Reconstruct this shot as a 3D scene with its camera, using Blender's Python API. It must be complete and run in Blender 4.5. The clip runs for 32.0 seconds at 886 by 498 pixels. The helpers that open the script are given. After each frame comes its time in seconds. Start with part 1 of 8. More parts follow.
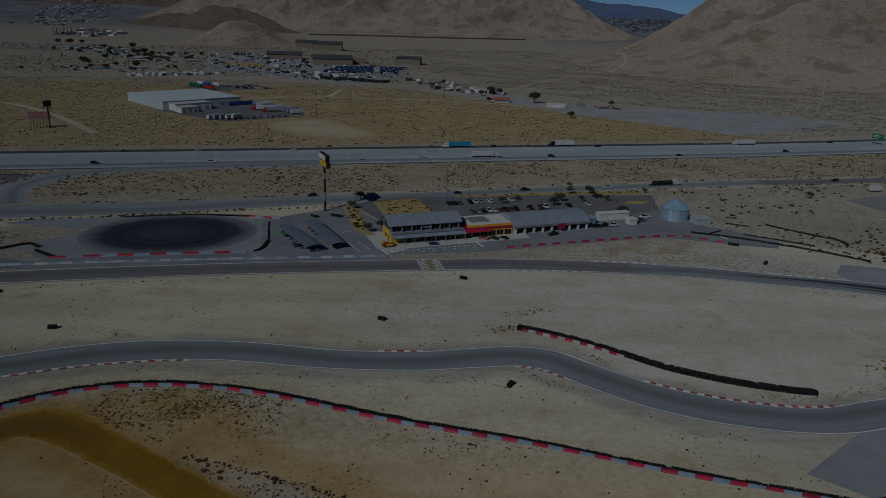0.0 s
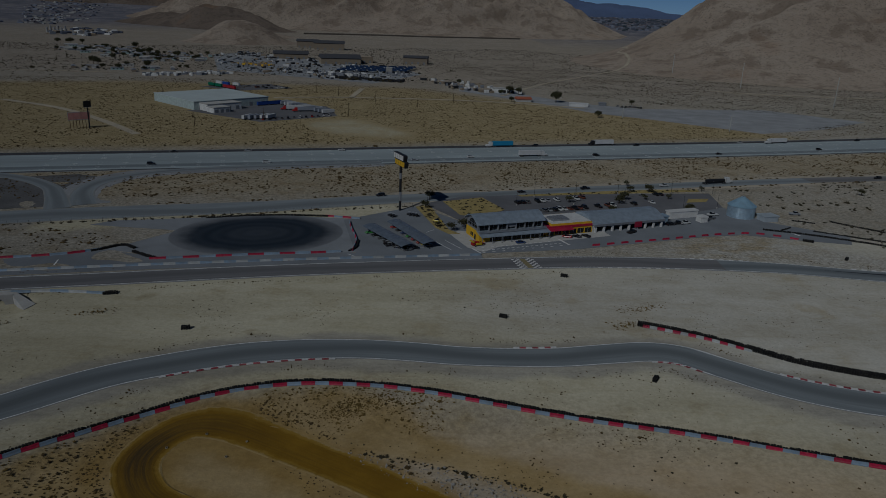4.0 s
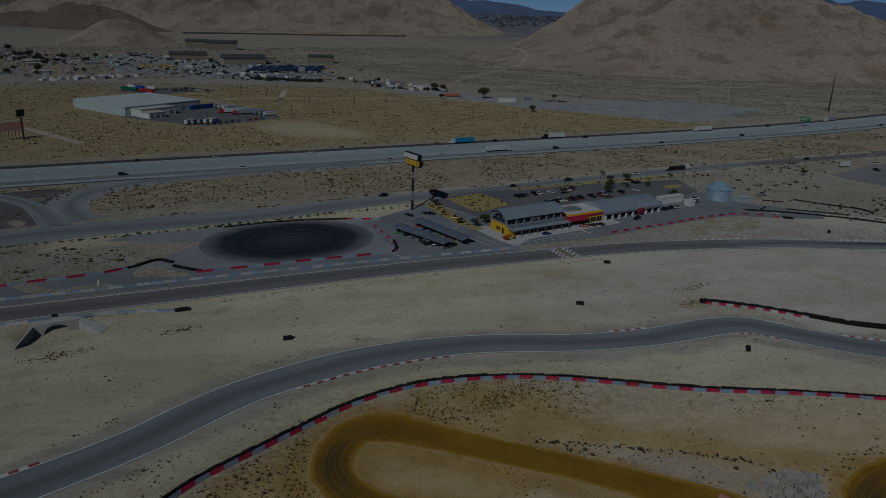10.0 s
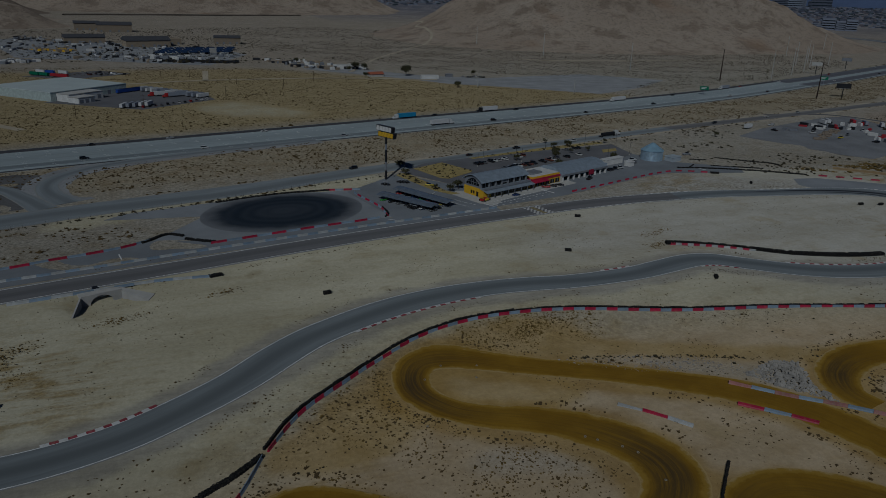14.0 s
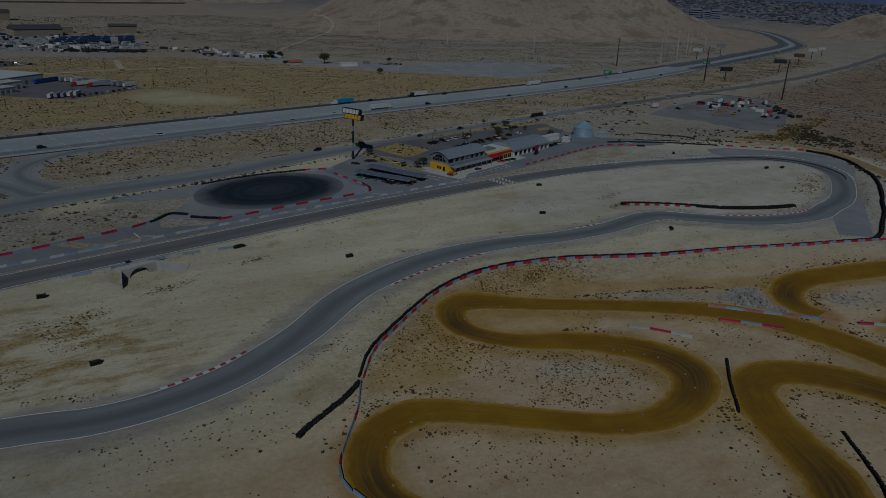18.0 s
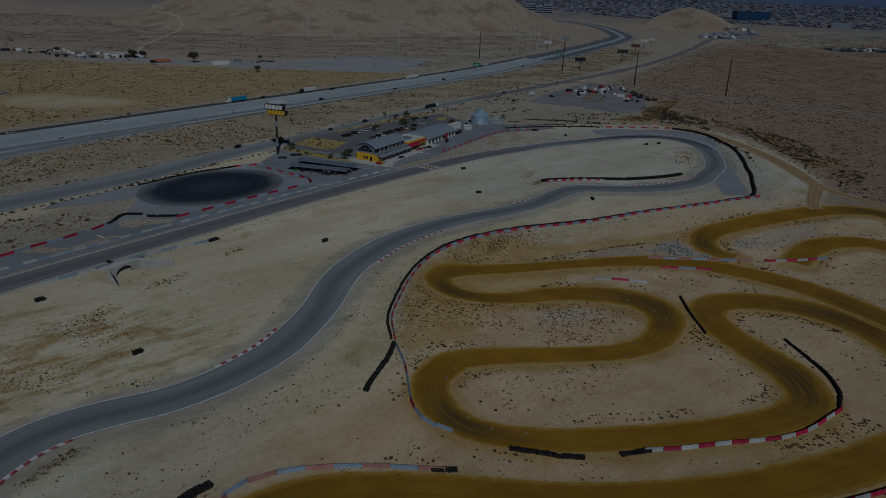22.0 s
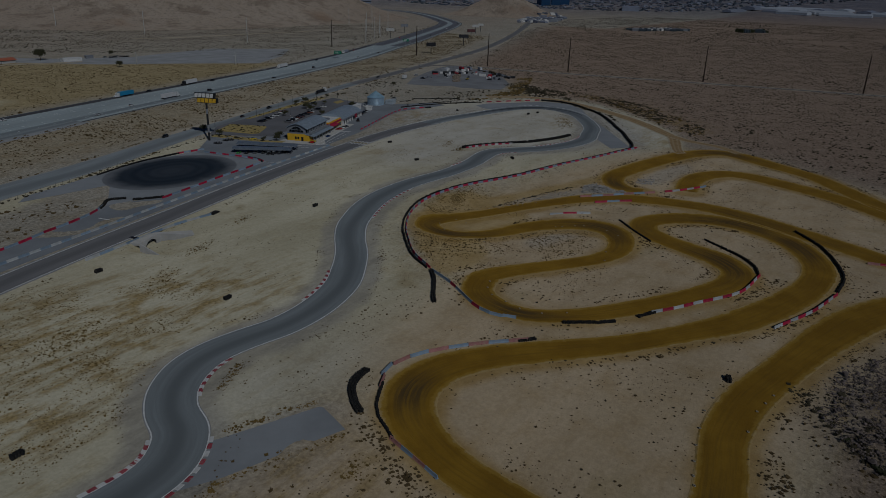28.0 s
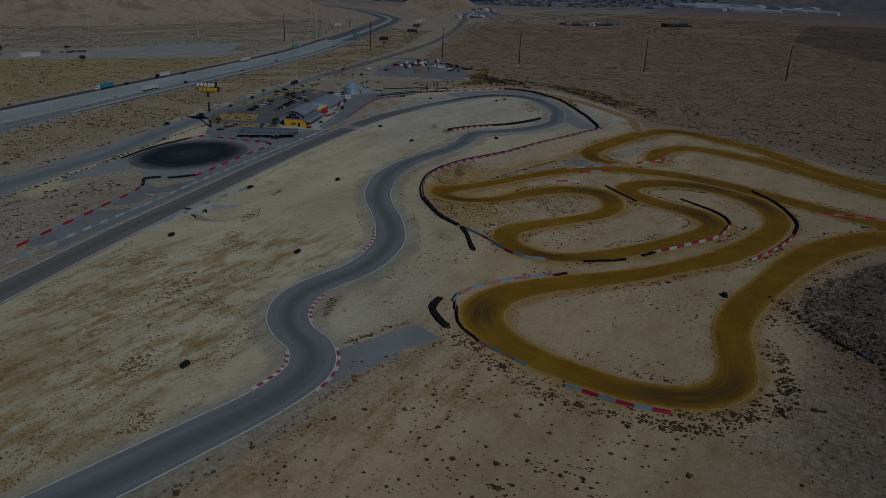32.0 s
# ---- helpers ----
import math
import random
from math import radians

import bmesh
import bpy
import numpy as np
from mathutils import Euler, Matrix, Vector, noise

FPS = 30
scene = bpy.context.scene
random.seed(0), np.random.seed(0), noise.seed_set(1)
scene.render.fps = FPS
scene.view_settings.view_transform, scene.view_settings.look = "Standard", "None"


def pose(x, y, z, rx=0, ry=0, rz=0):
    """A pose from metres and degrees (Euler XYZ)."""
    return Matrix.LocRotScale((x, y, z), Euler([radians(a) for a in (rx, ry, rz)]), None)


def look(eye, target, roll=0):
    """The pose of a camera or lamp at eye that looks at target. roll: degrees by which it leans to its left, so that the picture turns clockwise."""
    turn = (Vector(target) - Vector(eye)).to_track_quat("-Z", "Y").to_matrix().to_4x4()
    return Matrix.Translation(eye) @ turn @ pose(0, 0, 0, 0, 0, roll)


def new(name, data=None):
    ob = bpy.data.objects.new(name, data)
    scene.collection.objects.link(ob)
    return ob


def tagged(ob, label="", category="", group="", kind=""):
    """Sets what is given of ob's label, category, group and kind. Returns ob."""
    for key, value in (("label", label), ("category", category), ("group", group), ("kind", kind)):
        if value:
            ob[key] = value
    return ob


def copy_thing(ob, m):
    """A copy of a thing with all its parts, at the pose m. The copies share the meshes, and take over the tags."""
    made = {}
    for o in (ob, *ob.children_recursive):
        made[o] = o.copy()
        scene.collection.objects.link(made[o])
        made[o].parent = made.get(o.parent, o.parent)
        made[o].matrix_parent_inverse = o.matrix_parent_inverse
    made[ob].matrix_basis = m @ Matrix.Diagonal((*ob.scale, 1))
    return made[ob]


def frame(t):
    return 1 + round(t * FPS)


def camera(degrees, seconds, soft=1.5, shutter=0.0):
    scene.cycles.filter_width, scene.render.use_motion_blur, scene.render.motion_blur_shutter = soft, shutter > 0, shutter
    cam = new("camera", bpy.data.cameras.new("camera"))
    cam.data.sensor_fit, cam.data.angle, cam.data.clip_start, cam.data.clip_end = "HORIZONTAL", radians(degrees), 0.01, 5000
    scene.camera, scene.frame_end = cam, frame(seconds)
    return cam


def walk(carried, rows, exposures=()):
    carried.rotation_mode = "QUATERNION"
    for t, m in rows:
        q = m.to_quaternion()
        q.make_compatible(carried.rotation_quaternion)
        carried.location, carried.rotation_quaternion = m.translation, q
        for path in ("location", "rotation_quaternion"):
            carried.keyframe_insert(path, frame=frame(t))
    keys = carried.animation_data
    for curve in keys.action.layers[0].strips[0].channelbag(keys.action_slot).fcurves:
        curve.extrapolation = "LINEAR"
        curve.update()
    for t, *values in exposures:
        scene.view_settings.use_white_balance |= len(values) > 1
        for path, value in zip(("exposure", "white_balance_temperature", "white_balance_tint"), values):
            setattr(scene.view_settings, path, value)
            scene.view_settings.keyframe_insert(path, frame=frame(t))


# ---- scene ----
cam = camera(63.9, 32.0, soft=0.6)
METRES, EYE, TILT, LEAN, TURN = 400.0, 96.4, 0.0, 0.0, 0.0
ROWS = [
    (0.0, 0.0, 0.0, 0.0, 0.72, -18.74, -2.11),
    (0.5, -0.0143, -0.0001, -0.0004, 0.12, -18.71, -2.12),
    (1.0, -0.0285, -0.0001, -0.0007, -0.04, -18.69, -2.14),
    (1.5, -0.0424, 0.0001, -0.0009, -0.03, -18.68, -2.16),
    (2.0, -0.0564, 0.0001, -0.001, -0.0, -18.57, -2.23),
    (2.5, -0.0705, -0.0013, -0.0014, 0.01, -18.58, -2.26),
    (3.0, -0.0847, -0.0036, -0.0016, -0.03, -18.68, -2.27),
    (3.5, -0.0988, -0.0058, -0.0018, -0.22, -18.74, -2.24),
    (5.5, -0.1554, -0.0126, -0.002, -3.56, -18.78, -2.1),
    (6.0, -0.1695, -0.013, -0.0024, -4.7, -18.76, -2.1),
    (6.5, -0.1836, -0.0128, -0.0027, -5.97, -18.74, -2.08),
    (7.0, -0.1974, -0.0123, -0.0027, -7.16, -18.76, -2.02),
    (7.5, -0.2114, -0.0113, -0.003, -8.53, -18.73, -2.04),
    (8.0, -0.2252, -0.0101, -0.0032, -9.69, -18.71, -2.03),
    (8.5, -0.2392, -0.0082, -0.0035, -10.14, -18.72, -2.03),
    (9.0, -0.2527, -0.0065, -0.0035, -10.33, -18.72, -2.01),
    (9.5, -0.2665, -0.0049, -0.0037, -10.72, -18.65, -2.04),
    (10.0, -0.28, -0.0051, -0.004, -11.03, -18.61, -1.98),
    (10.5, -0.2938, -0.0072, -0.0042, -12.24, -18.66, -1.8),
    (11.0, -0.3075, -0.0104, -0.0043, -13.64, -18.78, -1.65),
    (11.5, -0.3212, -0.0151, -0.0046, -14.98, -18.93, -1.52),
    (12.0, -0.335, -0.0205, -0.0046, -16.6, -19.1, -1.43),
    (12.5, -0.3493, -0.0269, -0.0048, -17.98, -19.28, -1.42),
    (13.0, -0.3636, -0.0335, -0.0044, -18.65, -19.52, -1.49),
    (13.5, -0.3781, -0.0405, -0.0044, -19.3, -19.71, -1.57),
    (14.0, -0.3929, -0.0475, -0.0046, -19.84, -19.91, -1.69),
    (14.5, -0.4077, -0.0539, -0.0043, -20.49, -20.09, -1.78),
    (16.5, -0.4713, -0.0712, -0.005, -24.36, -20.48, -2.08),
    (17.0, -0.4873, -0.0739, -0.0052, -25.32, -20.51, -2.11),
    (17.5, -0.5036, -0.0759, -0.0053, -27.01, -20.48, -2.15),
    (18.0, -0.5199, -0.0774, -0.0054, -29.03, -20.43, -2.16),
    (18.5, -0.5363, -0.0782, -0.0051, -30.78, -20.41, -2.17),
    (19.0, -0.5527, -0.0784, -0.0051, -32.15, -20.38, -2.19),
    (19.5, -0.5686, -0.0783, -0.0049, -34.29, -20.36, -2.18),
    (20.0, -0.5846, -0.0768, -0.0049, -36.64, -20.36, -2.23),
    (20.5, -0.6006, -0.0747, -0.0052, -38.35, -20.34, -2.24),
    (21.0, -0.6163, -0.0721, -0.0053, -39.51, -20.35, -2.23),
    (21.5, -0.6315, -0.0686, -0.0056, -40.62, -20.32, -2.22),
    (22.0, -0.6464, -0.0644, -0.0059, -41.8, -20.26, -2.21),
    (22.5, -0.661, -0.0599, -0.0063, -42.96, -20.17, -2.17),
    (23.0, -0.6756, -0.0549, -0.0067, -44.22, -20.04, -2.12),
    (23.5, -0.691, -0.0509, -0.007, -45.62, -19.99, -1.97),
    (24.0, -0.7068, -0.0476, -0.0069, -47.39, -20.01, -1.81),
    (24.5, -0.7232, -0.0445, -0.0073, -48.8, -20.05, -1.69),
    (26.5, -0.7907, -0.0371, -0.008, -52.94, -20.32, -1.45),
    (27.0, -0.8075, -0.0357, -0.0082, -54.3, -20.41, -1.52),
    (27.5, -0.8246, -0.034, -0.0083, -55.61, -20.47, -1.58),
    (28.0, -0.8415, -0.032, -0.0085, -56.65, -20.54, -1.65),
    (28.5, -0.8586, -0.0299, -0.0087, -57.6, -20.6, -1.7),
    (29.0, -0.8757, -0.0275, -0.0089, -58.61, -20.62, -1.75),
    (29.5, -0.8929, -0.0249, -0.0093, -59.47, -20.62, -1.78),
    (30.0, -0.9102, -0.0219, -0.0095, -60.5, -20.62, -1.81),
    (30.5, -0.9274, -0.0185, -0.0099, -61.35, -20.63, -1.83),
    (31.0, -0.9447, -0.0147, -0.0102, -61.79, -20.63, -1.86),
    (31.5, -0.962, -0.0106, -0.0105, -62.12, -20.64, -1.88),
    (32.0, -0.979, -0.0064, -0.0109, -62.41, -20.65, -1.87),
]
walk(cam, [(t, pose(0, 0, EYE, TILT, LEAN, TURN) @ pose(METRES * x, METRES * y, METRES * z, 90 + pitch, roll, yaw)) for t, x, y, z, yaw, pitch, roll in ROWS], [(0.0, -2.37, 5690, 6), (14.0, -2.40, 5630, 4), (21.0, -2.42, 5590, 5), (28.0, -2.38, 5720, 7), (32.0, -2.38, 5750, 7)])

# ---- world and sun ----
SUN_FROM = Vector((-0.44, -0.69, 0.573))     # towards the sun
world = bpy.data.worlds.new("sky")
scene.world = world
world.use_nodes = True
wn = world.node_tree
wn.nodes.clear()
sky = wn.nodes.new("ShaderNodeTexSky")
sky.sky_type = "NISHITA"
sky.sun_disc = False
sky.sun_elevation = radians(35)
sky.sun_rotation = math.atan2(SUN_FROM.x, SUN_FROM.y)
sky.air_density, sky.dust_density, sky.ozone_density = 0.32, 0.0, 5.0
bg = wn.nodes.new("ShaderNodeBackground")
bg.inputs["Strength"].default_value = 0.085
wo = wn.nodes.new("ShaderNodeOutputWorld")
wn.links.new(sky.outputs[0], bg.inputs[0])
wn.links.new(bg.outputs[0], wo.inputs[0])
sun = new("sun", bpy.data.lights.new("sun", "SUN"))
sun.data.energy, sun.data.angle, sun.data.color = 4.25, radians(0.55), (1.0, 0.955, 0.89)
sun.matrix_world = look(SUN_FROM * 200, (0, 0, 0))


# ---- materials ----
def node_mat(name, rough=0.8, metal=0.0):
    m = bpy.data.materials.new(name)
    m.use_nodes = True
    t = m.node_tree
    b = t.nodes["Principled BSDF"]
    b.inputs["Roughness"].default_value, b.inputs["Metallic"].default_value = rough, metal
    b.inputs["Specular IOR Level"].default_value = 0.25 if rough > 0.6 else 0.5
    b.inputs["Diffuse Roughness"].default_value = 1.0 if rough > 0.8 else 0.3
    return m, t, b


def nd(t, kind, **inputs):
    n = t.nodes.new(kind)
    for k, v in inputs.items():
        n.inputs[k.replace("_", " ")].default_value = v
    return n


def coords(t):
    return t.nodes.new("ShaderNodeNewGeometry").outputs["Position"]


def noise_of(t, scale, detail=4, rough=0.55, where=None):
    n = nd(t, "ShaderNodeTexNoise", Scale=scale, Detail=detail, Roughness=rough)
    t.links.new(where or coords(t), n.inputs["Vector"])
    return n.outputs["Fac"]


def ramp(t, fac, lo, hi):
    r = nd(t, "ShaderNodeMapRange", From_Min=lo, From_Max=hi)
    r.interpolation_type = "SMOOTHSTEP"
    t.links.new(fac, r.inputs["Value"])
    return r.outputs["Result"]


def mix(t, fac, a, b, how="MIX"):
    n = t.nodes.new("ShaderNodeMix")
    n.data_type, n.blend_type = "RGBA", how
    for i, v in ((0, fac), (6, a), (7, b)):
        if isinstance(v, (int, float)):
            n.inputs[i].default_value = v
        elif isinstance(v, tuple):
            n.inputs[i].default_value = (*v, 1)
        else:
            t.links.new(v, n.inputs[i])
    return n.outputs[2]


def math_node(t, op, a, b=0.0):
    n = t.nodes.new("ShaderNodeMath")
    n.operation = op
    for i, v in enumerate((a, b)):
        if isinstance(v, (int, float)):
            n.inputs[i].default_value = v
        else:
            t.links.new(v, n.inputs[i])
    return n.outputs[0]


def bump(t, b, height, strength=0.5, distance=0.1):
    n = nd(t, "ShaderNodeBump", Strength=strength, Distance=distance)
    t.links.new(height, n.inputs["Height"])
    t.links.new(n.outputs[0], b.inputs["Normal"])


def surface(name, col, rough=0.7, metal=0.0, var=0.15, scale=1.0, grain=0.0, per_object=0.0, dust=0.0):
    """A plain material with blotches at two scales, fine relief and, if asked, dust and a tone of its own for each object."""
    m, t, b = node_mat(name, rough, metal)
    big, small = noise_of(t, 0.35 * scale), noise_of(t, 6 * scale, 3)
    f = math_node(t, "ADD", math_node(t, "MULTIPLY", big, 0.6), math_node(t, "MULTIPLY", small, 0.4))
    dark, lite = tuple(c * (1 - var) for c in col), tuple(min(1, c * (1 + var)) for c in col)
    c = mix(t, ramp(t, f, 0.3, 0.7), dark, lite)
    if dust:
        c = mix(t, math_node(t, "MULTIPLY", ramp(t, noise_of(t, 1.3 * scale), 0.45, 0.75), dust), c, (0.40, 0.33, 0.24))
    if per_object:
        info = t.nodes.new("ShaderNodeObjectInfo")
        k = nd(t, "ShaderNodeMapRange", To_Min=1 - per_object, To_Max=1 + per_object)
        t.links.new(info.outputs["Random"], k.inputs["Value"])
        c = mix(t, 1.0, c, k.outputs[0], "MULTIPLY")
    t.links.new(c, b.inputs["Base Color"])
    if grain:
        bump(t, b, small, 0.4, grain)
    return m


def attr(t, name):
    a = t.nodes.new("ShaderNodeAttribute")
    a.attribute_name = name
    s = t.nodes.new("ShaderNodeSeparateColor")
    t.links.new(a.outputs["Color"], s.inputs[0])
    return s.outputs


def ground_material():
    m, t, b = node_mat("desert_ground", 0.95)
    z, w, v, u = (attr(t, k) for k in ("zone", "zone2", "zone3", "zone4"))
    n_big, n_mid, n_fine = noise_of(t, 0.012, 5), noise_of(t, 0.09, 6, 0.62), noise_of(t, 1.1, 5, 0.65)
    base = mix(t, ramp(t, n_big, 0.35, 0.65), (0.345, 0.315, 0.258), (0.410, 0.378, 0.318))
    base = mix(t, ramp(t, n_mid, 0.45, 0.72), base, (0.300, 0.258, 0.190))
    gold = mix(t, ramp(t, n_mid, 0.35, 0.7), (0.415, 0.338, 0.190), (0.325, 0.255, 0.130))
    brown = mix(t, ramp(t, n_mid, 0.35, 0.7), (0.345, 0.260, 0.195), (0.275, 0.202, 0.148))
    pale = mix(t, ramp(t, n_big, 0.35, 0.65), (0.480, 0.440, 0.318), (0.545, 0.505, 0.378))
    pale = mix(t, ramp(t, n_mid, 0.52, 0.78), pale, (0.385, 0.335, 0.218))
    c = mix(t, z[1], base, gold)
    c = mix(t, z[2], c, brown)
    edge = math_node(t, "ADD", z[0], math_node(t, "MULTIPLY", math_node(t, "SUBTRACT", n_mid, 0.5), 0.9))
    c = mix(t, math_node(t, "MULTIPLY", ramp(t, edge, 0.25, 0.75), ramp(t, z[0], 0.0, 0.15)), c, pale)
    # warmer sand of the off-road field
    warm = mix(t, ramp(t, n_mid, 0.4, 0.72), (0.505, 0.394, 0.258), (0.458, 0.342, 0.202))
    c = mix(t, math_node(t, "MULTIPLY", w[2], 0.9), c, warm)
    c = mix(t, math_node(t, "MULTIPLY", u[2], 0.55), c, mix(t, ramp(t, n_mid, 0.35, 0.68), (0.420, 0.352, 0.222), (0.300, 0.222, 0.110)))
    c = mix(t, math_node(t, "MULTIPLY", u[1], 0.85), c, mix(t, ramp(t, n_mid, 0.35, 0.7), (0.500, 0.482, 0.435), (0.440, 0.412, 0.352)))
    stony = attr(t, "zone5")[0]
    c = mix(t, math_node(t, "MULTIPLY", stony, math_node(t, "ADD", 0.45, math_node(t, "MULTIPLY", ramp(t, n_mid, 0.38, 0.62), 0.5))), c, mix(t, ramp(t, n_fine, 0.35, 0.65), (0.165, 0.130, 0.112), (0.260, 0.212, 0.178)))
    # wind-drawn streaks and dried brush
    turn = t.nodes.new("ShaderNodeMapping")
    turn.vector_type = "POINT"
    turn.inputs["Rotation"].default_value = (0, 0, radians(-20))
    turn.inputs["Scale"].default_value = (0.22, 1.0, 1.0)
    t.links.new(coords(t), turn.inputs["Vector"])
    streak = noise_of(t, 0.30, 6, 0.68, turn.outputs[0])
    c = mix(t, math_node(t, "MULTIPLY", ramp(t, streak, 0.50, 0.68), 0.30), c, mix(t, 1.0, c, (0.80, 0.74, 0.60), "MULTIPLY"))
    weed = math_node(t, "MULTIPLY", ramp(t, math_node(t, "ADD", math_node(t, "MULTIPLY", streak, 0.55), math_node(t, "MULTIPLY", n_mid, 0.45)), 0.44, 0.60), w[0])
    c = mix(t, math_node(t, "MULTIPLY", weed, 0.85), c, mix(t, ramp(t, n_fine, 0.35, 0.65), (0.210, 0.140, 0.042), (0.370, 0.272, 0.110)))
    patch = math_node(t, "MULTIPLY", ramp(t, noise_of(t, 0.028, 5, 0.6), 0.55, 0.70), z[0])
    c = mix(t, math_node(t, "MULTIPLY", patch, 0.5), c, (0.345, 0.270, 0.135))
    # grey dust and rubber crumbs swept onto the shoulders of the asphalt
    swept = ramp(t, math_node(t, "ADD", u[0], math_node(t, "MULTIPLY", math_node(t, "SUBTRACT", n_mid, 0.5), 0.8)), 0.30, 0.80)
    c = mix(t, math_node(t, "MULTIPLY", math_node(t, "MULTIPLY", swept, ramp(t, u[0], 0.0, 0.2)), 0.85), c, mix(t, ramp(t, streak, 0.4, 0.62), (0.375, 0.352, 0.300), (0.300, 0.284, 0.250)))
    # graded sand lanes, grey gravel banks, dust thrown off the clay track
    n_edge = math_node(t, "MULTIPLY", math_node(t, "SUBTRACT", n_mid, 0.5), 0.5)
    lane = mix(t, ramp(t, n_mid, 0.35, 0.7), (0.455, 0.338, 0.165), (0.385, 0.272, 0.112))
    c = mix(t, math_node(t, "MULTIPLY", ramp(t, math_node(t, "ADD", v[1], n_edge), 0.1, 0.65), 0.92), c, lane)
    grey = mix(t, ramp(t, noise_of(t, 1.6, 4, 0.7), 0.35, 0.65), (0.300, 0.270, 0.225), (0.480, 0.455, 0.410))
    c = mix(t, math_node(t, "MULTIPLY", ramp(t, math_node(t, "ADD", v[0], n_edge), 0.25, 0.85), 0.5), c, grey)
    gold_dust = mix(t, ramp(t, n_mid, 0.35, 0.7), (0.395, 0.262, 0.080), (0.310, 0.194, 0.052))
    c = mix(t, math_node(t, "MULTIPLY", ramp(t, math_node(t, "ADD", w[1], n_edge), 0.20, 0.85), 0.75), c, gold_dust)
    # built-over city plain in the distance, with its haze painted in as blue-grey
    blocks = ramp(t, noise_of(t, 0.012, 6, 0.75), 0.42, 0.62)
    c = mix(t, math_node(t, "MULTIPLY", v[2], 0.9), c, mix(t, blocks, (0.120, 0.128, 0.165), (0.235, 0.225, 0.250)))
    # speckle of stones and dead twigs, stronger off the raked sand
    smooth = math_node(t, "MULTIPLY", math_node(t, "MAXIMUM", z[0], w[2]), 0.75)
    wild = math_node(t, "SUBTRACT", 1.0, smooth)
    speck = ramp(t, noise_of(t, 2.3, 2, 0.5), 0.64, 0.74)
    c = mix(t, math_node(t, "MULTIPLY", speck, math_node(t, "ADD", math_node(t, "MULTIPLY", wild, 0.3), 0.12)), c, (0.12, 0.09, 0.055))
    soft = ramp(t, n_fine, 0.3, 0.75)
    c = mix(t, math_node(t, "MULTIPLY", math_node(t, "SUBTRACT", 1.0, soft), math_node(t, "ADD", math_node(t, "MULTIPLY", wild, 0.75), 0.15)), c, mix(t, 1.0, c, (0.80, 0.80, 0.79), "MULTIPLY"))
    # broad drifts of paler and darker sand
    drift = noise_of(t, 0.045, 5, 0.6, turn.outputs[0])
    c = mix(t, smooth, c, mix(t, 1.0, c, mix(t, ramp(t, drift, 0.34, 0.66), (0.86, 0.84, 0.79), (1.10, 1.10, 1.10)), "MULTIPLY"))
    grit = noise_of(t, 0.55, 7, 0.72)
    dark = mix(t, ramp(t, grit, 0.32, 0.68), (0.60, 0.585, 0.56), (1.24, 1.24, 1.24))
    c = mix(t, math_node(t, "MULTIPLY", wild, 0.9), c, mix(t, 1.0, c, dark, "MULTIPLY"))
    t.links.new(c, b.inputs["Base Color"])
    relief = math_node(t, "ADD", math_node(t, "ADD", n_fine, grit), math_node(t, "MULTIPLY", n_mid, 2.0))
    bump(t, b, math_node(t, "MULTIPLY", relief, math_node(t, "ADD", math_node(t, "MULTIPLY", wild, 0.8), 0.03)), 0.8, 0.45)
    return m


def asphalt_material(name, col, rubber=0.0, dusty=0.35, lanes=9.0):
    """Asphalt whose middle is darkened by tyres and whose edges hold blown sand; the UV runs across and along."""
    m, t, b = node_mat(name, 0.85)
    uv = t.nodes.new("ShaderNodeUVMap")
    sep = t.nodes.new("ShaderNodeSeparateXYZ")
    t.links.new(uv.outputs[0], sep.inputs[0])
    n_mid, n_fine = noise_of(t, 0.15, 5), noise_of(t, 3.0, 4)
    if rubber:
        along = t.nodes.new("ShaderNodeCombineXYZ")
        t.links.new(math_node(t, "MULTIPLY", sep.outputs[0], lanes), along.inputs[0])
        t.links.new(math_node(t, "MULTIPLY", sep.outputs[1], 0.03), along.inputs[1])
        wear = noise_of(t, 1.0, 5, 0.62, along.outputs[0])
    else:
        wear = noise_of(t, 0.05, 6, 0.62)
    c = mix(t, ramp(t, wear, 0.3, 0.7), tuple(v * 0.87 for v in col), tuple(v * 1.13 for v in col))
    off = math_node(t, "ABSOLUTE", math_node(t, "SUBTRACT", sep.outputs[0], 0.5))
    if rubber:
        line = math_node(t, "ABSOLUTE", math_node(t, "SUBTRACT", math_node(t, "ADD", sep.outputs[0], math_node(t, "MULTIPLY", math_node(t, "SUBTRACT", noise_of(t, 0.011, 1), 0.5), 1.0)), 0.5))
        dark = math_node(t, "MULTIPLY", math_node(t, "SUBTRACT", 1.0, ramp(t, line, 0.02, 0.34)), math_node(t, "MULTIPLY", math_node(t, "ADD", 0.45, wear), rubber))
        c = mix(t, dark, c, tuple(v * 0.42 for v in col))
    sand = math_node(t, "MULTIPLY", ramp(t, math_node(t, "ADD", off, math_node(t, "MULTIPLY", math_node(t, "SUBTRACT", n_mid, 0.5), 0.2)), 0.42, 0.53), dusty)
    c = mix(t, sand, c, (0.34, 0.31, 0.26))
    c = mix(t, math_node(t, "MULTIPLY", n_fine, 0.2), c, tuple(v * 0.6 for v in col))
    t.links.new(c, b.inputs["Base Color"])
    bump(t, b, n_fine, 0.25, 0.03)
    return m


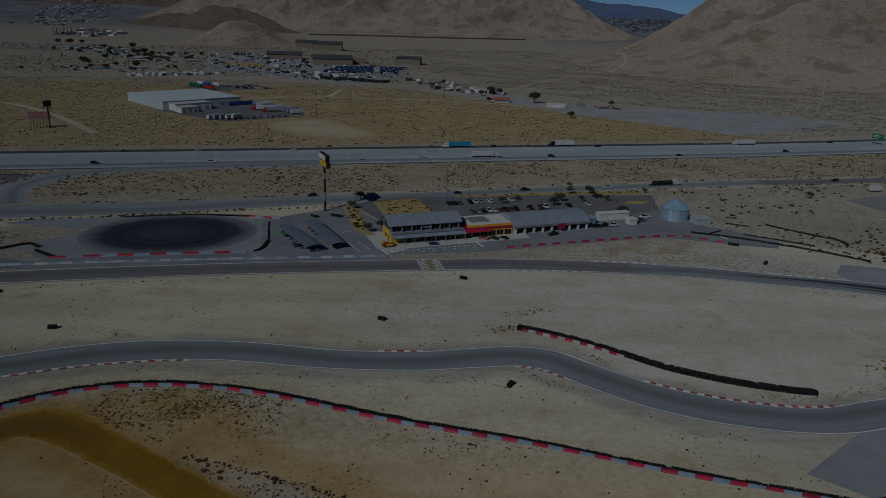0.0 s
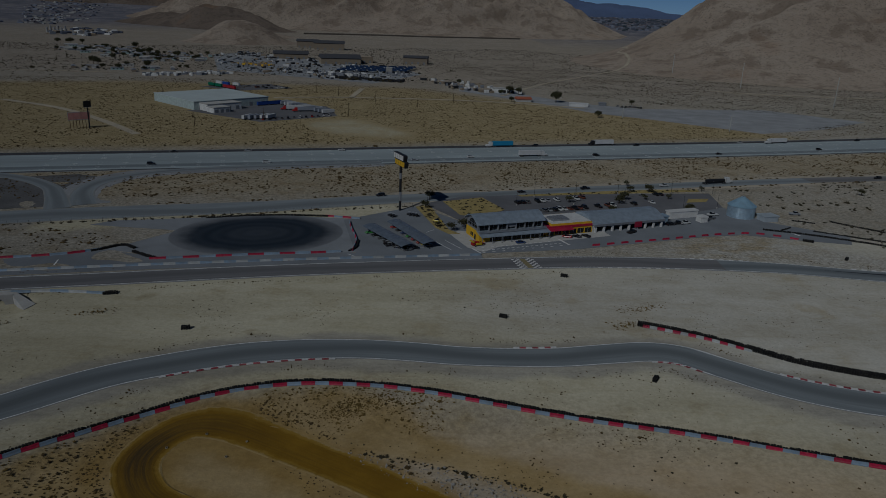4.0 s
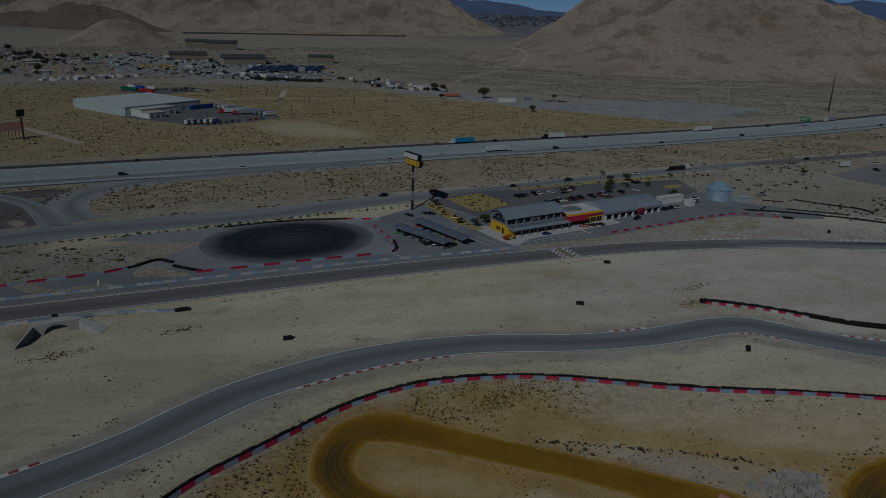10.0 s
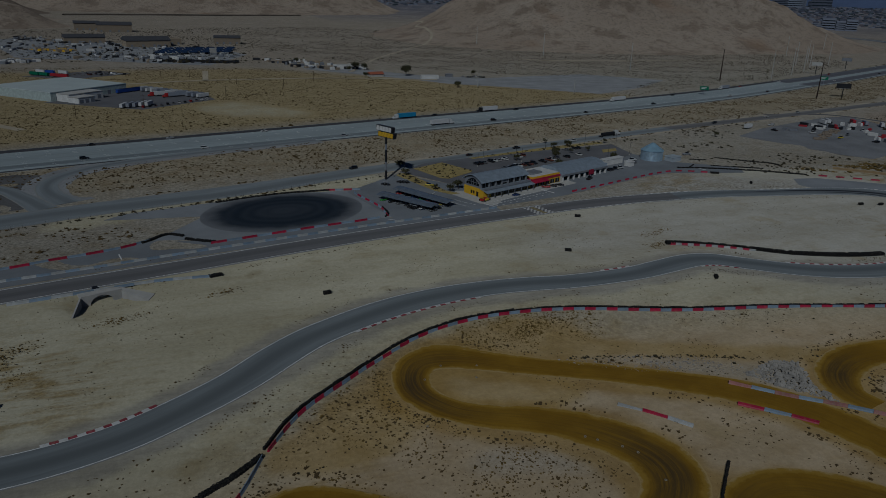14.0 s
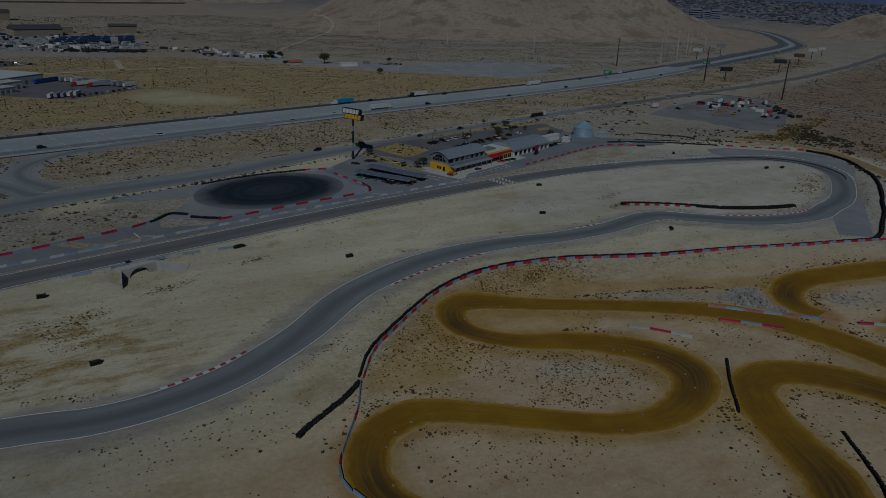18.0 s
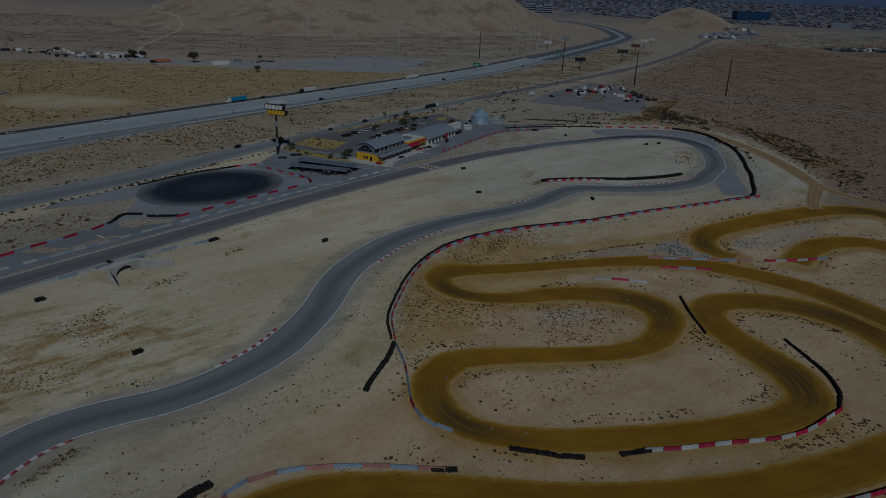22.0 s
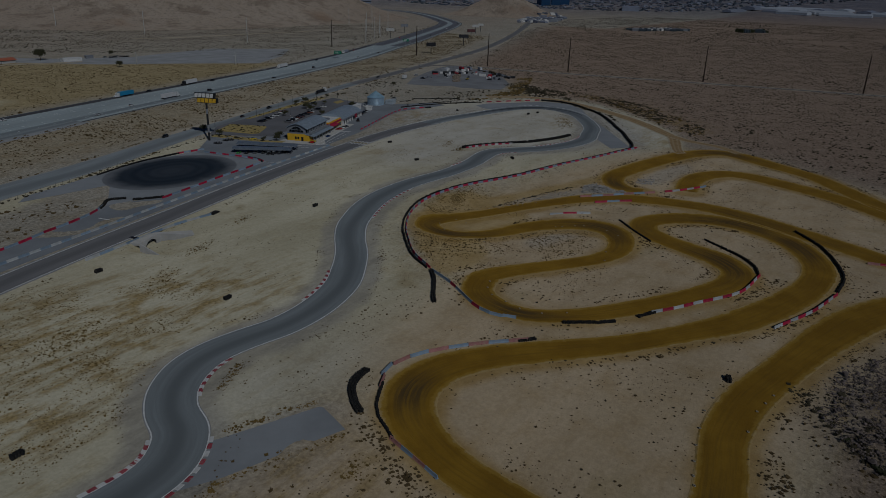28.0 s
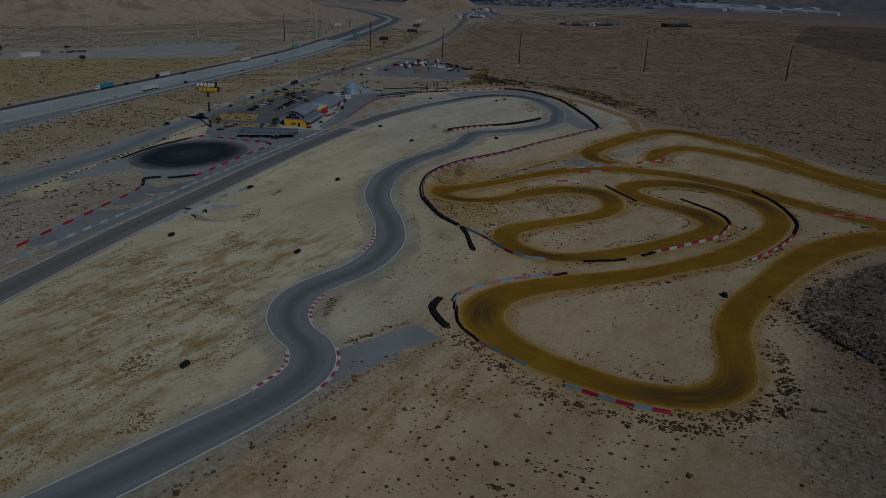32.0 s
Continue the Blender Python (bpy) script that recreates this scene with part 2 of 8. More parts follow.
def dirt_material():
    """Packed, watered clay of the off-road track: faint ruts along it, damp bends, a ragged paler rim."""
    m, t, b = node_mat("olive_clay", 0.9)
    uv = t.nodes.new("ShaderNodeUVMap")
    sep = t.nodes.new("ShaderNodeSeparateXYZ")
    t.links.new(uv.outputs[0], sep.inputs[0])
    along = t.nodes.new("ShaderNodeCombineXYZ")
    t.links.new(math_node(t, "MULTIPLY", sep.outputs[0], 15.0), along.inputs[0])
    t.links.new(math_node(t, "MULTIPLY", sep.outputs[1], 0.05), along.inputs[1])
    rut, n_mid = noise_of(t, 1.0, 5, 0.65, along.outputs[0]), noise_of(t, 0.07, 6, 0.6)
    c = mix(t, ramp(t, n_mid, 0.35, 0.7), (0.208, 0.112, 0.008), (0.276, 0.156, 0.013))
    c = mix(t, math_node(t, "MULTIPLY", ramp(t, rut, 0.42, 0.72), 0.30), c, (0.090, 0.053, 0.010))
    off = math_node(t, "ABSOLUTE", math_node(t, "SUBTRACT", sep.outputs[0], 0.5))
    damp = math_node(t, "MULTIPLY", attr(t, "damp")[0], math_node(t, "MULTIPLY", ramp(t, off, 0.45, 0.12), math_node(t, "ADD", 0.35, math_node(t, "MULTIPLY", ramp(t, rut, 0.3, 0.6), 0.65))))
    c = mix(t, math_node(t, "MULTIPLY", damp, 0.85), c, (0.058, 0.040, 0.020))
    wob = math_node(t, "ADD", off, math_node(t, "MULTIPLY", math_node(t, "SUBTRACT", noise_of(t, 0.3, 7, 0.7), 0.5), 0.26))
    c = mix(t, math_node(t, "MULTIPLY", ramp(t, wob, 0.34, 0.42), 0.8), c, (0.310, 0.192, 0.030))
    c = mix(t, ramp(t, wob, 0.43, 0.50), c, (0.390, 0.280, 0.118))
    t.links.new(c, b.inputs["Base Color"])
    bump(t, b, math_node(t, "ADD", rut, noise_of(t, 1.5, 4)), 0.6, 0.15)
    return m


def hill_material(name, a, b2, rock):
    m, t, b = node_mat(name, 0.95)
    n_big, n_mid, n_f = noise_of(t, 0.004, 6), noise_of(t, 0.016, 8, 0.68), noise_of(t, 0.09, 6, 0.7)
    c = mix(t, ramp(t, n_big, 0.35, 0.65), a, b2)
    c = mix(t, math_node(t, "MULTIPLY", ramp(t, n_mid, 0.48, 0.60), 0.75), c, rock)
    c = mix(t, math_node(t, "MULTIPLY", ramp(t, n_f, 0.50, 0.66), 0.6), c, tuple(v * 0.6 for v in a))
    c = mix(t, math_node(t, "MULTIPLY", ramp(t, noise_of(t, 0.3, 3, 0.6), 0.56, 0.66), 0.55), c, (0.085, 0.066, 0.044))
    c = mix(t, math_node(t, "MULTIPLY", ramp(t, noise_of(t, 0.006, 3), 0.60, 0.72), 0.4), c, (0.260, 0.160, 0.095))
    t.links.new(c, b.inputs["Base Color"])
    bump(t, b, math_node(t, "ADD", n_mid, math_node(t, "MULTIPLY", n_f, 0.35)), 0.85, 9.0)
    return m


def glass_material():
    m, t, b = node_mat("dark_glass", 0.08)
    b.inputs["Base Color"].default_value = (0.012, 0.016, 0.02, 1)
    b.inputs["Specular IOR Level"].default_value = 0.6
    return m


def ribbed_metal(name, col, pitch, rough=0.45, metal=0.6, axis=(1.0, 0.0, 0.0)):
    """Standing-seam or corrugated sheet: ribs along one direction of the object's own space."""
    m, t, b = node_mat(name, rough, metal)
    tc = t.nodes.new("ShaderNodeTexCoord")
    dot = t.nodes.new("ShaderNodeVectorMath")
    dot.operation = "DOT_PRODUCT"
    t.links.new(tc.outputs["Object"], dot.inputs[0])
    dot.inputs[1].default_value = axis
    saw = math_node(t, "FRACT", math_node(t, "MULTIPLY", dot.outputs["Value"], 1 / pitch))
    seam = ramp(t, math_node(t, "ABSOLUTE", math_node(t, "SUBTRACT", saw, 0.5)), 0.38, 0.48)
    n = noise_of(t, 0.5, 5)
    c = mix(t, ramp(t, n, 0.3, 0.7), tuple(v * 0.85 for v in col), tuple(min(1, v * 1.1) for v in col))
    c = mix(t, math_node(t, "MULTIPLY", seam, 0.4), c, tuple(v * 0.55 for v in col))
    t.links.new(c, b.inputs["Base Color"])
    bump(t, b, seam, 0.5, 0.06)
    return m


M_GROUND = ground_material()
M_TRACK = asphalt_material("track_asphalt", (0.196, 0.216, 0.224), 0.62, 0.15)
M_STRAIGHT = asphalt_material("straight_asphalt", (0.165, 0.163, 0.165), 0.4, 0.3)
M_RUNOFF = asphalt_material("runoff_asphalt", (0.240, 0.252, 0.264), 0.0, 0.6)
M_PADDOCK = asphalt_material("paddock_asphalt", (0.190, 0.202, 0.216), 0.0, 0.1)
M_LOT = asphalt_material("lot_asphalt", (0.135, 0.134, 0.140), 0.0, 0.1)
M_ROAD = asphalt_material("road_asphalt", (0.225, 0.246, 0.254), 0.5, 0.6, 6.0)
M_HWY_PALE = asphalt_material("highway_pale", (0.315, 0.356, 0.362), 0.25, 0.15, 34.0)
M_HWY_MID = asphalt_material("highway_grey", (0.190, 0.216, 0.226), 0.2, 0.15)
M_HWY_DARK = asphalt_material("highway_dark", (0.07, 0.07, 0.075), 0.25, 0.15)


def skid_material():
    """Black rubber laid in rings, thinning out towards the rim of the pad."""
    m, t, b = node_mat("rubbered_asphalt", 0.7)
    tc = t.nodes.new("ShaderNodeTexCoord")
    ln = t.nodes.new("ShaderNodeVectorMath")
    ln.operation = "LENGTH"
    t.links.new(tc.outputs["Object"], ln.inputs[0])
    r = math_node(t, "ADD", ln.outputs["Value"], math_node(t, "MULTIPLY", math_node(t, "SUBTRACT", noise_of(t, 0.12, 4), 0.5), 0.22))
    rings = nd(t, "ShaderNodeTexWave", Scale=1.6, Distortion=2.5, Detail=3.0)
    rings.wave_type = "RINGS"
    rings.rings_direction = "SPHERICAL"
    t.links.new(tc.outputs["Object"], rings.inputs["Vector"])
    c = mix(t, rings.outputs["Fac"], (0.022, 0.031, 0.042), (0.036, 0.046, 0.058))
    c = mix(t, ramp(t, r, 0.70, 1.03), c, (0.205, 0.212, 0.220))
    c = mix(t, math_node(t, "MULTIPLY", math_node(t, "SUBTRACT", 1.0, ramp(t, r, 0.05, 0.55)), 0.55), c, (0.072, 0.082, 0.094))
    t.links.new(c, b.inputs["Base Color"])
    return m


M_VERGE = surface("verge_sand", (0.36, 0.315, 0.245), 0.95, var=0.15, scale=0.1)
M_SKID = skid_material()
M_DIRT = dirt_material()
M_CONCRETE = surface("concrete", (0.44, 0.42, 0.38), 0.85, var=0.18, dust=0.3, grain=0.03)
M_PALE_CONC = surface("pale_concrete", (0.41, 0.40, 0.375), 0.85, var=0.12, dust=0.3)
M_GRAVEL = surface("gravel_lot", (0.262, 0.266, 0.268), 0.95, var=0.22, scale=0.15, grain=0.05)
M_WHITE = surface("white_paint", (0.70, 0.69, 0.66), 0.6, var=0.12, dust=0.25)
M_LINE = surface("road_line_white", (0.76, 0.76, 0.74), 0.7, var=0.2, scale=2, dust=0.12)
M_RED = surface("red_paint", (0.40, 0.010, 0.050), 0.55, var=0.2, dust=0.15, per_object=0.2)
M_BAR_WHITE = surface("barrier_white", (0.44, 0.45, 0.44), 0.6, var=0.2, dust=0.3, per_object=0.15)
M_BAR_BLUE = surface("barrier_pale_blue", (0.240, 0.315, 0.395), 0.6, var=0.2, dust=0.25, per_object=0.15)
M_BAR_PINK = surface("barrier_faded_red", (0.40, 0.185, 0.165), 0.7, var=0.2, dust=0.5, per_object=0.2)
M_YELLOW = surface("yellow_plaster", (0.72, 0.43, 0.02), 0.6, var=0.10)
M_RUBBER = surface("tyre_rubber", (0.018, 0.018, 0.018), 0.75, var=0.3, dust=0.10)
M_BLACK = surface("black_steel", (0.02, 0.02, 0.022), 0.5, var=0.2)
M_STEEL = surface("galvanised_steel", (0.42, 0.43, 0.45), 0.45, 0.6, var=0.15)
M_ROOF = ribbed_metal("roof_sheet", (0.37, 0.43, 0.49), 0.45, 0.5, 0.25)
M_SILO = ribbed_metal("silo_sheet", (0.52, 0.66, 0.76), 0.35, 0.4, 0.5, (0, 0, 1))
M_SILO_TOP = surface("silo_roof", (0.42, 0.62, 0.74), 0.4, 0.4, var=0.15)
M_WALL = surface("pale_plaster", (0.50, 0.49, 0.46), 0.8, var=0.10)
M_GREY = surface("grey_cladding", (0.22, 0.23, 0.25), 0.6, var=0.12)
M_GLASS = glass_material()
M_BUSH = surface("desert_scrub", (0.056, 0.047, 0.027), 0.9, var=0.35, scale=0.4)
M_BUSH_DRY = surface("dry_scrub", (0.102, 0.070, 0.030), 0.9, var=0.35, scale=0.4)
M_LEAF = surface("tree_leaf", (0.068, 0.066, 0.032), 0.8, var=0.4, scale=1.5)
M_BARK = surface("bark", (0.10, 0.075, 0.05), 0.9, var=0.3, grain=0.03)
M_ROCK = surface("broken_rock", (0.235, 0.190, 0.145), 0.9, var=0.35)
M_HILL = hill_material("hill_slope", (0.335, 0.269, 0.206), (0.385, 0.319, 0.250), (0.212, 0.162, 0.120))
# the blue of the eastern range is haze put into the base colour
M_FAR_HAZE = surface("far_range", (0.095, 0.130, 0.225), 1.0, var=0.14, scale=0.02)
M_FAR_BROWN = surface("far_range_brown", (0.125, 0.105, 0.105), 1.0, var=0.18, scale=0.02)


# ---- plan ----
def height(x, y):
    """Hollow of the off-road field below the barrier bank."""
    v = y - 148
    return rise(x, y) - 4.4 * np.exp(-((x + 60) / 60) ** 2 - (v / np.where(v > 0, 9.0, 30.0)) ** 2) - culvert_pit(x, y)


def rise(x, y):
    """Far valley floor that climbs gently towards the mountains."""
    s = np.clip((np.hypot(np.asarray(x, float) + 200, y) - 2800) / 1750, 0, 1)
    return 76 * s * s * (3 - 2 * s)


def culvert_pit(x, y):
    """Dug-out in front of the culvert, running out to the south."""
    c, s = math.cos(radians(19)), math.sin(radians(19))
    u, v = (x + 186.5) * c + (y - 213.3) * s, (x + 186.5) * s - (y - 213.3) * c
    along = np.clip((13 - np.abs(u)) / 5.5, 0, 1)
    out = np.clip((v + 3.2) / 2.0, 0, 1) * np.clip((24 - v) / 18, 0, 1)
    return 2.55 * along * out


def spline(points, step):
    """Points along a Catmull-Rom curve through the given ones, about step metres apart."""
    p = np.array(points, float)
    p = np.vstack((2 * p[0] - p[1], p, 2 * p[-1] - p[-2]))
    out = []
    for i in range(1, len(p) - 2):
        a, b, c, d = p[i - 1:i + 3]
        n = max(1, int(np.hypot(*(c - b)[:2]) / step))
        s = (np.arange(n) / n)[:, None]
        out.append(0.5 * (2 * b + (c - a) * s + (2 * a - 5 * b + 4 * c - d) * s ** 2 + (3 * b - a - 3 * c + d) * s ** 3))
    return np.vstack(out + [p[-2:-1]])


def even(points, step):
    """The curve again, at even steps."""
    p = spline(points, min(step, 2.0))
    d = np.r_[0, np.cumsum(np.hypot(*np.diff(p[:, :2], axis=0).T))]
    s = np.arange(0, d[-1], step)
    return np.stack([np.interp(s, d, p[:, k]) for k in range(p.shape[1])], 1)


def normals(p):
    t = np.gradient(p[:, :2], axis=0)
    t /= np.maximum(np.hypot(*t.T), 1e-6)[:, None]
    return t, np.stack((-t[:, 1], t[:, 0]), 1)


TRACK = [(-395, 121, 13), (-345, 110, 13), (-306, 101, 13), (-283, 96.2, 12.3), (-268, 96.6, 12.6), (-258, 103.5, 12.2), (-253.3, 113, 11.9), (-247, 120.3, 12.3),
         (-238, 125.5, 12.8), (-229, 127, 12.4), (-219, 125.8, 12.2), (-207, 123.4, 12), (-192, 124.5, 12), (-176, 129.5, 12), (-162, 138, 12),
         (-150, 147, 12), (-139, 157, 12), (-128, 165.5, 12.3), (-117, 171.5, 12.6), (-105, 177, 13), (-93, 181, 13), (-78, 184, 12.5),
         (-62, 185, 12), (-47, 184, 12), (-35, 182.5, 11.6), (-20, 182.3, 11.4), (-5, 183.3, 11.6), (10, 186.3, 12), (23, 188.5, 12.5),
         (33, 186.5, 13), (43, 178.5, 13)]
LOOP = [(33, 186.5, 13), (43, 178.5, 13), (56, 169.3, 13.2), (71, 163, 13.2), (88, 159.5, 12.5), (103, 159.8, 12), (118, 164.5, 12), (133, 169, 12), (146, 175, 12),
        (159, 183, 12), (172, 192, 12.5), (183, 201, 13.5), (192, 212, 15), (197, 224, 16), (197, 236, 16.5), (190, 246, 16), (178, 253, 14.5),
        (162, 257.5, 13.5), (148, 260, 12.5), (134, 262, 12.5), (120, 264.5, 12.5), (105, 267, 12.5), (90, 268.5, 12.5), (75, 269.3, 12.5)]
STRAIGHT = [(90, 268.5, 12.5), (75, 269.3, 12.5), (61, 269.5, 12.5), (45, 269.3, 12.5), (31, 268.5, 12.5), (16, 267.3, 12.5), (0, 265, 12.3), (-40, 258.5, 12.2),
            (-81, 251, 12), (-121, 242.5, 12), (-157, 234, 12), (-195, 225.5, 12), (-232, 216.5, 12), (-274, 205, 12), (-320, 192, 12),
            (-400, 168, 12), (-520, 132, 12)]
CLAY_A = [(-62, -44, 15), (-46, -40, 15), (-38, -20, 14), (-31, -6, 14), (-19, 20, 14), (-13, 36, 15), (-9, 52, 14), (-10, 68, 13.5), (-15, 85, 13.3), (-25, 102, 12.8), (-42, 117, 11.5), (-60, 131, 11.6), (-80, 143, 12),
          (-92, 148, 12), (-101, 147, 11), (-106, 140, 10), (-107, 130, 10), (-102, 120, 10), (-94, 114, 11), (-82, 108, 12.5), (-72, 99, 14),
          (-66, 88, 15), (-68, 78, 14), (-77, 71, 11), (-89, 68, 9.5), (-102, 71, 9), (-116, 80, 9), (-130, 90, 9.5), (-142, 95.5, 11),
          (-153, 91.5, 10.5)]
CLAY_B = [(-142, 95.5, 11), (-153, 91.5, 10.5), (-159.5, 81, 10), (-159, 69, 9), (-150, 57, 9), (-137, 47, 9.5), (-122, 37.5, 9.6), (-108, 30, 10), (-94, 25, 11), (-83, 26, 12.5),
          (-74, 35, 14), (-69, 48, 13), (-64, 60, 12), (-56, 69, 12), (-45, 70, 12.5), (-33, 61, 14.5), (-26, 47, 15.5), (-27, 32, 15), (-36, 17, 13.5), (-48, 7.5, 12.5),
          (-63, 2, 11.5), (-80, 2, 11), (-98, 6, 12), (-114, 11.5, 12.5), (-131, 19.5, 11.5), (-145, 29, 9.5)]
CLAY_C = [(-131, 19.5, 11.5), (-145, 29, 9.5), (-160, 40, 9.8), (-173, 52, 11.3), (-187, 65, 12), (-200, 73, 13), (-213, 74, 13.5), (-224, 67, 12.5), (-231, 55, 11), (-234.5, 42, 10.5), (-236, 25, 10),
          (-231, 9, 10.5), (-219, 2, 10.5), (-205, 3, 10.3), (-188, 6, 10.7), (-170, 5, 11.2), (-152, 1, 11), (-134, -3.5, 11.6), (-117, -8.5, 13.3),
          (-99, -15, 14.8), (-83, -24, 15.5), (-68, -36, 16), (-62, -44, 16), (-50, -70, 16)]
CLAY_E = [(0, 88, 9), (-1, 96, 10), (6, 105, 11.5), (21, 110, 12.5), (46, 107, 13.5), (72, 101.5, 14), (97, 94, 14.5), (114, 83, 16), (117, 70, 16), (104, 48, 15), (88, 23, 13),
          (67, 5, 13), (44, -15, 13), (28, -42, 13), (10, -80, 13)]
CLAY_F = [(14, 71, 11), (34, 74, 12), (50, 72, 13), (63, 64, 14), (66, 51, 15), (58, 28, 15), (46, 4, 14), (25, -22, 14), (5, -50, 14)]
HIGHWAY = [(-900, 205), (-600, 308), (-420, 372), (-270, 417), (-143, 452), (5, 493), (145, 531), (272, 568), (402, 612), (560, 678), (725, 747), (1140, 940), (1310, 1062), (1570, 1312),
           (1700, 1500), (1740, 1720), (1690, 1950)]
FRONTAGE = [(-700, 165, 22), (-420, 243, 22), (-310, 277, 22), (-205, 312, 21), (-130, 333, 20), (-60, 358, 17), (0, 376, 14), (65, 399, 13), (197, 438, 13), (285, 459, 13),
            (448, 500, 13), (666, 562, 14), (1000, 690, 14), (1500, 905, 16), (2100, 1150, 18)]
RAMP = [(-75, 446, 9), (-150, 423, 9), (-193, 404, 9), (-214, 387, 9), (-222, 367, 10), (-219, 347, 11), (-208, 325, 13)]
RAMP_B = [(-330, 392, 8), (-270, 377, 9), (-243, 360, 9), (-230, 342, 10), (-217, 318, 12)]
DIRT_ROAD = [(330, 480, 7), (399, 464, 7), (425, 370, 7), (447, 270, 7), (472, 158, 7), (505, 0, 7), (540, -200, 7)]
BARRIER_RUN = [(95, 124.5), (52, 135.2), (19, 145.6), (-14, 154.3), (-46, 162), (-64, 164), (-80, 163.2), (-98, 158), (-112, 150), (-124, 140), (-137, 128), (-146, 115)]
HWY_HALF = 29.0

# coarse raster of the plan, for masks and for scattering
RX, RY, RC = -760.0, -220.0, 2.5
raster = {k: np.zeros((520, 860), bool) for k in ("paved", "clay", "pale", "gold", "brown", "weed", "field", "dust", "gravel", "lane", "bare", "shoulder", "ashen", "strip", "stony")}
gy, gx = np.mgrid[0:520, 0:860]
gx, gy = RX + (gx + 0.5) * RC, RY + (gy + 0.5) * RC


def stamp(key, points, grow=1.0):
    p = even(points, 3.0)
    for x, y, w in p[:, :3]:
        r = w / 2 + grow
        i0, i1 = int((x - r - RX) / RC), int((x + r - RX) / RC) + 1
        j0, j1 = int((y - r - RY) / RC), int((y + r - RY) / RC) + 1
        if i1 <= 0 or j1 <= 0 or i0 >= 860 or j0 >= 520:
            continue
        s = np.s_[max(j0, 0):j1, max(i0, 0):i1]
        raster[key][s] |= (gx[s] - x) ** 2 + (gy[s] - y) ** 2 < r * r


def inside(poly, x, y):
    ok = np.zeros(np.shape(x), bool)
    for (ax, ay), (bx, by) in zip(poly, poly[1:] + poly[:1]):
        if ay != by:
            ok ^= ((ay > y) != (by > y)) & (x < (bx - ax) * (y - ay) / (by - ay) + ax)
    return ok


def fill(key, poly):
    raster[key] |= inside(poly, gx, gy)


def blur(a, n):
    a = a.astype(float)
    for _ in range(3):
        for ax in (0, 1):
            c = np.cumsum(np.pad(a, [(n + 1, n) if k == ax else (0, 0) for k in (0, 1)], mode="edge"), axis=ax)
            a = (np.take(c, range(2 * n + 1, c.shape[ax]), ax) - np.take(c, range(0, c.shape[ax] - 2 * n - 1), ax)) / (2 * n + 1)
    return a


def sample(a, x, y, outside=0.0):
    i, j = ((x - RX) / RC).astype(int), ((y - RY) / RC).astype(int)
    ok = (i >= 0) & (j >= 0) & (i < 860) & (j < 520)
    return np.where(ok, a[np.clip(j, 0, 519), np.clip(i, 0, 859)], outside)


INFIELD = [tuple(p[:2]) for p in (TRACK[1:] + LOOP[2:] + STRAIGHT[2:-1])]
PADDOCK = [(-84, 316), (-72, 263), (-19, 275), (20, 284), (60, 299), (84, 308), (104, 313), (128, 307), (150, 303), (156, 316), (126, 336), (113, 362), (96, 352), (-26, 316), (-50, 345)]
LOT = [(-47, 350), (-26, 316), (96, 352), (113, 362), (117, 393), (60, 384), (4, 374), (-26, 367)]
SKID_AREA = [(-152, 292), (-166, 272), (-158, 262), (-148, 256), (-73, 271), (-74, 300), (-80, 318), (-110, 320), (-145, 313), (-185, 303), (-192, 296)]
for pts in (TRACK, LOOP, STRAIGHT):
    stamp("paved", pts, 3)
for pts in (TRACK, LOOP[:12]):
    stamp("shoulder", pts, 5.5)
for pts in (FRONTAGE, RAMP, RAMP_B, DIRT_ROAD):
    stamp("paved", pts, 1)
stamp("paved", [(x, y, 2 * HWY_HALF) for x, y in HIGHWAY], 2)
for pts in (CLAY_A, CLAY_B, CLAY_C, CLAY_E, CLAY_F):
    stamp("clay", pts, 0.5)
for pts in (CLAY_E, CLAY_F):
    stamp("dust", pts, 3.0)
for pts in (CLAY_A, CLAY_B, CLAY_C):
    stamp("dust", pts, 1.2)
stamp("dust", CLAY_A[10:22], 5.0)
ESCAPE = [(84, 136.5), (95, 128), (119, 145), (143, 162), (160, 175), (189, 195.5), (212, 210), (225, 223), (229, 240), (224, 252), (203, 268), (183, 282), (168, 284), (160, 272), (164, 259), (178, 253), (190, 240), (190, 218), (172, 196), (146, 178), (128, 168), (104, 153)]
for poly in (PADDOCK, LOT, SKID_AREA, ESCAPE):
    fill("paved", poly)
fill("pale", INFIELD)
fill("pale", [(-152, 105), (-90, 158), (-64, 158), (20, 142), (95, 122), (115, 95), (80, 0), (20, -60), (-60, -25), (-150, -20), (-245, -5), (-248, 60), (-215, 92), (-240, 112), (-200, 116)])
fill("pale", [tuple(p[:2]) for p in TRACK[3:]] + [(56, 169), (88, 159), (120, 165)] + [(96, 126), (52, 137), (19, 147.5), (-14, 156), (-46, 163.5), (-64, 165.5), (-80, 165), (-99, 159.5), (-113, 151.5), (-125, 141.5), (-138, 129.5), (-148, 115), (-170, 96), (-215, 90), (-232, 90), (-250, 96)])
fill("field", [(-152, 105), (-90, 158), (-64, 160), (20, 143), (95, 122), (118, 95), (118, 60), (80, 0), (20, -70), (-60, -45), (-150, -20), (-245, -5), (-248, 60), (-215, 92), (-190, 100)])
fill("field", [(-430, 98), (-300, 92), (-268, 84), (-240, 78), (-225, 88), (-190, 98), (-215, 90), (-248, 60), (-245, -5), (-262, -24), (-330, -50), (-430, -140)])
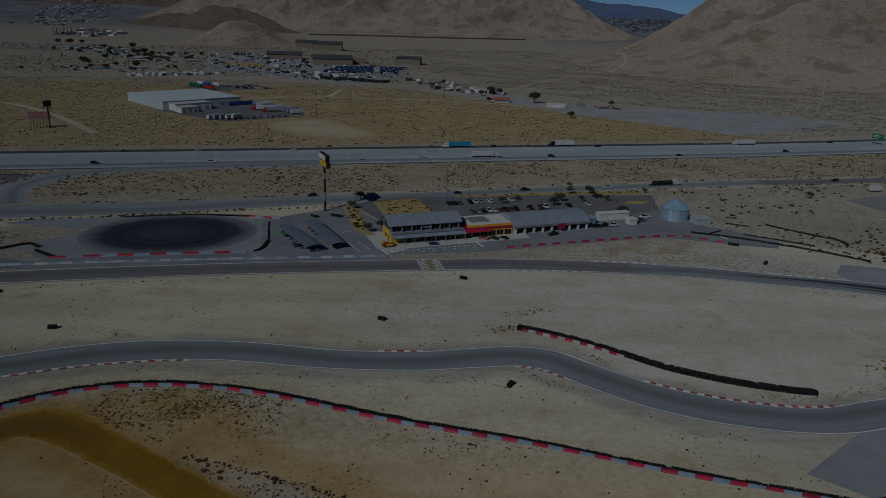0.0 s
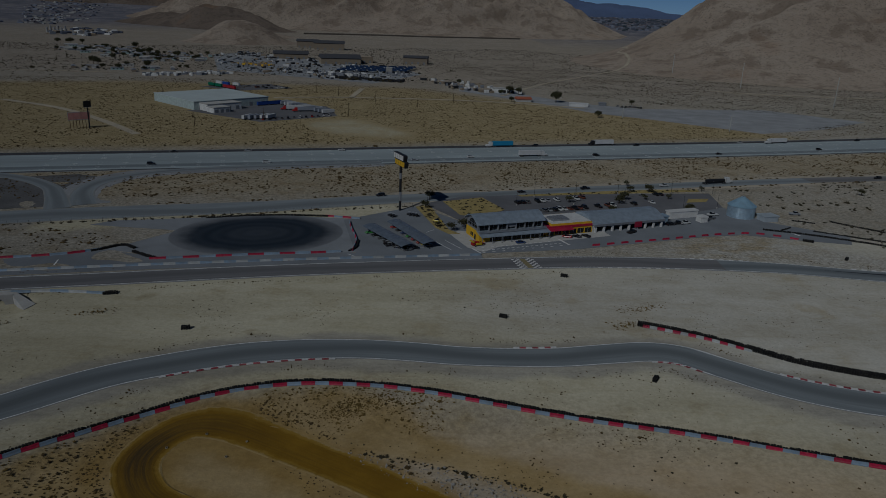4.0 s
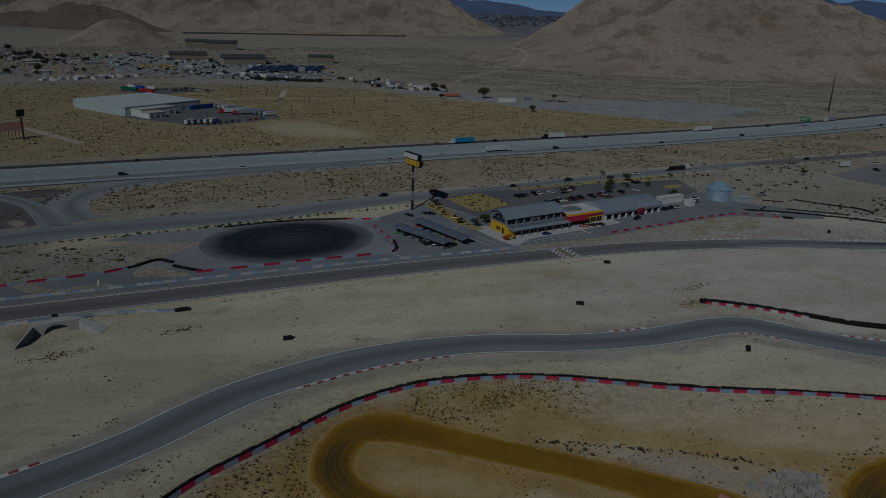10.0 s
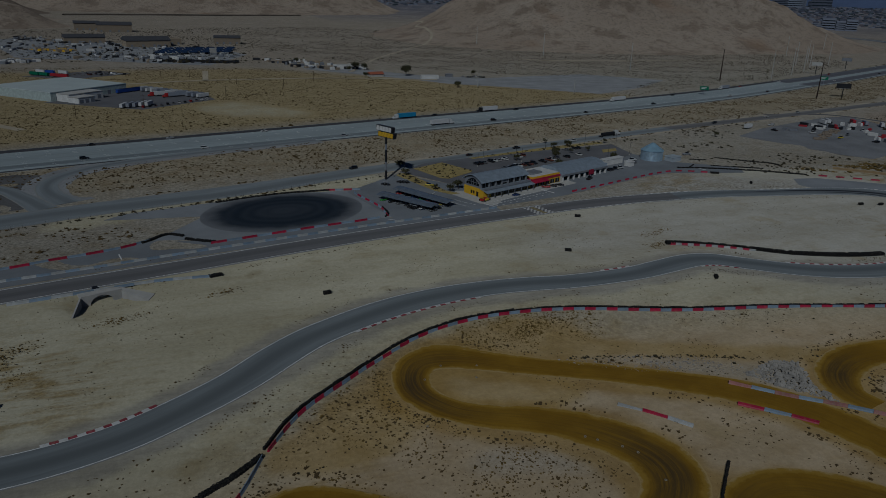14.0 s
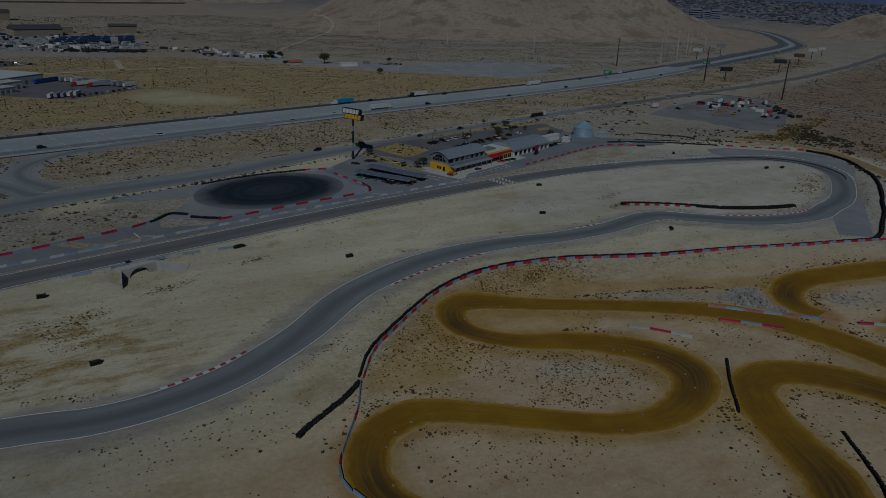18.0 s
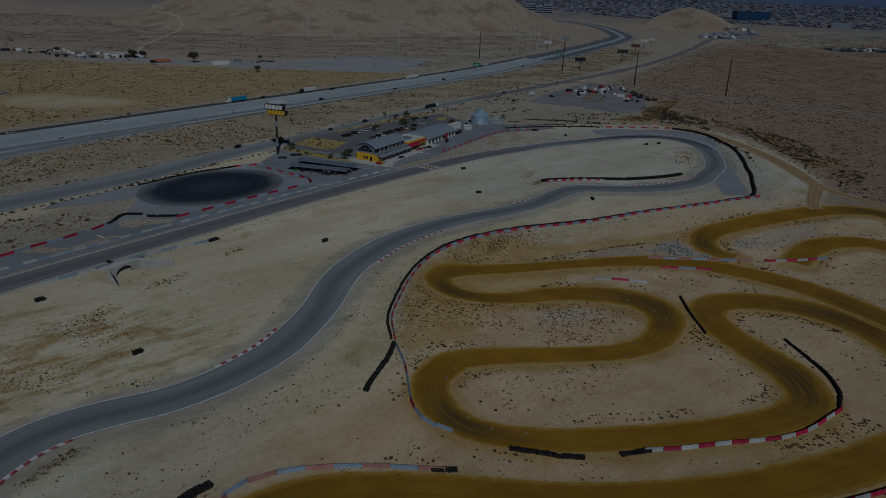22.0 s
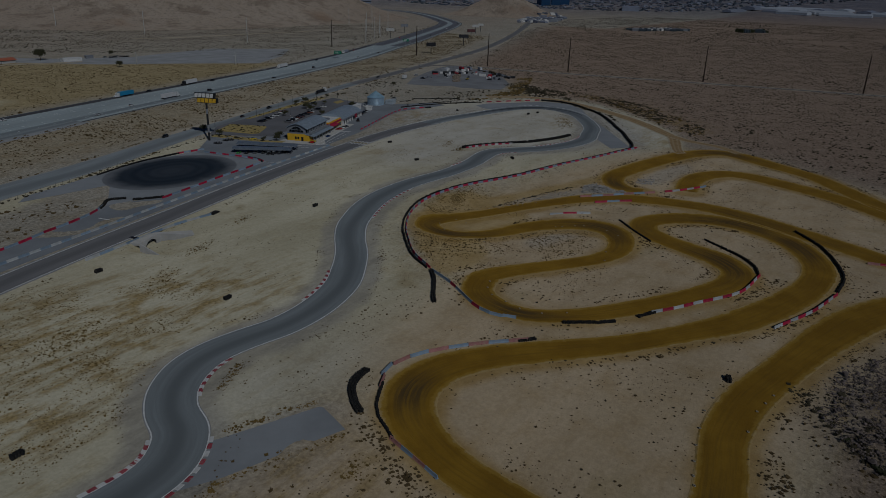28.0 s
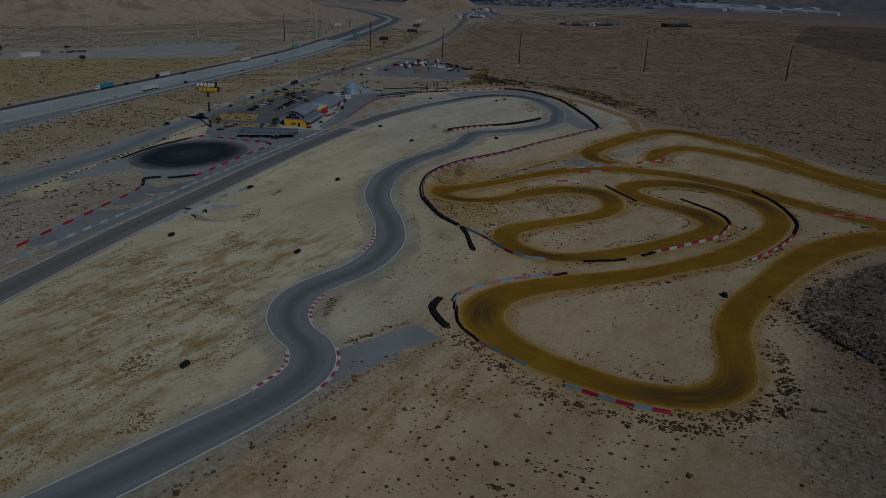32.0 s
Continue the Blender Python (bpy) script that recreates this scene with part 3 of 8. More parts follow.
fill("brown", [(-158, -8), (-120, -22), (-60, -60), (-40, -140), (-330, -140), (-310, -60), (-264, -32), (-246, -16), (-225, -17), (-205, -15), (-188, -9), (-172, -6)])
fill("weed", [(-300, 92), (-262, 80), (-245, 72), (-250, 50), (-285, 66), (-320, 80)])
fill("weed", [(-160, -6), (-170, -14), (-200, -38), (-215, -60), (-175, -36), (-150, -16)])
stamp("weed", [(-230, 76, 6), (-240, 60, 7), (-247, 45, 7), (-249, 27, 7), (-246, 9, 7), (-230, -7, 7), (-209, -9, 6)], 0.0)
EARTH = ([(215, 300, 9), (238, 275, 10), (243, 246, 10), (231, 218, 11), (216, 192, 11), (197, 166, 11), (178, 145, 11), (159, 127, 10), (146, 116, 9), (124, 108, 8), (103, 100, 7), (97, 93, 7)], [(152, 121, 8), (142, 107, 8), (139, 98, 8), (136, 86, 7), (128, 74, 7), (120, 66, 6)])
for pts in EARTH:
    stamp("paved", pts, 1.5)
fill("pale", [(60, 300), (130, 300), (200, 262), (236, 250), (236, 225), (205, 190), (250, 250), (215, 300), (150, 310)])
fill("pale", [(-160, 305), (-80, 320), (-50, 345), (-60, 352), (-210, 305), (-215, 280)])
fill("gold", [(-900, 250), (-600, 345), (-290, 455), (0, 530), (280, 605), (200, 690), (60, 800), (-80, 900), (-400, 860), (-760, 700)])
fill("brown", [(230, 240), (300, 310), (420, 450), (1400, 800), (1400, -300), (60, -300), (60, -40), (120, 60), (135, 120), (215, 190)])
fill("bare", [(-153, 597), (-133, 623), (-104, 630), (-80, 595), (-49, 555), (-65, 534), (-115, 541), (-140, 561)])
fill("weed", [(-400, 160), (-240, 205), (-195, 165), (-262, 118), (-300, 112), (-400, 130)])
fill("weed", [(-95, 158), (-64, 163), (-40, 159), (-30, 153), (-45, 150), (-62, 148), (-80, 150)])
fill("weed", [(-293, 142), (-278, 135), (-280, 130), (-294, 130)])
fill("weed", [(-148, 110), (-120, 140), (-100, 156), (-110, 138), (-114, 122), (-125, 104), (-140, 102)])
fill("weed", [(-262, 122), (-235, 134), (-195, 134), (-172, 150), (-185, 172), (-215, 196), (-250, 190)])
fill("weed", [(-252, 99), (-226, 91), (-227, 88), (-252, 94)])
fill("weed", [(-270, 86), (-240, 80), (-240, 74), (-270, 76)])
fill("gravel", [(-63, 140), (-48, 137), (-29, 129), (-16, 119), (-6, 115), (-1, 112), (-7, 98), (-6, 90), (-15, 102), (-24, 112), (-44, 123), (-60, 136)])
fill("gravel", [(14, 98), (50, 97), (80, 88), (60, 80), (30, 84), (14, 86)])
fill("gravel", [(-85, 103), (-72, 94), (-70, 84), (-88, 90), (-110, 96), (-100, 104)])
fill("lane", [(-100, 156), (-64, 162), (-48, 158), (-40, 150), (-60, 146), (-90, 150)])
fill("lane", [(-104, 142), (-94, 145), (-80, 138), (-66, 127), (-62, 120), (-74, 115), (-87, 115), (-99, 120), (-104, 132)])
fill("lane", [(-147, 111), (-124, 136), (-102, 154), (-112, 142), (-114, 128), (-108, 117), (-120, 108), (-138, 104)])
for pts in ([(-84, 151, 6), (-76, 149, 6), (-66, 149, 7), (-57, 146, 7), (-42, 142, 7), (-26, 134, 7), (-11, 125, 7), (8, 117, 7), (20, 112, 8)],):
    stamp("lane", pts, 0.5)
fill("weed", [(60, 290), (85, 302), (112, 307), (124, 298), (100, 283), (70, 281)])
fill("weed", [(159, 141), (151, 125), (110, 104), (98, 110), (120, 125)])
fill("weed", [(160, 212), (171, 210), (148, 191), (125, 182), (135, 195)])
fill("weed", [(183, 306), (215, 307), (240, 303), (303, 321), (353, 342), (371, 334), (310, 307), (254, 287), (212, 287)])
fill("weed", [(285, 250), (300, 262), (275, 181), (231, 141), (208, 114), (172, 101), (160, 108), (200, 148), (245, 196)])
fill("pale", [(98, 116), (135, 140), (170, 160), (215, 195), (236, 222), (240, 258), (256, 250), (250, 215), (214, 165), (170, 126), (135, 106), (105, 104)])
fill("weed", [(200, 270), (260, 320), (300, 320), (290, 280), (240, 240)])
fill("ashen", [(60, 296), (20, 262), (-30, 240), (-40, 200), (20, 192), (40, 172), (70, 150), (97, 122), (150, 120), (215, 180), (250, 222), (250, 262), (215, 300), (140, 312)])
fill("ashen", [(-272, 92), (-232, 92), (-210, 96), (-190, 112), (-222, 118), (-246, 108)])
NORTH_STRIP = [(-480, 290), (-260, 330), (-60, 372), (160, 440), (460, 515), (900, 690), (900, 800), (420, 585), (150, 500), (-150, 424), (-480, 320)]
fill("strip", NORTH_STRIP)
fill("stony", [(-172, -6), (-140, -12), (-122, -24), (-100, -36), (-60, -70), (-40, -140), (-260, -140), (-250, -70), (-215, -38), (-190, -22)])


# ---- mesh helpers ----
def raw(name, verts, faces, mat, smooth=False):
    me = bpy.data.meshes.new(name)
    me.from_pydata([tuple(v) for v in verts], [], faces)
    me.materials.append(mat)
    if smooth:
        me.polygons.foreach_set("use_smooth", [True] * len(me.polygons))
    me.update()
    return me


def part(name, bm, mat, parent=None, label="", kind="", smooth=False):
    me = bpy.data.meshes.new(name)
    bm.normal_update()
    bm.to_mesh(me)
    bm.free()
    for m in (mat if isinstance(mat, (list, tuple)) else [mat]):
        me.materials.append(m)
    if smooth:
        me.polygons.foreach_set("use_smooth", [True] * len(me.polygons))
    ob = new(name, me)
    ob.parent = parent
    return tagged(ob, label, kind=kind)


def mesh_part(name, me, parent=None, m=None, label="", kind=""):
    ob = new(name, me)
    ob.parent = parent
    if m is not None:
        ob.matrix_basis = m
    return tagged(ob, label, kind=kind)


def thing(name, label, category, m=None, group="", kind=""):
    ob = new(name)
    ob.empty_display_size = 0.2
    if m is not None:
        ob.matrix_basis = m
    return tagged(ob, label, category, group, kind)


def add_box(bm, x0, y0, z0, x1, y1, z1, m=None, slot=0):
    vs = [bm.verts.new((x, y, z)) for z in (z0, z1) for y in (y0, y1) for x in (x0, x1)]
    for f in ((0, 2, 3, 1), (4, 5, 7, 6), (0, 1, 5, 4), (2, 6, 7, 3), (0, 4, 6, 2), (1, 3, 7, 5)):
        bm.faces.new([vs[i] for i in f]).material_index = slot
    if m is not None:
        bmesh.ops.transform(bm, matrix=m, verts=vs)
    return bm


def box(x0, y0, z0, x1, y1, z1, bevel=0.0):
    bm = add_box(bmesh.new(), x0, y0, z0, x1, y1, z1)
    if bevel:
        bmesh.ops.bevel(bm, geom=bm.edges[:], offset=bevel, segments=1, affect="EDGES")
    return bm


def add_tube(bm, a, b, r0, r1=None, n=8):
    a, b = Vector(a), Vector(b)
    q = (b - a).to_track_quat("Z", "Y").to_matrix().to_4x4()
    bmesh.ops.create_cone(bm, cap_ends=True, segments=n, radius1=r0, radius2=r0 if r1 is None else r1, depth=(b - a).length,
                          matrix=Matrix.Translation((a + b) / 2) @ q)
    return bm


def prism(profile, x0, x1, mat_slot=0, bm=None):
    """A profile in y and z, drawn out along x, capped."""
    bm = bm or bmesh.new()
    a, b = ([bm.verts.new((x, y, z)) for y, z in profile] for x in (x0, x1))
    n = len(profile)
    for i in range(n):
        bm.faces.new((a[i], a[(i + 1) % n], b[(i + 1) % n], b[i])).material_index = mat_slot
    bm.faces.new(a[::-1]).material_index = mat_slot
    bm.faces.new(b).material_index = mat_slot
    bmesh.ops.recalc_face_normals(bm, faces=bm.faces[:])
    return bm


def sheet(name, poly, z0, z1, mat, label="", category="", kind="structure"):
    """A flat slab over a plan outline."""
    bm = bmesh.new()
    top = [bm.verts.new((x, y, z1)) for x, y in poly]
    low = [bm.verts.new((x, y, z0)) for x, y in poly]
    f = bm.faces.new(top)
    n = len(poly)
    for i in range(n):
        bm.faces.new((top[i], low[i], low[(i + 1) % n], top[(i + 1) % n]))
    f.normal_update()
    bmesh.ops.triangulate(bm, faces=[f], ngon_method="EAR_CLIP")
    bmesh.ops.recalc_face_normals(bm, faces=bm.faces[:])
    uv = bm.loops.layers.uv.new("UVMap")
    for face in bm.faces:
        for loop in face.loops:
            loop[uv].uv = (0.5, loop.vert.co.y)
    me = bpy.data.meshes.new(name)
    bm.to_mesh(me)
    bm.free()
    me.materials.append(mat)
    return tagged(new(name, me), label, category, kind=kind)


def ribbon(name, points, lift, mat, across=6, step=2.5, skirt=0.5, crown=0.0, scale=1.0, offset=0.0, lip=0.0, over=None):
    """A road along a curve: its width in the third number, draped on the ground."""
    p = even(points, step)
    t, nrm = normals(p)
    k = np.linspace(-0.5, 0.5, across + 1)
    if lip:
        k = np.array([-0.5, -0.487, -0.465, -0.44, -0.4, -0.3, -0.15, 0, 0.15, 0.3, 0.4, 0.44, 0.465, 0.487, 0.5])
    w = p[:, 2] * scale
    x = p[:, 0, None] + nrm[:, 0, None] * (k * w[:, None] + offset)
    y = p[:, 1, None] + nrm[:, 1, None] * (k * w[:, None] + offset)
    z = (over or height)(x, y) + lift + crown * (1 - (2 * k) ** 2)
    if lip:
        wave = np.array([[lip * (1.0 + 1.6 * noise.noise((a * 0.05, b * 0.05, s))) for s in (3.0, 8.0)] for a, b in p[:, :2]])
        side = np.where(k < 0, wave[:, :1], wave[:, 1:])
        z = z + np.clip(side, 0.05, None) * np.exp(-((np.abs(2 * k) - 0.93) / 0.045) ** 2)
    x, y, z = (np.hstack((a[:, :1], a, a[:, -1:])) for a in (x, y, z))
    z[:, 0] -= skirt
    z[:, -1] -= skirt
    n, c = x.shape
    verts = np.stack((x, y, z), -1).reshape(-1, 3)
    i = (np.arange(n - 1)[:, None] * c + np.arange(c - 1)).ravel()
    faces = np.stack((i, i + c, i + c + 1, i + 1), 1)
    me = raw(name, verts, faces.tolist(), mat)
    along = np.r_[0, np.cumsum(np.hypot(*np.diff(p[:, :2], axis=0).T))]
    kk = np.r_[0.0, k + 0.5, 1.0]
    uv = np.stack((np.broadcast_to(kk, (n, c)), np.broadcast_to(along[:, None], (n, c))), -1).reshape(-1, 2)
    layer = me.uv_layers.new(name="UVMap")
    layer.data.foreach_set("uv", uv[faces.ravel()].ravel())
    me.flip_normals()
    return new(name, me)


# ---- ground ----
def lines(parts):
    return np.concatenate([np.arange(a, b, s) for a, b, s in parts] + [[parts[-1][1]]])


def build_ground():
    xs = lines([(-5200, -1200, 250), (-1200, -480, 40), (-480, 260, 2.5), (260, 700, 10), (700, 1400, 35), (1400, 5200, 250)])
    ys = lines([(-3000, -300, 200), (-300, -90, 15), (-90, 370, 2.5), (370, 700, 8), (700, 1100, 25), (1100, 5200, 250)])
    X, Y = np.meshgrid(xs, ys)
    near = (X > -480) & (X < 260) & (Y > -90) & (Y < 370)
    paved = sample(blur(raster["paved"] | raster["clay"], 1), X, Y)
    wob = np.array([noise.noise((x * 0.06, y * 0.06, 0)) for x, y in zip(X[near], Y[near])])
    Z = height(X, Y)
    Z[near] += 0.35 * wob * np.clip(1 - 2.5 * paved[near], 0, 1)
    n, c = X.shape
    i = (np.arange(n - 1)[:, None] * c + np.arange(c - 1)).ravel()
    me = raw("ground", np.stack((X, Y, Z), -1).reshape(-1, 3), np.stack((i, i + 1, i + c + 1, i + c), 1).tolist(), M_GROUND, True)
    clay = blur(raster["clay"], 1)
    for name, keys in (("zone", (np.maximum(blur(raster["pale"], 2), 0.55 * blur(raster["bare"], 3)), blur(raster["gold"], 3), blur(raster["brown"], 6))),
                       ("zone2", (blur(raster["weed"], 3), np.clip(0.8 * blur(raster["dust"], 1) + clay * 0.6, 0, 1), blur(raster["field"], 3))),
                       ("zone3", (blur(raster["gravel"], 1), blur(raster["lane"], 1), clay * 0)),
                       ("zone4", (blur(raster["shoulder"], 1), blur(raster["ashen"], 5), blur(raster["strip"], 3))),
                       ("zone5", (blur(raster["stony"], 2), clay * 0, clay * 0))):
        col = np.ones((X.size, 4), np.float32)
        for k, a in enumerate(keys):
            v = sample(a, X, Y)
            if k == 2 and name == "zone":
                v = np.where((X > 250) & (Y < 650) & (Y < X * 0.4 + 300), np.maximum(v, sample(a, X, Y, 1.0)), v)
                v = np.maximum(v, 0.3 * np.clip((Y - 760) / 260, 0, 1))
            # mask of the city plain and its painted haze, rising with distance
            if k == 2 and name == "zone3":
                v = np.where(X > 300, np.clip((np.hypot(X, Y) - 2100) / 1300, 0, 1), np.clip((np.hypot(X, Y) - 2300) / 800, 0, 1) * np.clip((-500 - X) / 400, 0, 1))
            col[:, k] = v.ravel()
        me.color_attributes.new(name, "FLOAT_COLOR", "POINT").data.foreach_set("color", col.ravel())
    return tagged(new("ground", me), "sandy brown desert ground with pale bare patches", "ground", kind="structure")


build_ground()


# ---- hills and far ranges ----
HILLS = []


def terrain(x, y):
    """Height of the ground or of the hill over it."""
    z = height(x, y)
    for (x0, y0, x1, y1), cells, Z in HILLS:
        i, j = (x - x0) / (x1 - x0) * (cells - 1), (y - y0) / (y1 - y0) * (cells - 1)
        ok = (i >= 0) & (j >= 0) & (i < cells - 1) & (j < cells - 1)
        a, b = np.clip(i, 0, cells - 1.001).astype(int), np.clip(j, 0, cells - 1.001).astype(int)
        u, v = i - a, j - b
        top = Z[b, a] * (1 - u) * (1 - v) + Z[b, a + 1] * u * (1 - v) + Z[b + 1, a] * (1 - u) * v + Z[b + 1, a + 1] * u * v
        z = np.where(ok, np.maximum(z, top), z)
    return z


def hill(name, label, bumps, bounds, cells, rough, mat, seed):
    """A heightfield of smooth mounds (x, y, radius along and across, turn, height) cut by gullies."""
    x0, y0, x1, y1 = bounds
    X, Y = np.meshgrid(np.linspace(x0, x1, cells), np.linspace(y0, y1, cells))
    Z = np.zeros_like(X)
    for cx, cy, rx, ry, turn, h in bumps:
        a = radians(turn)
        u, v = (X - cx) * math.cos(a) + (Y - cy) * math.sin(a), (Y - cy) * math.cos(a) - (X - cx) * math.sin(a)
        r = np.hypot(u / rx, v / ry)
        Z += h * np.where(r < 1, (0.5 + 0.5 * np.cos(np.pi * np.clip(r, 0, 1))) ** 1.25, 0)
    cut = np.array([noise.ridged_multi_fractal((x * 0.0058 + seed, y * 0.0058, seed), 0.85, 2.1, 6, 1.0, 2.0) for x, y in zip(X.ravel(), Y.ravel())]).reshape(X.shape)
    Z = Z * (1 + rough * (cut / 2.2 - 0.5)) - 2.5
    n, c = X.shape
    i = (np.arange(n - 1)[:, None] * c + np.arange(c - 1)).ravel()
    HILLS.append((bounds, cells, Z))
    me = raw(name, np.stack((X, Y, Z), -1).reshape(-1, 3), np.stack((i, i + 1, i + c + 1, i + c), 1).tolist(), mat, True)
    return tagged(new(name, me), label, "hill", kind="structure")


hill("hill_east", "bare reddish-brown desert hill with gullied slopes", [(870, 1640, 760, 560, 35, 215), (1130, 1330, 420, 260, 20, 62), (700, 1700, 420, 420, 0, 30)],
     (60, 1020, 1760, 2400), 190, 0.5, M_HILL, 3)
hill("hill_north", "broad bare brown desert hill range beyond the plain", [(-130, 3300, 1090, 760, 0, 268), (-760, 3250, 760, 620, 0, 190), (455, 3140, 440, 430, 0, 54)],
     (-1650, 2480, 1050, 4150), 190, 0.85, M_HILL, 9)
hill("hill_spur", "low tan desert hill with a dirt track over it", [(-500, 1760, 165, 150, 20, 50), (-560, 2050, 200, 150, 20, 22)], (-800, 1550, -260, 2250), 70, 0.5, M_HILL, 5)
hill("hill_knoll", "small bare brown knoll beside the highway", [(1760, 1130, 240, 150, 122, 62)], (1480, 850, 2050, 1410), 60, 0.35, M_HILL, 7)


M_HILL_DARK = hill_material("dark_hill_slope", (0.165, 0.128, 0.100), (0.205, 0.162, 0.126), (0.110, 0.085, 0.068))
hill("hill_west", "dark brown desert hills at the edge of the plain", [(-2300, 3900, 1300, 650, 0, 270), (-1300, 4000, 800, 500, 0, 150)], (-3700, 3250, -500, 4600), 110, 0.6, M_HILL_DARK, 12)
hill("hill_ridge", "dark rocky ridge in front of the northern hills", [(-740, 2560, 330, 200, -35, 62), (-1030, 2740, 340, 170, -35, 38), (-900, 2640, 200, 160, -10, 22)], (-1420, 2280, -440, 3020), 100, 0.7, M_HILL_DARK, 15)


def far_range():
    """Mountains along the horizon, as a strip over a row of bearings and crest angles; brown in the west, blue in the
    east, where haze is painted in.
    """
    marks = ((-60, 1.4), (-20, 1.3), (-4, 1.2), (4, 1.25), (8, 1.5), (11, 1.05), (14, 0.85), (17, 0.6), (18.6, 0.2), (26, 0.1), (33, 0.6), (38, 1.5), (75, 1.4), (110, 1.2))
    for name, label, lo, hi, mat in (("backdrop", "distant brown mountain range on the horizon", -60, -8, M_FAR_BROWN), ("backdrop", "distant mountain range on the horizon, tinted blue-grey for haze", -8, 110, M_FAR_HAZE)):
        n = int((hi - lo) * 2.2)
        verts, faces = [], []
        for i in range(n):
            q = lo + (hi - lo) * i / (n - 1)
            a = radians(q)
            crest = np.interp(q, [m[0] for m in marks], [m[1] for m in marks]) * (1 + 0.35 * noise.fractal((q * 0.25, 0, 4), 0.7, 2.0, 5))
            h = 94 + 4750 * math.tan(radians(crest))
            for d, f in ((4480, 0.0), (4570, 0.35), (4660, 0.7), (4750, 1.0)):
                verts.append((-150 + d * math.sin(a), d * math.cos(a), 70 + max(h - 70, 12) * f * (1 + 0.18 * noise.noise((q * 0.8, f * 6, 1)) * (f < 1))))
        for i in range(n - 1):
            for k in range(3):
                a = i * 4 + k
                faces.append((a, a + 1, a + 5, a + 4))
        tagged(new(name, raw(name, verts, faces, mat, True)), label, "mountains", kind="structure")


far_range()

# ---- roads and tracks ----
for nm, pts, lift in (("track", TRACK, 0.10), ("track", LOOP, 0.104), ("track", STRAIGHT, 0.096)):
    extra = 1.6 if pts is STRAIGHT else 0.5
    tagged(ribbon("runoff", [(x, y, w + extra) for x, y, w in pts], lift - 0.045, M_RUNOFF), "sand-dusted grey asphalt shoulder of the race track", "road", kind="structure")
    tagged(ribbon(nm, pts, lift, M_STRAIGHT if pts is STRAIGHT else M_TRACK), "dark rubbered asphalt race track with white edge lines", "road", kind="structure")
DAMP = ((-108, 134, 20), (-68, 82, 18), (-76, 31, 18), (-230, 8, 20), (-158, 74, 14), (-29, 40, 22), (-42, 12, 16), (-60, 100, 10), (4, 105, 12), (-215, 74, 10), (114, 76, 18))
for pts, lift in ((CLAY_A, 0.10), (CLAY_B, 0.106), (CLAY_C, 0.112), (CLAY_E, 0.118), (CLAY_F, 0.124)):
    ob = tagged(ribbon("dirt_track", pts, lift - 0.085, M_DIRT, scale=1.05, crown=0.085, lip=0.11), "olive-brown packed clay off-road track with ruts", "dirt track", kind="structure")
    co = np.array([v.co for v in ob.data.vertices])
    damp = np.zeros(len(co))
    for x, y, r in DAMP:
        damp = np.maximum(damp, np.exp(-((co[:, 0] - x) ** 2 + (co[:, 1] - y) ** 2) / r ** 2))
    ob.data.color_attributes.new("damp", "FLOAT_COLOR", "POINT").data.foreach_set("color", np.stack((damp, damp, damp, np.ones(len(co))), 1).astype(np.float32).ravel())
tagged(ribbon("road", FRONTAGE[8:], 0.112, asphalt_material("frontage_asphalt", (0.170, 0.166, 0.162), 0.4, 0.5, 6.0), step=6), "worn dark two-lane frontage road", "road", kind="structure")
tagged(ribbon("road", FRONTAGE, 0.10, M_ROAD, step=6), "worn grey two-lane frontage road", "road", kind="structure")
tagged(ribbon("verge", [(x, y, w + 11) for x, y, w in RAMP], 0.06, M_GRAVEL, across=4), "grey gravel shoulder of the highway ramp", "verge", kind="structure")
tagged(ribbon("road", RAMP, 0.13, M_ROAD), "curved grey highway ramp", "road", kind="structure")
tagged(ribbon("road", RAMP_B, 0.145, M_ROAD), "curved grey highway ramp", "road", kind="structure")
tagged(ribbon("verge", [(x, y, 15) for x, y, w in DIRT_ROAD], 0.05, M_VERGE, across=4, step=10), "pale sandy verge of the cross road", "verge", kind="structure")
tagged(ribbon("road", DIRT_ROAD, 0.09, asphalt_material("cross_road_asphalt", (0.120, 0.115, 0.115), 0.3, 0.3), step=10), "straight dark narrow road along power poles", "road", kind="structure")
H3 = [(x, y, 2 * HWY_HALF) for x, y in HIGHWAY]
tagged(ribbon("highway", H3, 0.08, M_HWY_PALE, step=10), "pale concrete highway with wide gravel median", "highway", kind="structure")
for off, w in ((16.5, 20.0), (-14.5, 18.0)):
    tagged(ribbon("highway", [(x, y, w) for x, y in HIGHWAY[9:]], 0.124, asphalt_material("far_highway", (0.125, 0.128, 0.142), 0.3, 0.1, 14.0), across=4, step=10, offset=off), "dark asphalt carriageway of the highway", "highway", kind="structure")
for off, w, mat in ((24.6, 8.0, M_HWY_DARK), (-27.4, 2.6, M_HWY_DARK), (-17.5, 8.0, M_HWY_MID)):
    tagged(ribbon("highway", [(x, y, w) for x, y in HIGHWAY], 0.104, mat, across=2, step=10, offset=off), "asphalt lane of the highway", "highway", kind="structure")
sheet("pavement", PADDOCK, -0.3, 0.125, M_PADDOCK, "grey asphalt paddock apron", "pavement")
sheet("parking_lot", LOT, -0.3, 0.133, M_LOT, "dark asphalt visitor parking lot", "parking lot")
sheet("pavement", SKID_AREA, -0.3, 0.117, M_RUNOFF, "grey asphalt apron round the skid pad", "pavement")

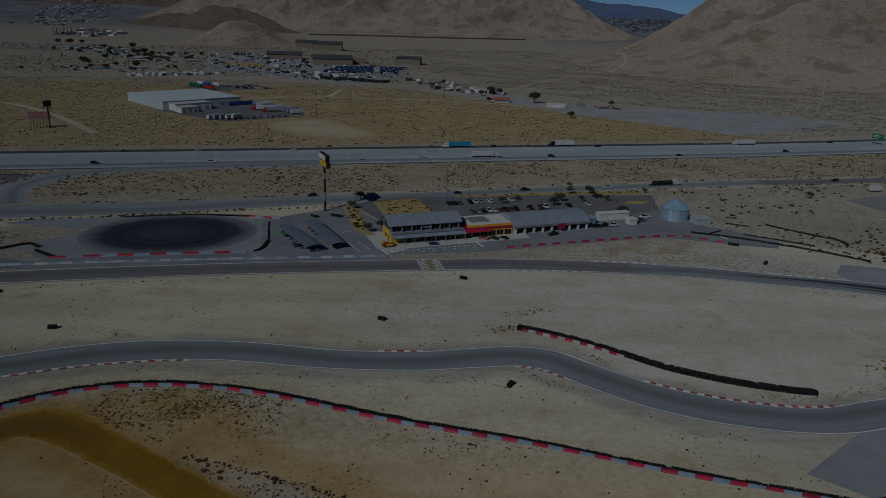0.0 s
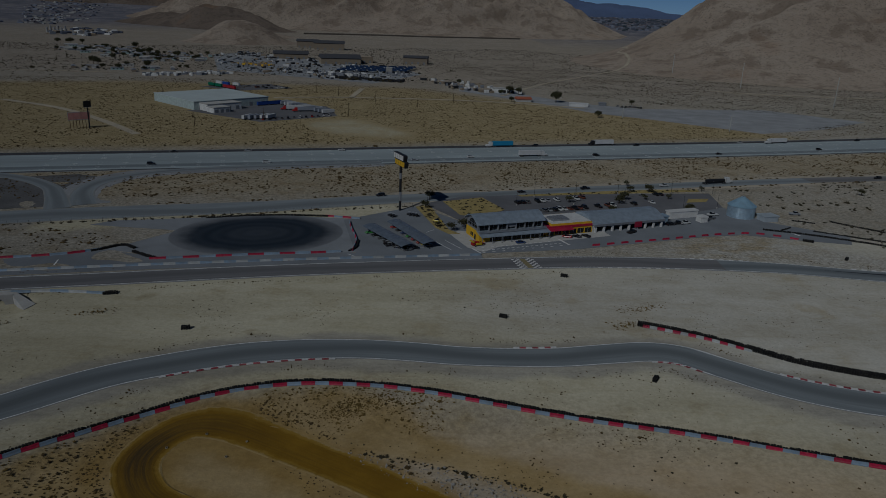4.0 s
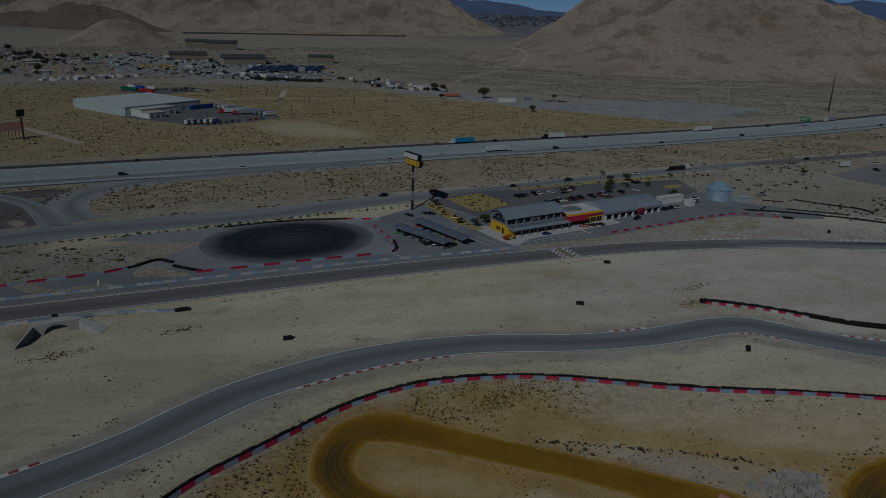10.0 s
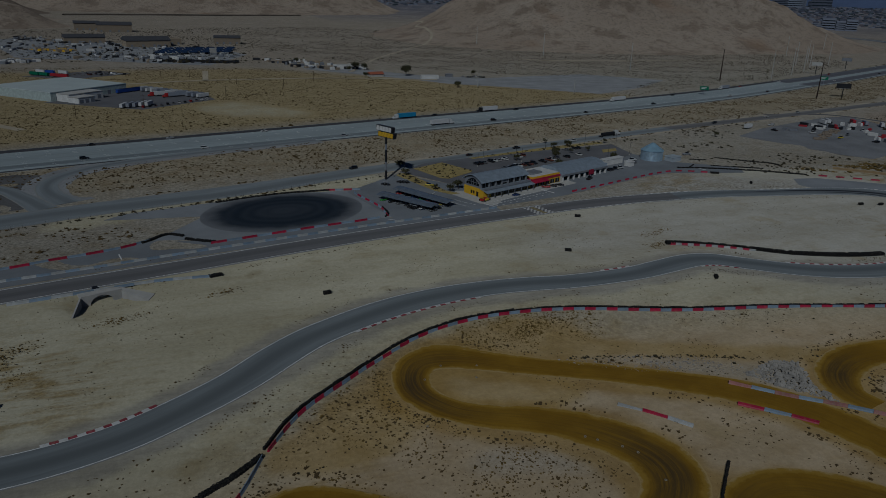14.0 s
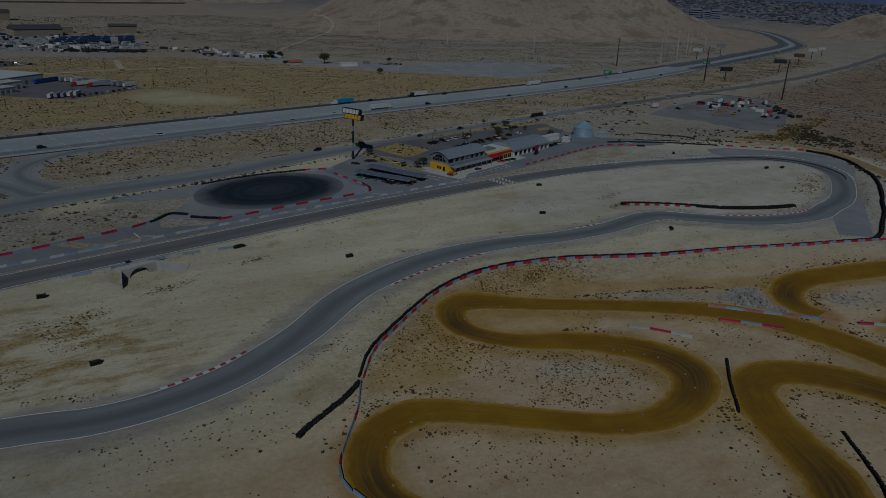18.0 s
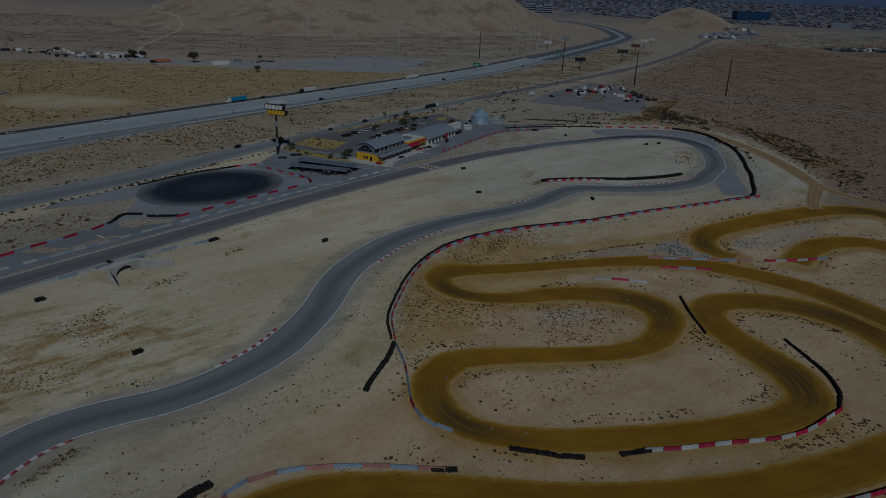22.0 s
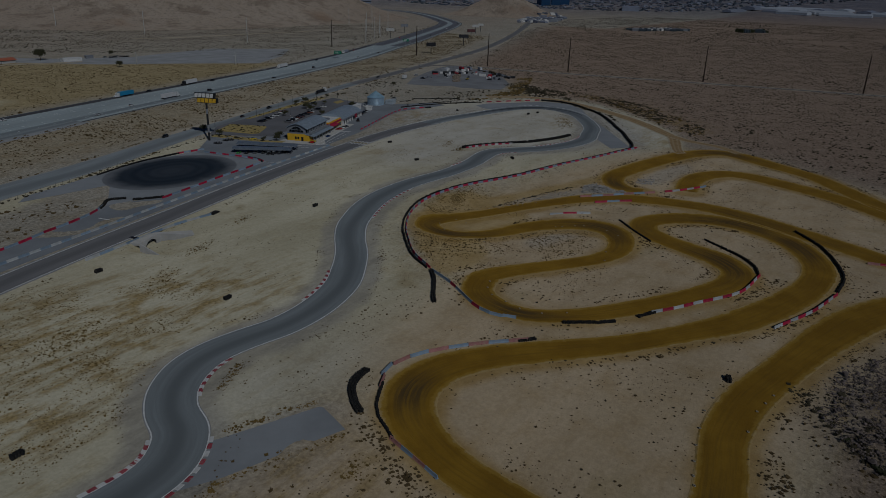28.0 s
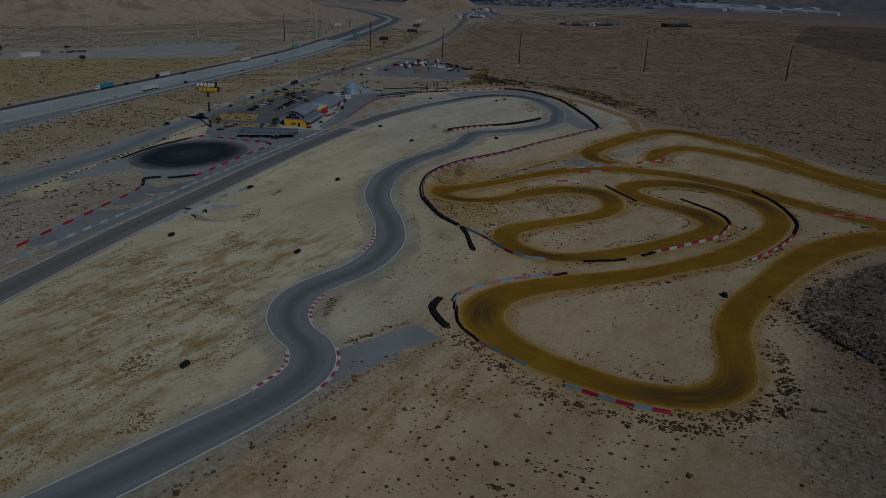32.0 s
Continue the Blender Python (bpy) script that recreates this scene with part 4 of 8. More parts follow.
tagged(ribbon("verge", [(x, y, w + 9) for x, y, w in FRONTAGE[5:]], 0.055, M_VERGE, across=4, step=6), "pale sandy verge of the frontage road", "verge", kind="structure")
sheet("pavement", ESCAPE, -0.3, 0.03, M_RUNOFF, "grey asphalt escape area round the hairpin", "pavement")
def mark_material():
    """Laid rubber: black in the middle, breaking up along its edges over grey asphalt."""
    m, t, b = node_mat("tyre_mark", 0.8)
    uv = t.nodes.new("ShaderNodeUVMap")
    sep = t.nodes.new("ShaderNodeSeparateXYZ")
    t.links.new(uv.outputs[0], sep.inputs[0])
    along = t.nodes.new("ShaderNodeCombineXYZ")
    t.links.new(math_node(t, "MULTIPLY", sep.outputs[0], 7.0), along.inputs[0])
    t.links.new(math_node(t, "MULTIPLY", sep.outputs[1], 0.04), along.inputs[1])
    off = math_node(t, "ABSOLUTE", math_node(t, "SUBTRACT", sep.outputs[0], 0.5))
    wob = math_node(t, "ADD", off, math_node(t, "MULTIPLY", math_node(t, "SUBTRACT", noise_of(t, 1.0, 4, 0.6, along.outputs[0]), 0.5), 0.5))
    t.links.new(mix(t, ramp(t, wob, 0.08, 0.46), (0.040, 0.042, 0.048), (0.165, 0.180, 0.188)), b.inputs["Base Color"])
    return m


M_BLACKMARK = mark_material()
for k, pts in enumerate(([(118, 266.5, 0.4), (140, 263.5, 2.2), (154, 261, 3.4), (175, 255, 4.6), (190, 245.5, 4.8), (198, 233, 4.6), (197, 218, 3.8), (190, 204, 2.4), (180, 195, 0.4)], [(150, 258.5, 0.4), (170, 253, 2.0), (184, 245, 2.4), (191.5, 233, 2.2), (191, 219, 1.6), (185, 206, 0.4)])):
    tagged(ribbon("tyre_mark", pts, 0.110 + 0.004 * k, M_BLACKMARK, across=2, step=2.0, skirt=0.02), "black tyre marks laid through the hairpin", "tyre marks", kind="structure")


def dirt_road_material():
    """Brown packed earth with two paler wheel tracks and a ragged, sandy edge."""
    m, t, b = node_mat("brown_earth", 0.95)
    uv = t.nodes.new("ShaderNodeUVMap")
    sep = t.nodes.new("ShaderNodeSeparateXYZ")
    t.links.new(uv.outputs[0], sep.inputs[0])
    off = math_node(t, "ABSOLUTE", math_node(t, "SUBTRACT", sep.outputs[0], 0.5))
    n_mid = noise_of(t, 0.2, 6, 0.65)
    wob = math_node(t, "ADD", off, math_node(t, "MULTIPLY", math_node(t, "SUBTRACT", n_mid, 0.5), 0.3))
    c = mix(t, ramp(t, n_mid, 0.35, 0.7), (0.240, 0.160, 0.072), (0.310, 0.215, 0.105))
    rut = ramp(t, math_node(t, "ABSOLUTE", math_node(t, "SUBTRACT", wob, 0.17)), 0.10, 0.03)
    c = mix(t, math_node(t, "MULTIPLY", rut, 0.4), c, (0.390, 0.310, 0.205))
    c = mix(t, ramp(t, wob, 0.33, 0.48), c, (0.415, 0.355, 0.255))
    t.links.new(c, b.inputs["Base Color"])
    bump(t, b, noise_of(t, 1.2, 4), 0.5, 0.15)
    return m


M_EARTH = dirt_road_material()
for k, pts in enumerate(EARTH):
    tagged(ribbon("dirt_road", pts, 0.10 + 0.012 * k, M_EARTH, across=6), "brown packed dirt road round the hairpin", "dirt road", kind="structure")

# ---- barriers and tyre walls ----
def bar_mesh(name, length, mat):
    prof = [(-0.30, 0), (-0.30, 0.10), (-0.14, 0.40), (-0.09, 0.95), (0.09, 0.95), (0.14, 0.40), (0.30, 0.10), (0.30, 0)]
    bm = prism(prof, -length / 2, length / 2)
    me = bpy.data.meshes.new(name)
    bm.to_mesh(me)
    bm.free()
    me.materials.append(mat)
    return me


BARS = {}
BAR_TONES = {"p": ("barrier_faded", M_BAR_PINK, "faded red "), "r": ("barrier_red", M_RED, "red painted "), "w": ("barrier_white", M_BAR_WHITE, "faded white "), "b": ("barrier_blue", M_BAR_BLUE, "pale grey-blue painted ")}


def barriers(points, pattern="rb", group="barriers round the track", length=4.2, base=0.0, label="concrete barrier block standing beside the track"):
    p = even(points, length)
    t, nrm = normals(p)
    for i in range(len(p)):
        k = pattern[i % len(pattern)]
        if k == " ":
            continue
        x, y = p[i, :2]
        if (k, length) not in BARS:
            BARS[k, length] = bar_mesh(BAR_TONES[k][0], length - 0.06, BAR_TONES[k][1])
        ob = new("barrier", BARS[k, length])
        ob.matrix_basis = pose(x, y, float(height(x, y)) + base, 0, 0, math.degrees(math.atan2(t[i, 1], t[i, 0])))
        tagged(ob, BAR_TONES[k][2] + label, "barrier", group)


def tyre_ring(n=8):
    """Lying tyre, as rings of a profile: outer radius 0.33, hole 0.18, height 0.22."""
    prof = [(0.33, 0.02), (0.33, 0.18), (0.22, 0.22), (0.18, 0.03)]
    v = np.array([(r * math.cos(2 * math.pi * i / n), r * math.sin(2 * math.pi * i / n), z) for i in range(n) for r, z in prof])
    m = len(prof)
    f = np.array([(i * m + k, ((i + 1) % n) * m + k, ((i + 1) % n) * m + (k + 1) % m, i * m + (k + 1) % m) for i in range(n) for k in range(m)])
    return v, f


TV, TF = tyre_ring()
rng = np.random.default_rng(4)


def tyre_wall(points, label, rows=2, high=4, name="tyre_wall", step=0.68, group="tyre walls"):
    """Stacks of old tyres side by side along a curve."""
    p = even(points, step)
    t, nrm = normals(p)
    sway = np.array([0.22 * noise.fractal((x * 0.16, y * 0.16, 5.0), 0.8, 2.0, 3) for x, y in p[:, :2]])
    p[:, :2] += nrm * sway[:, None]
    drop = [max(0, high - int(max(0.0, noise.noise((x * 0.45, y * 0.45, 2.0)) * 3.2))) for x, y in p[:, :2]]
    vs, fs, count = [], [], 0
    for i in range(len(p)):
        for r in range(rows):
            for h in range(max(1, drop[i])):
                j = rng.normal(0, 0.05, 2)
                x = p[i, 0] + nrm[i, 0] * (r - (rows - 1) / 2) * 0.66 + j[0]
                y = p[i, 1] + nrm[i, 1] * (r - (rows - 1) / 2) * 0.66 + j[1]
                vs.append(TV + (x, y, float(height(x, y)) + 0.02 + h * 0.225))
                fs.append(TF + count)
                count += len(TV)
    me = raw(name, np.vstack(vs), np.vstack(fs).tolist(), M_RUBBER)
    me.polygons.foreach_set("use_smooth", [True] * len(me.polygons))
    c = Vector((p[0, 0], p[0, 1], 0))
    me.transform(Matrix.Translation(-c))
    ob = new(name, me)
    ob.location = c
    return tagged(ob, label, "tyre wall", group)


barriers(BARRIER_RUN, "rb", "barriers along the bank", 3.65)
tyre_wall([(x, y + 1.2) for x, y in BARRIER_RUN[:6]], "long low wall of black tyres behind the barriers", 1, 4)
tyre_wall([(-64, 165.7), (-80, 164.8), (-98.7, 159), (-113, 150.9), (-125, 140.8), (-138, 128.7), (-147, 115.5)], "long low wall of black tyres behind the barriers", 1, 4)
tyre_wall([(-148, 113), (-155, 107), (-163, 102), (-169, 97.5)], "loose end of a black tyre wall on bare sand", 2, 4)
barriers([(-148.5, 111), (-153, 102), (-159, 93), (-164, 85), (-165.5, 78), (-164, 73)], "bbbr", "barriers along the clay track")
tyre_wall([(91, 126), (96, 127), (105, 130.5), (120, 139), (136, 147.5), (152, 158), (170, 169), (190, 183), (205, 196), (215, 208), (227, 224), (232, 240), (229, 255)], "tall wavy wall of black tyres round the hairpin", 2, 6)
barriers([(228, 258), (205, 274), (183, 289)], "r ", "barriers round the hairpin", 4.6)
tyre_wall([(183, 289), (164, 302), (138, 315), (117, 322)], "low wall of black tyres beside the pit exit", 1, 4)
tyre_wall([(25, 207.5), (33, 204.5), (44, 199), (55, 191.5), (66, 184), (80, 178), (92, 174.5), (104, 172.5)], "curved black tyre wall on the sandy infield", 3, 6)
barriers([(27, 206), (33, 203.3), (44, 197.8), (54, 190.5)], "rw", "barriers on the infield", 2.4)
tyre_wall([(-52, 81), (-62, 71), (-71, 61)], "short black tyre wall between clay bends", 1, 3)
tyre_wall([(-56, 44), (-62, 35), (-68, 27), (-75, 21.5), (-82, 19)], "curved black tyre wall round a clay bend", 1, 4)
barriers([(-84, 18.7), (-98, 20), (-107, 23), (-119, 30), (-128, 35), (-134, 39)], "rw", "barriers along the clay track")
tyre_wall([(-134.5, 39.3), (-141, 42.5)], "short stack of old tyres beside the clay track", 2, 3)
tyre_wall([(-158, 59), (-155, 55), (-152, 51), (-148, 47)], "short stack of old tyres beside the clay track", 2, 3)
barriers([(-176, 64.5), (-185, 73), (-191, 77.5), (-197, 81.5), (-204, 84), (-210, 84.5), (-216, 81.5)], "pb", "barriers along the clay track", 5.8)
tyre_wall([(-176, 64.3), (-172, 61)], "grey dusty stack of old tyres", 2, 3)
tyre_wall([(-216, 81.3), (-226, 75), (-233, 65)], "low black tyre wall round a clay bend", 1, 3)
barriers([(-233.5, 64), (-237.5, 52)], "pb", "barriers along the clay track")
barriers([(-242.5, 36), (-243, 24), (-241.5, 14)], "br", "barriers along the clay track")
tyre_wall([(-213.5, 88.3), (-217.5, 88), (-222.5, 85.5), (-226.5, 81.5), (-229.3, 77.3)], "curved bundle of stacked black tyres on sand", 3, 4)
tyre_wall([(-21, 16), (-36, 4.5), (-55, -3.5), (-68, -6.5), (-82, -6)], "curved black tyre wall round a clay bend", 1, 4)
barriers([(-86, -5.5), (-104, -1), (-122, 6)], "rw", "barriers along the clay track")
barriers([(-44, -14), (-40, -28), (-37, -45)], "pr", "barriers along the clay track")
barriers([(-60, 106.5), (-56, 102.1), (-49, 92.8)], "wrw ", "barriers between clay bends", 6.1)
barriers([(-31, 97.4), (-26.1, 92.5), (-18.4, 84)], "rbr ", "barriers between clay bends", 6.1)
barriers([(-25.8, 107.1), (-17, 97.9), (-8.5, 91), (-2, 84.7), (3, 80.7)], "pb", "barriers between clay bends", 5.6)
barriers([(7, 77.5), (16, 71.5), (27, 66)], "rwrwrb", "barriers between clay bends", 4.6)
# paddock side
barriers([(-148, 255.5), (-128, 260), (-108, 264.5), (-87, 268.5), (-78, 271)], "rb", "barriers round the skid pad", 6.1)
barriers([(-75, 274), (-75, 287), (-79, 304), (-81, 314)], "rb", "barriers round the skid pad", 4.2)
tyre_wall([(-160, 262.5), (-154, 258.5), (-149, 256)], "short black tyre wall at the skid pad", 2, 4)
tyre_wall([(-76.5, 271.5), (-74, 276), (-74, 286)], "low black tyre wall at the skid pad", 1, 4)
tyre_wall([(-146, 311.5), (-128, 317), (-112, 320), (-92, 320.5)], "low black tyre wall behind the skid pad", 1, 4)
barriers([(-91, 320.5), (-78, 318.5)], "rb", "barriers round the skid pad", 4.2)
barriers([(-250, 236), (-232, 242), (-215, 247), (-206, 250.5), (-195, 253.5), (-183, 258), (-175, 263)], "rb", "barriers along the pit exit", 6.1)
tyre_wall([(-176, 262), (-172, 265.5), (-167, 270), (-161, 266.5)], "short bent black tyre wall", 2, 4)
barriers([(-210, 213), (-192, 216.5), (-177, 219.5), (-167, 220.5), (-154, 220)], "wb", "white barriers over the culvert", 6.1)
barriers([(-262, 224), (-230, 231), (-198, 237.5), (-163, 245.3), (-126, 253), (-85, 261), (-47, 267.5), (-22, 272)], "wb", "low barriers between pit lane and track", 4.4)
tyre_wall([(-153, 219.8), (-148.5, 221.2)], "bundle of stacked black tyres", 3, 4)
barriers([(29, 289.5), (59, 300), (81, 308), (95, 312.5), (109, 315), (119, 312), (129, 306.5)], "r ", "red barriers along the pit lane", 3.65)
tyre_wall([(129, 306.5), (133, 304.5)], "bundle of stacked black tyres", 3, 4)
tyre_wall([(126, 322), (133, 327)], "short row of black tyres", 1, 3)
tyre_wall([(140, 340), (150, 336)], "short row of black tyres", 1, 3)
tyre_wall([(142, 322), (156, 315), (169, 308)], "long row of black tyres on sand", 1, 3)
tyre_wall([(160, 340), (168, 333), (177, 325), (184, 320), (186, 312)], "broken row of black tyres on sand", 2, 3, step=0.8)
tyre_wall([(268, 210), (250, 192), (236, 178)], "low row of black tyres beside the wash", 1, 3)
TYRE_ONE = raw("tyre", TV, TF.tolist(), M_RUBBER, True)


def tyre_bundle(x, y, turn):
    """Strapped block of tyres, two deep, four long and five high."""
    ob = thing("tyre_bundle", "small strapped bundle of black tyres on bare sand", "tyre bundle", pose(x, y, float(height(x, y)), 0, 0, turn), "tyre bundles on the infield")
    for i in range(4):
        for k in range(2):
            for h in range(5):
                mesh_part("tyre", TYRE_ONE, ob, pose((i - 1.5) * 0.67 + r5.gauss(0, 0.03), (k - 0.5) * 0.67 + r5.gauss(0, 0.03), 0.02 + h * 0.225, r5.gauss(0, 2), r5.gauss(0, 2), 0))


r5 = random.Random(5)
for x, y, a in ((-117.5, 195, 10), (-19, 210.5, -20), (8, 250, -20), (19.7, 171, 60), (135, 281, 50), (-205, 150, 5), (-216, 200, 5), (-282, 124, 5), (-163, 11, 20), (160, 232, 0), (170, 229, 0)):
    tyre_bundle(x, y, a)


# ---- skid pad ----
pad = sheet("skid_pad", [(math.cos(2 * math.pi * i / 90), math.sin(2 * math.pi * i / 90)) for i in range(90)], -0.2, 0.0, M_SKID, "round skid pad blackened with tyre rubber", "skid pad")
pad.matrix_basis = pose(-118, 291.5, 0.135, 0, 0, 14) @ Matrix.Diagonal((36.5, 28.3, 1, 1))

# ---- club building ----
B = pose(-27, 284, 0.12, 0, 0, 20.6)
club = thing("club_building", "yellow and grey track clubhouse with a barrel-vaulted metal roof", "building", B)


def arch(y0, y1, z0, rise, n=14):
    return [(y0 + (y1 - y0) * i / n, z0 + rise * math.sin(math.pi * i / n)) for i in range(n + 1)]


part("wall", box(6.0, 2.6, 0, 38, 16.6, 4.1), M_YELLOW, club, "yellow plastered ground floor wall")
part("upper_storey", prism([(4.9, 4.1)] + arch(4.9, 16.8, 7.4, 2.3) + [(16.8, 4.1)], 6.4, 37.6), M_GREY, club, "grey clad upper storey")
a = arch(3.2, 17.4, 7.3, 2.9, 20)
part("roof", prism(a + [(y, z + 0.3) for y, z in reversed(a)], 5.0, 38.6), M_ROOF, club, "curved grey metal barrel roof")
part("porch_roof", prism([(-0.8, 3.0), (4.9, 4.2), (4.9, 4.45), (-0.8, 3.3)], 5.6, 39.4), M_ROOF, club, "grey metal lean-to roof over the front")
part("terrace", box(6.0, 1.6, 4.12, 38.4, 4.9, 4.3), M_STEEL, club, "grey upper terrace deck")
for k in range(12):
    win = part("front_window", box(11.2 + k * 2.2, 2.48, 0.25, 13.2 + k * 2.2, 2.66, 2.75), M_GLASS, club)
    part("mullion", box(13.2 + k * 2.2, 2.44, 0.2, 13.36 + k * 2.2, 2.64, 2.8), M_STEEL, win)
for k in range(7):
    win = part("upper_window", box(7.2 + k * 4.35, 4.78, 4.55, 11.1 + k * 4.35, 4.98, 7.0), M_GLASS, club)
    part("mullion", box(9.05 + k * 4.35, 4.74, 4.5, 9.2 + k * 4.35, 4.9, 7.05), M_STEEL, win)
    part("fin", box(11.15 + k * 4.35, 3.6, 4.4, 11.4 + k * 4.35, 4.95, 7.4), M_GREY, club, "grey fin between the upper windows")
part("sign_board", box(19.6, 4.3, 5.4, 24.6, 4.5, 6.9), M_GREY, club, "grey sign board")
gable = part("gable_window", prism([(6.3, 5.2)] + arch(6.3, 15.4, 5.9, 2.7, 12) + [(15.4, 5.2)], 6.22, 6.5), M_GLASS, club, "arched dark gable window")
for y in (8.2, 10.2, 11.5, 13.5):
    part("mullion", box(6.12, y, 5.2, 6.24, y + 0.14, 8.0), M_STEEL, gable)
part("mullion", box(6.12, 6.4, 6.55, 6.23, 15.3, 6.7), M_STEEL, gable)
a = arch(4.9, 16.8, 7.2, 2.6, 14)
part("gable_trim", prism(a + [(y, z + 0.35) for y, z in reversed(a)], 6.1, 6.4), M_WALL, club, "pale arch trim")
part("side_door", box(5.9, 6.2, 0.0, 6.1, 7.6, 2.5), M_GLASS, club, "dark glazed side door")
for y in (9.0, 10.6):
    part("side_window", box(5.9, y, 1.0, 6.1, y + 1.1, 2.5), M_GLASS, club)
for k in range(8):
    part("column", box(6.2 + k * 4.65, -0.5, 0, 6.45 + k * 4.65, -0.25, 3.1), M_STEEL, club)
part("terrace_rail", box(6.0, 1.62, 4.3, 38.4, 1.68, 5.2), M_STEEL, club, "grey terrace railing")
hall = thing("link_building", "flat-roofed yellow and red building with white roof", "building", B)
part("wall", box(39.0, 3.2, 0, 63.3, 18.6, 3.3), M_YELLOW, hall, "yellow wall")
part("canopy", prism([(0.2, 2.9), (3.2, 3.5), (3.2, 3.8), (0.2, 3.15)], 39.5, 52), M_RED, hall, "dark red entrance canopy")
part("fascia", box(39.0, 2.9, 3.32, 63.5, 18.9, 4.3), M_RED, hall, "dark red fascia band")
part("parapet", box(42.0, 3.6, 4.3, 63.4, 18.6, 5.2), M_YELLOW, hall, "yellow parapet")
part("roof", box(42.4, 4.0, 5.2, 63.0, 18.2, 5.3), M_WHITE, hall, "white membrane roof")
unit = part("roof_unit", box(44.5, 7, 5.31, 53, 13, 6.3, 0.1), M_STEEL, hall, "grey rooftop plant screen")
for k in range(4):
    part("fan", box(45.2 + k * 1.95, 7.6, 6.32, 46.6 + k * 1.95, 12.4, 6.5), M_GREY, unit)
for k in range(6):
    win = part("window", box(40 + k * 3.9, 3.08, 0.3, 43.2 + k * 3.9, 3.28, 2.5), M_GLASS, hall)
    part("mullion", box(41.5 + k * 3.9, 3.02, 0.3, 41.66 + k * 3.9, 3.2, 2.5), M_STEEL, win)
garage = thing("garage_building", "long grey metal-roofed pit garage with open bays", "building", B)
part("wall", box(64.4, 13.0, 0, 102, 20.5, 4.2), M_WALL, garage, "pale back wall")
for x in (63.7, 102.0):
    part("end_wall", box(x, 2.6, 0, x + 0.4, 20.5, 4.2), M_WALL, garage, "pale end wall")
part("roof", prism([(1.6, 3.5)] + arch(1.6, 21.5, 3.9, 3.3, 12) + [(21.5, 3.5)], 63.2, 103), M_ROOF, garage, "low curved grey metal roof")
part("fascia", box(63.3, 1.35, 3.0, 102.9, 1.6, 4.0), M_STEEL, garage, "grey fascia")
for k in range(9):
    part("pier", box(64.2 + k * 4.62, 1.9, 0, 65.1 + k * 4.62, 2.7, 3.2), M_WHITE, garage, "white pier between bays")
part("back_panel", box(64.2, 12.4, 0.0, 102, 12.9, 3.6), M_BLACK, garage, "dark interior wall of the bays")
part("banner", box(85.5, 1.1, 1.2, 89.5, 1.3, 3.9), M_RED, garage, "red banner on the fascia")

# ---- grain silo ----
silo = thing("silo", "corrugated galvanised grain silo with conical roof", "silo", pose(116, 346.5, 0.1))
bm = bmesh.new()
bmesh.ops.create_cone(bm, cap_ends=True, segments=36, radius1=6.8, radius2=6.8, depth=5.8, matrix=Matrix.Translation((0, 0, 2.9)))
part("shell", bm, M_SILO, silo)
bm = bmesh.new()
bmesh.ops.create_cone(bm, cap_ends=True, segments=36, radius1=7.15, radius2=0.7, depth=4.6, matrix=Matrix.Translation((0, 0, 8.1)))
part("roof", bm, M_SILO_TOP, silo, "conical sheet roof")
bm = bmesh.new()
bmesh.ops.create_cone(bm, cap_ends=True, segments=16, radius1=0.75, radius2=0.6, depth=0.5, matrix=Matrix.Translation((0, 0, 10.5)))
part("cap", bm, M_STEEL, silo)

# ---- roadside sign ----
sign = thing("pylon_sign", "tall banded pylon sign with white and yellow panels", "sign", pose(-58.5, 335.5, 0.05, 0, 0, -65))
for i, (z0, z1) in enumerate(((0, 5), (5, 9.5), (9.5, 16), (16, 19), (19, 22.5))):
    part("pole", add_tube(bmesh.new(), (0, 0, z0), (0, 0, z1), 0.62, 0.6, 14), M_BLACK if i % 2 == 0 else M_STEEL, sign)
for low, high, x0, x1, lean in ((25.45, 28.4, -6.9, 5.6, 0.5), (22.55, 25.5, -5.3, 7.0, 0.5)):
    bm = prism([(x0, low), (x1, low), (x1 + lean, high - 0.5), (x1 + lean - 0.4, high), (x0 + lean, high), (x0, high - 0.6)], -0.9, 0.9)
    bmesh.ops.rotate(bm, verts=bm.verts, matrix=Matrix.Rotation(radians(90), 3, "Z"))
    bmesh.ops.scale(bm, vec=(-1, 1, 1), verts=bm.verts)
    bmesh.ops.recalc_face_normals(bm, faces=bm.faces[:])
    part("cabinet", bm, M_BLACK, sign, "black sign cabinet with slanted ends")
for k in range(5):
    for z0, z1, mat, shift in ((25.75, 28.1, M_WHITE, -0.75), (22.85, 25.2, M_YELLOW, 0.75)):
        x0 = -5.9 + k * 2.36 + shift
        bm = bmesh.new()
        pts = [(x0, z0), (x0 + 1.95, z0), (x0 + 2.35, z1), (x0 + 0.4, z1)]
        for y in (-1.06, -0.9):
            bm.faces.new([bm.verts.new((x, y, z)) for x, z in pts])
        vl = list(bm.verts)
        for j in range(4):
            bm.faces.new((vl[j], vl[(j + 1) % 4], vl[4 + (j + 1) % 4], vl[4 + j]))
        bmesh.ops.recalc_face_normals(bm, faces=bm.faces[:])
        part("logo_block", bm, mat, sign, "white slanted logo block" if mat is M_WHITE else "yellow slanted logo block")

# ---- track markings and kerbs ----
def stretch(points, a, b, step=0.5):
    """The part of a curve between the places nearest to two plan points."""
    p = even(points, step)
    i, j = (int(np.argmin(np.hypot(p[:, 0] - q[0], p[:, 1] - q[1]))) for q in (a, b))
    return p[min(i, j):max(i, j) + 1]


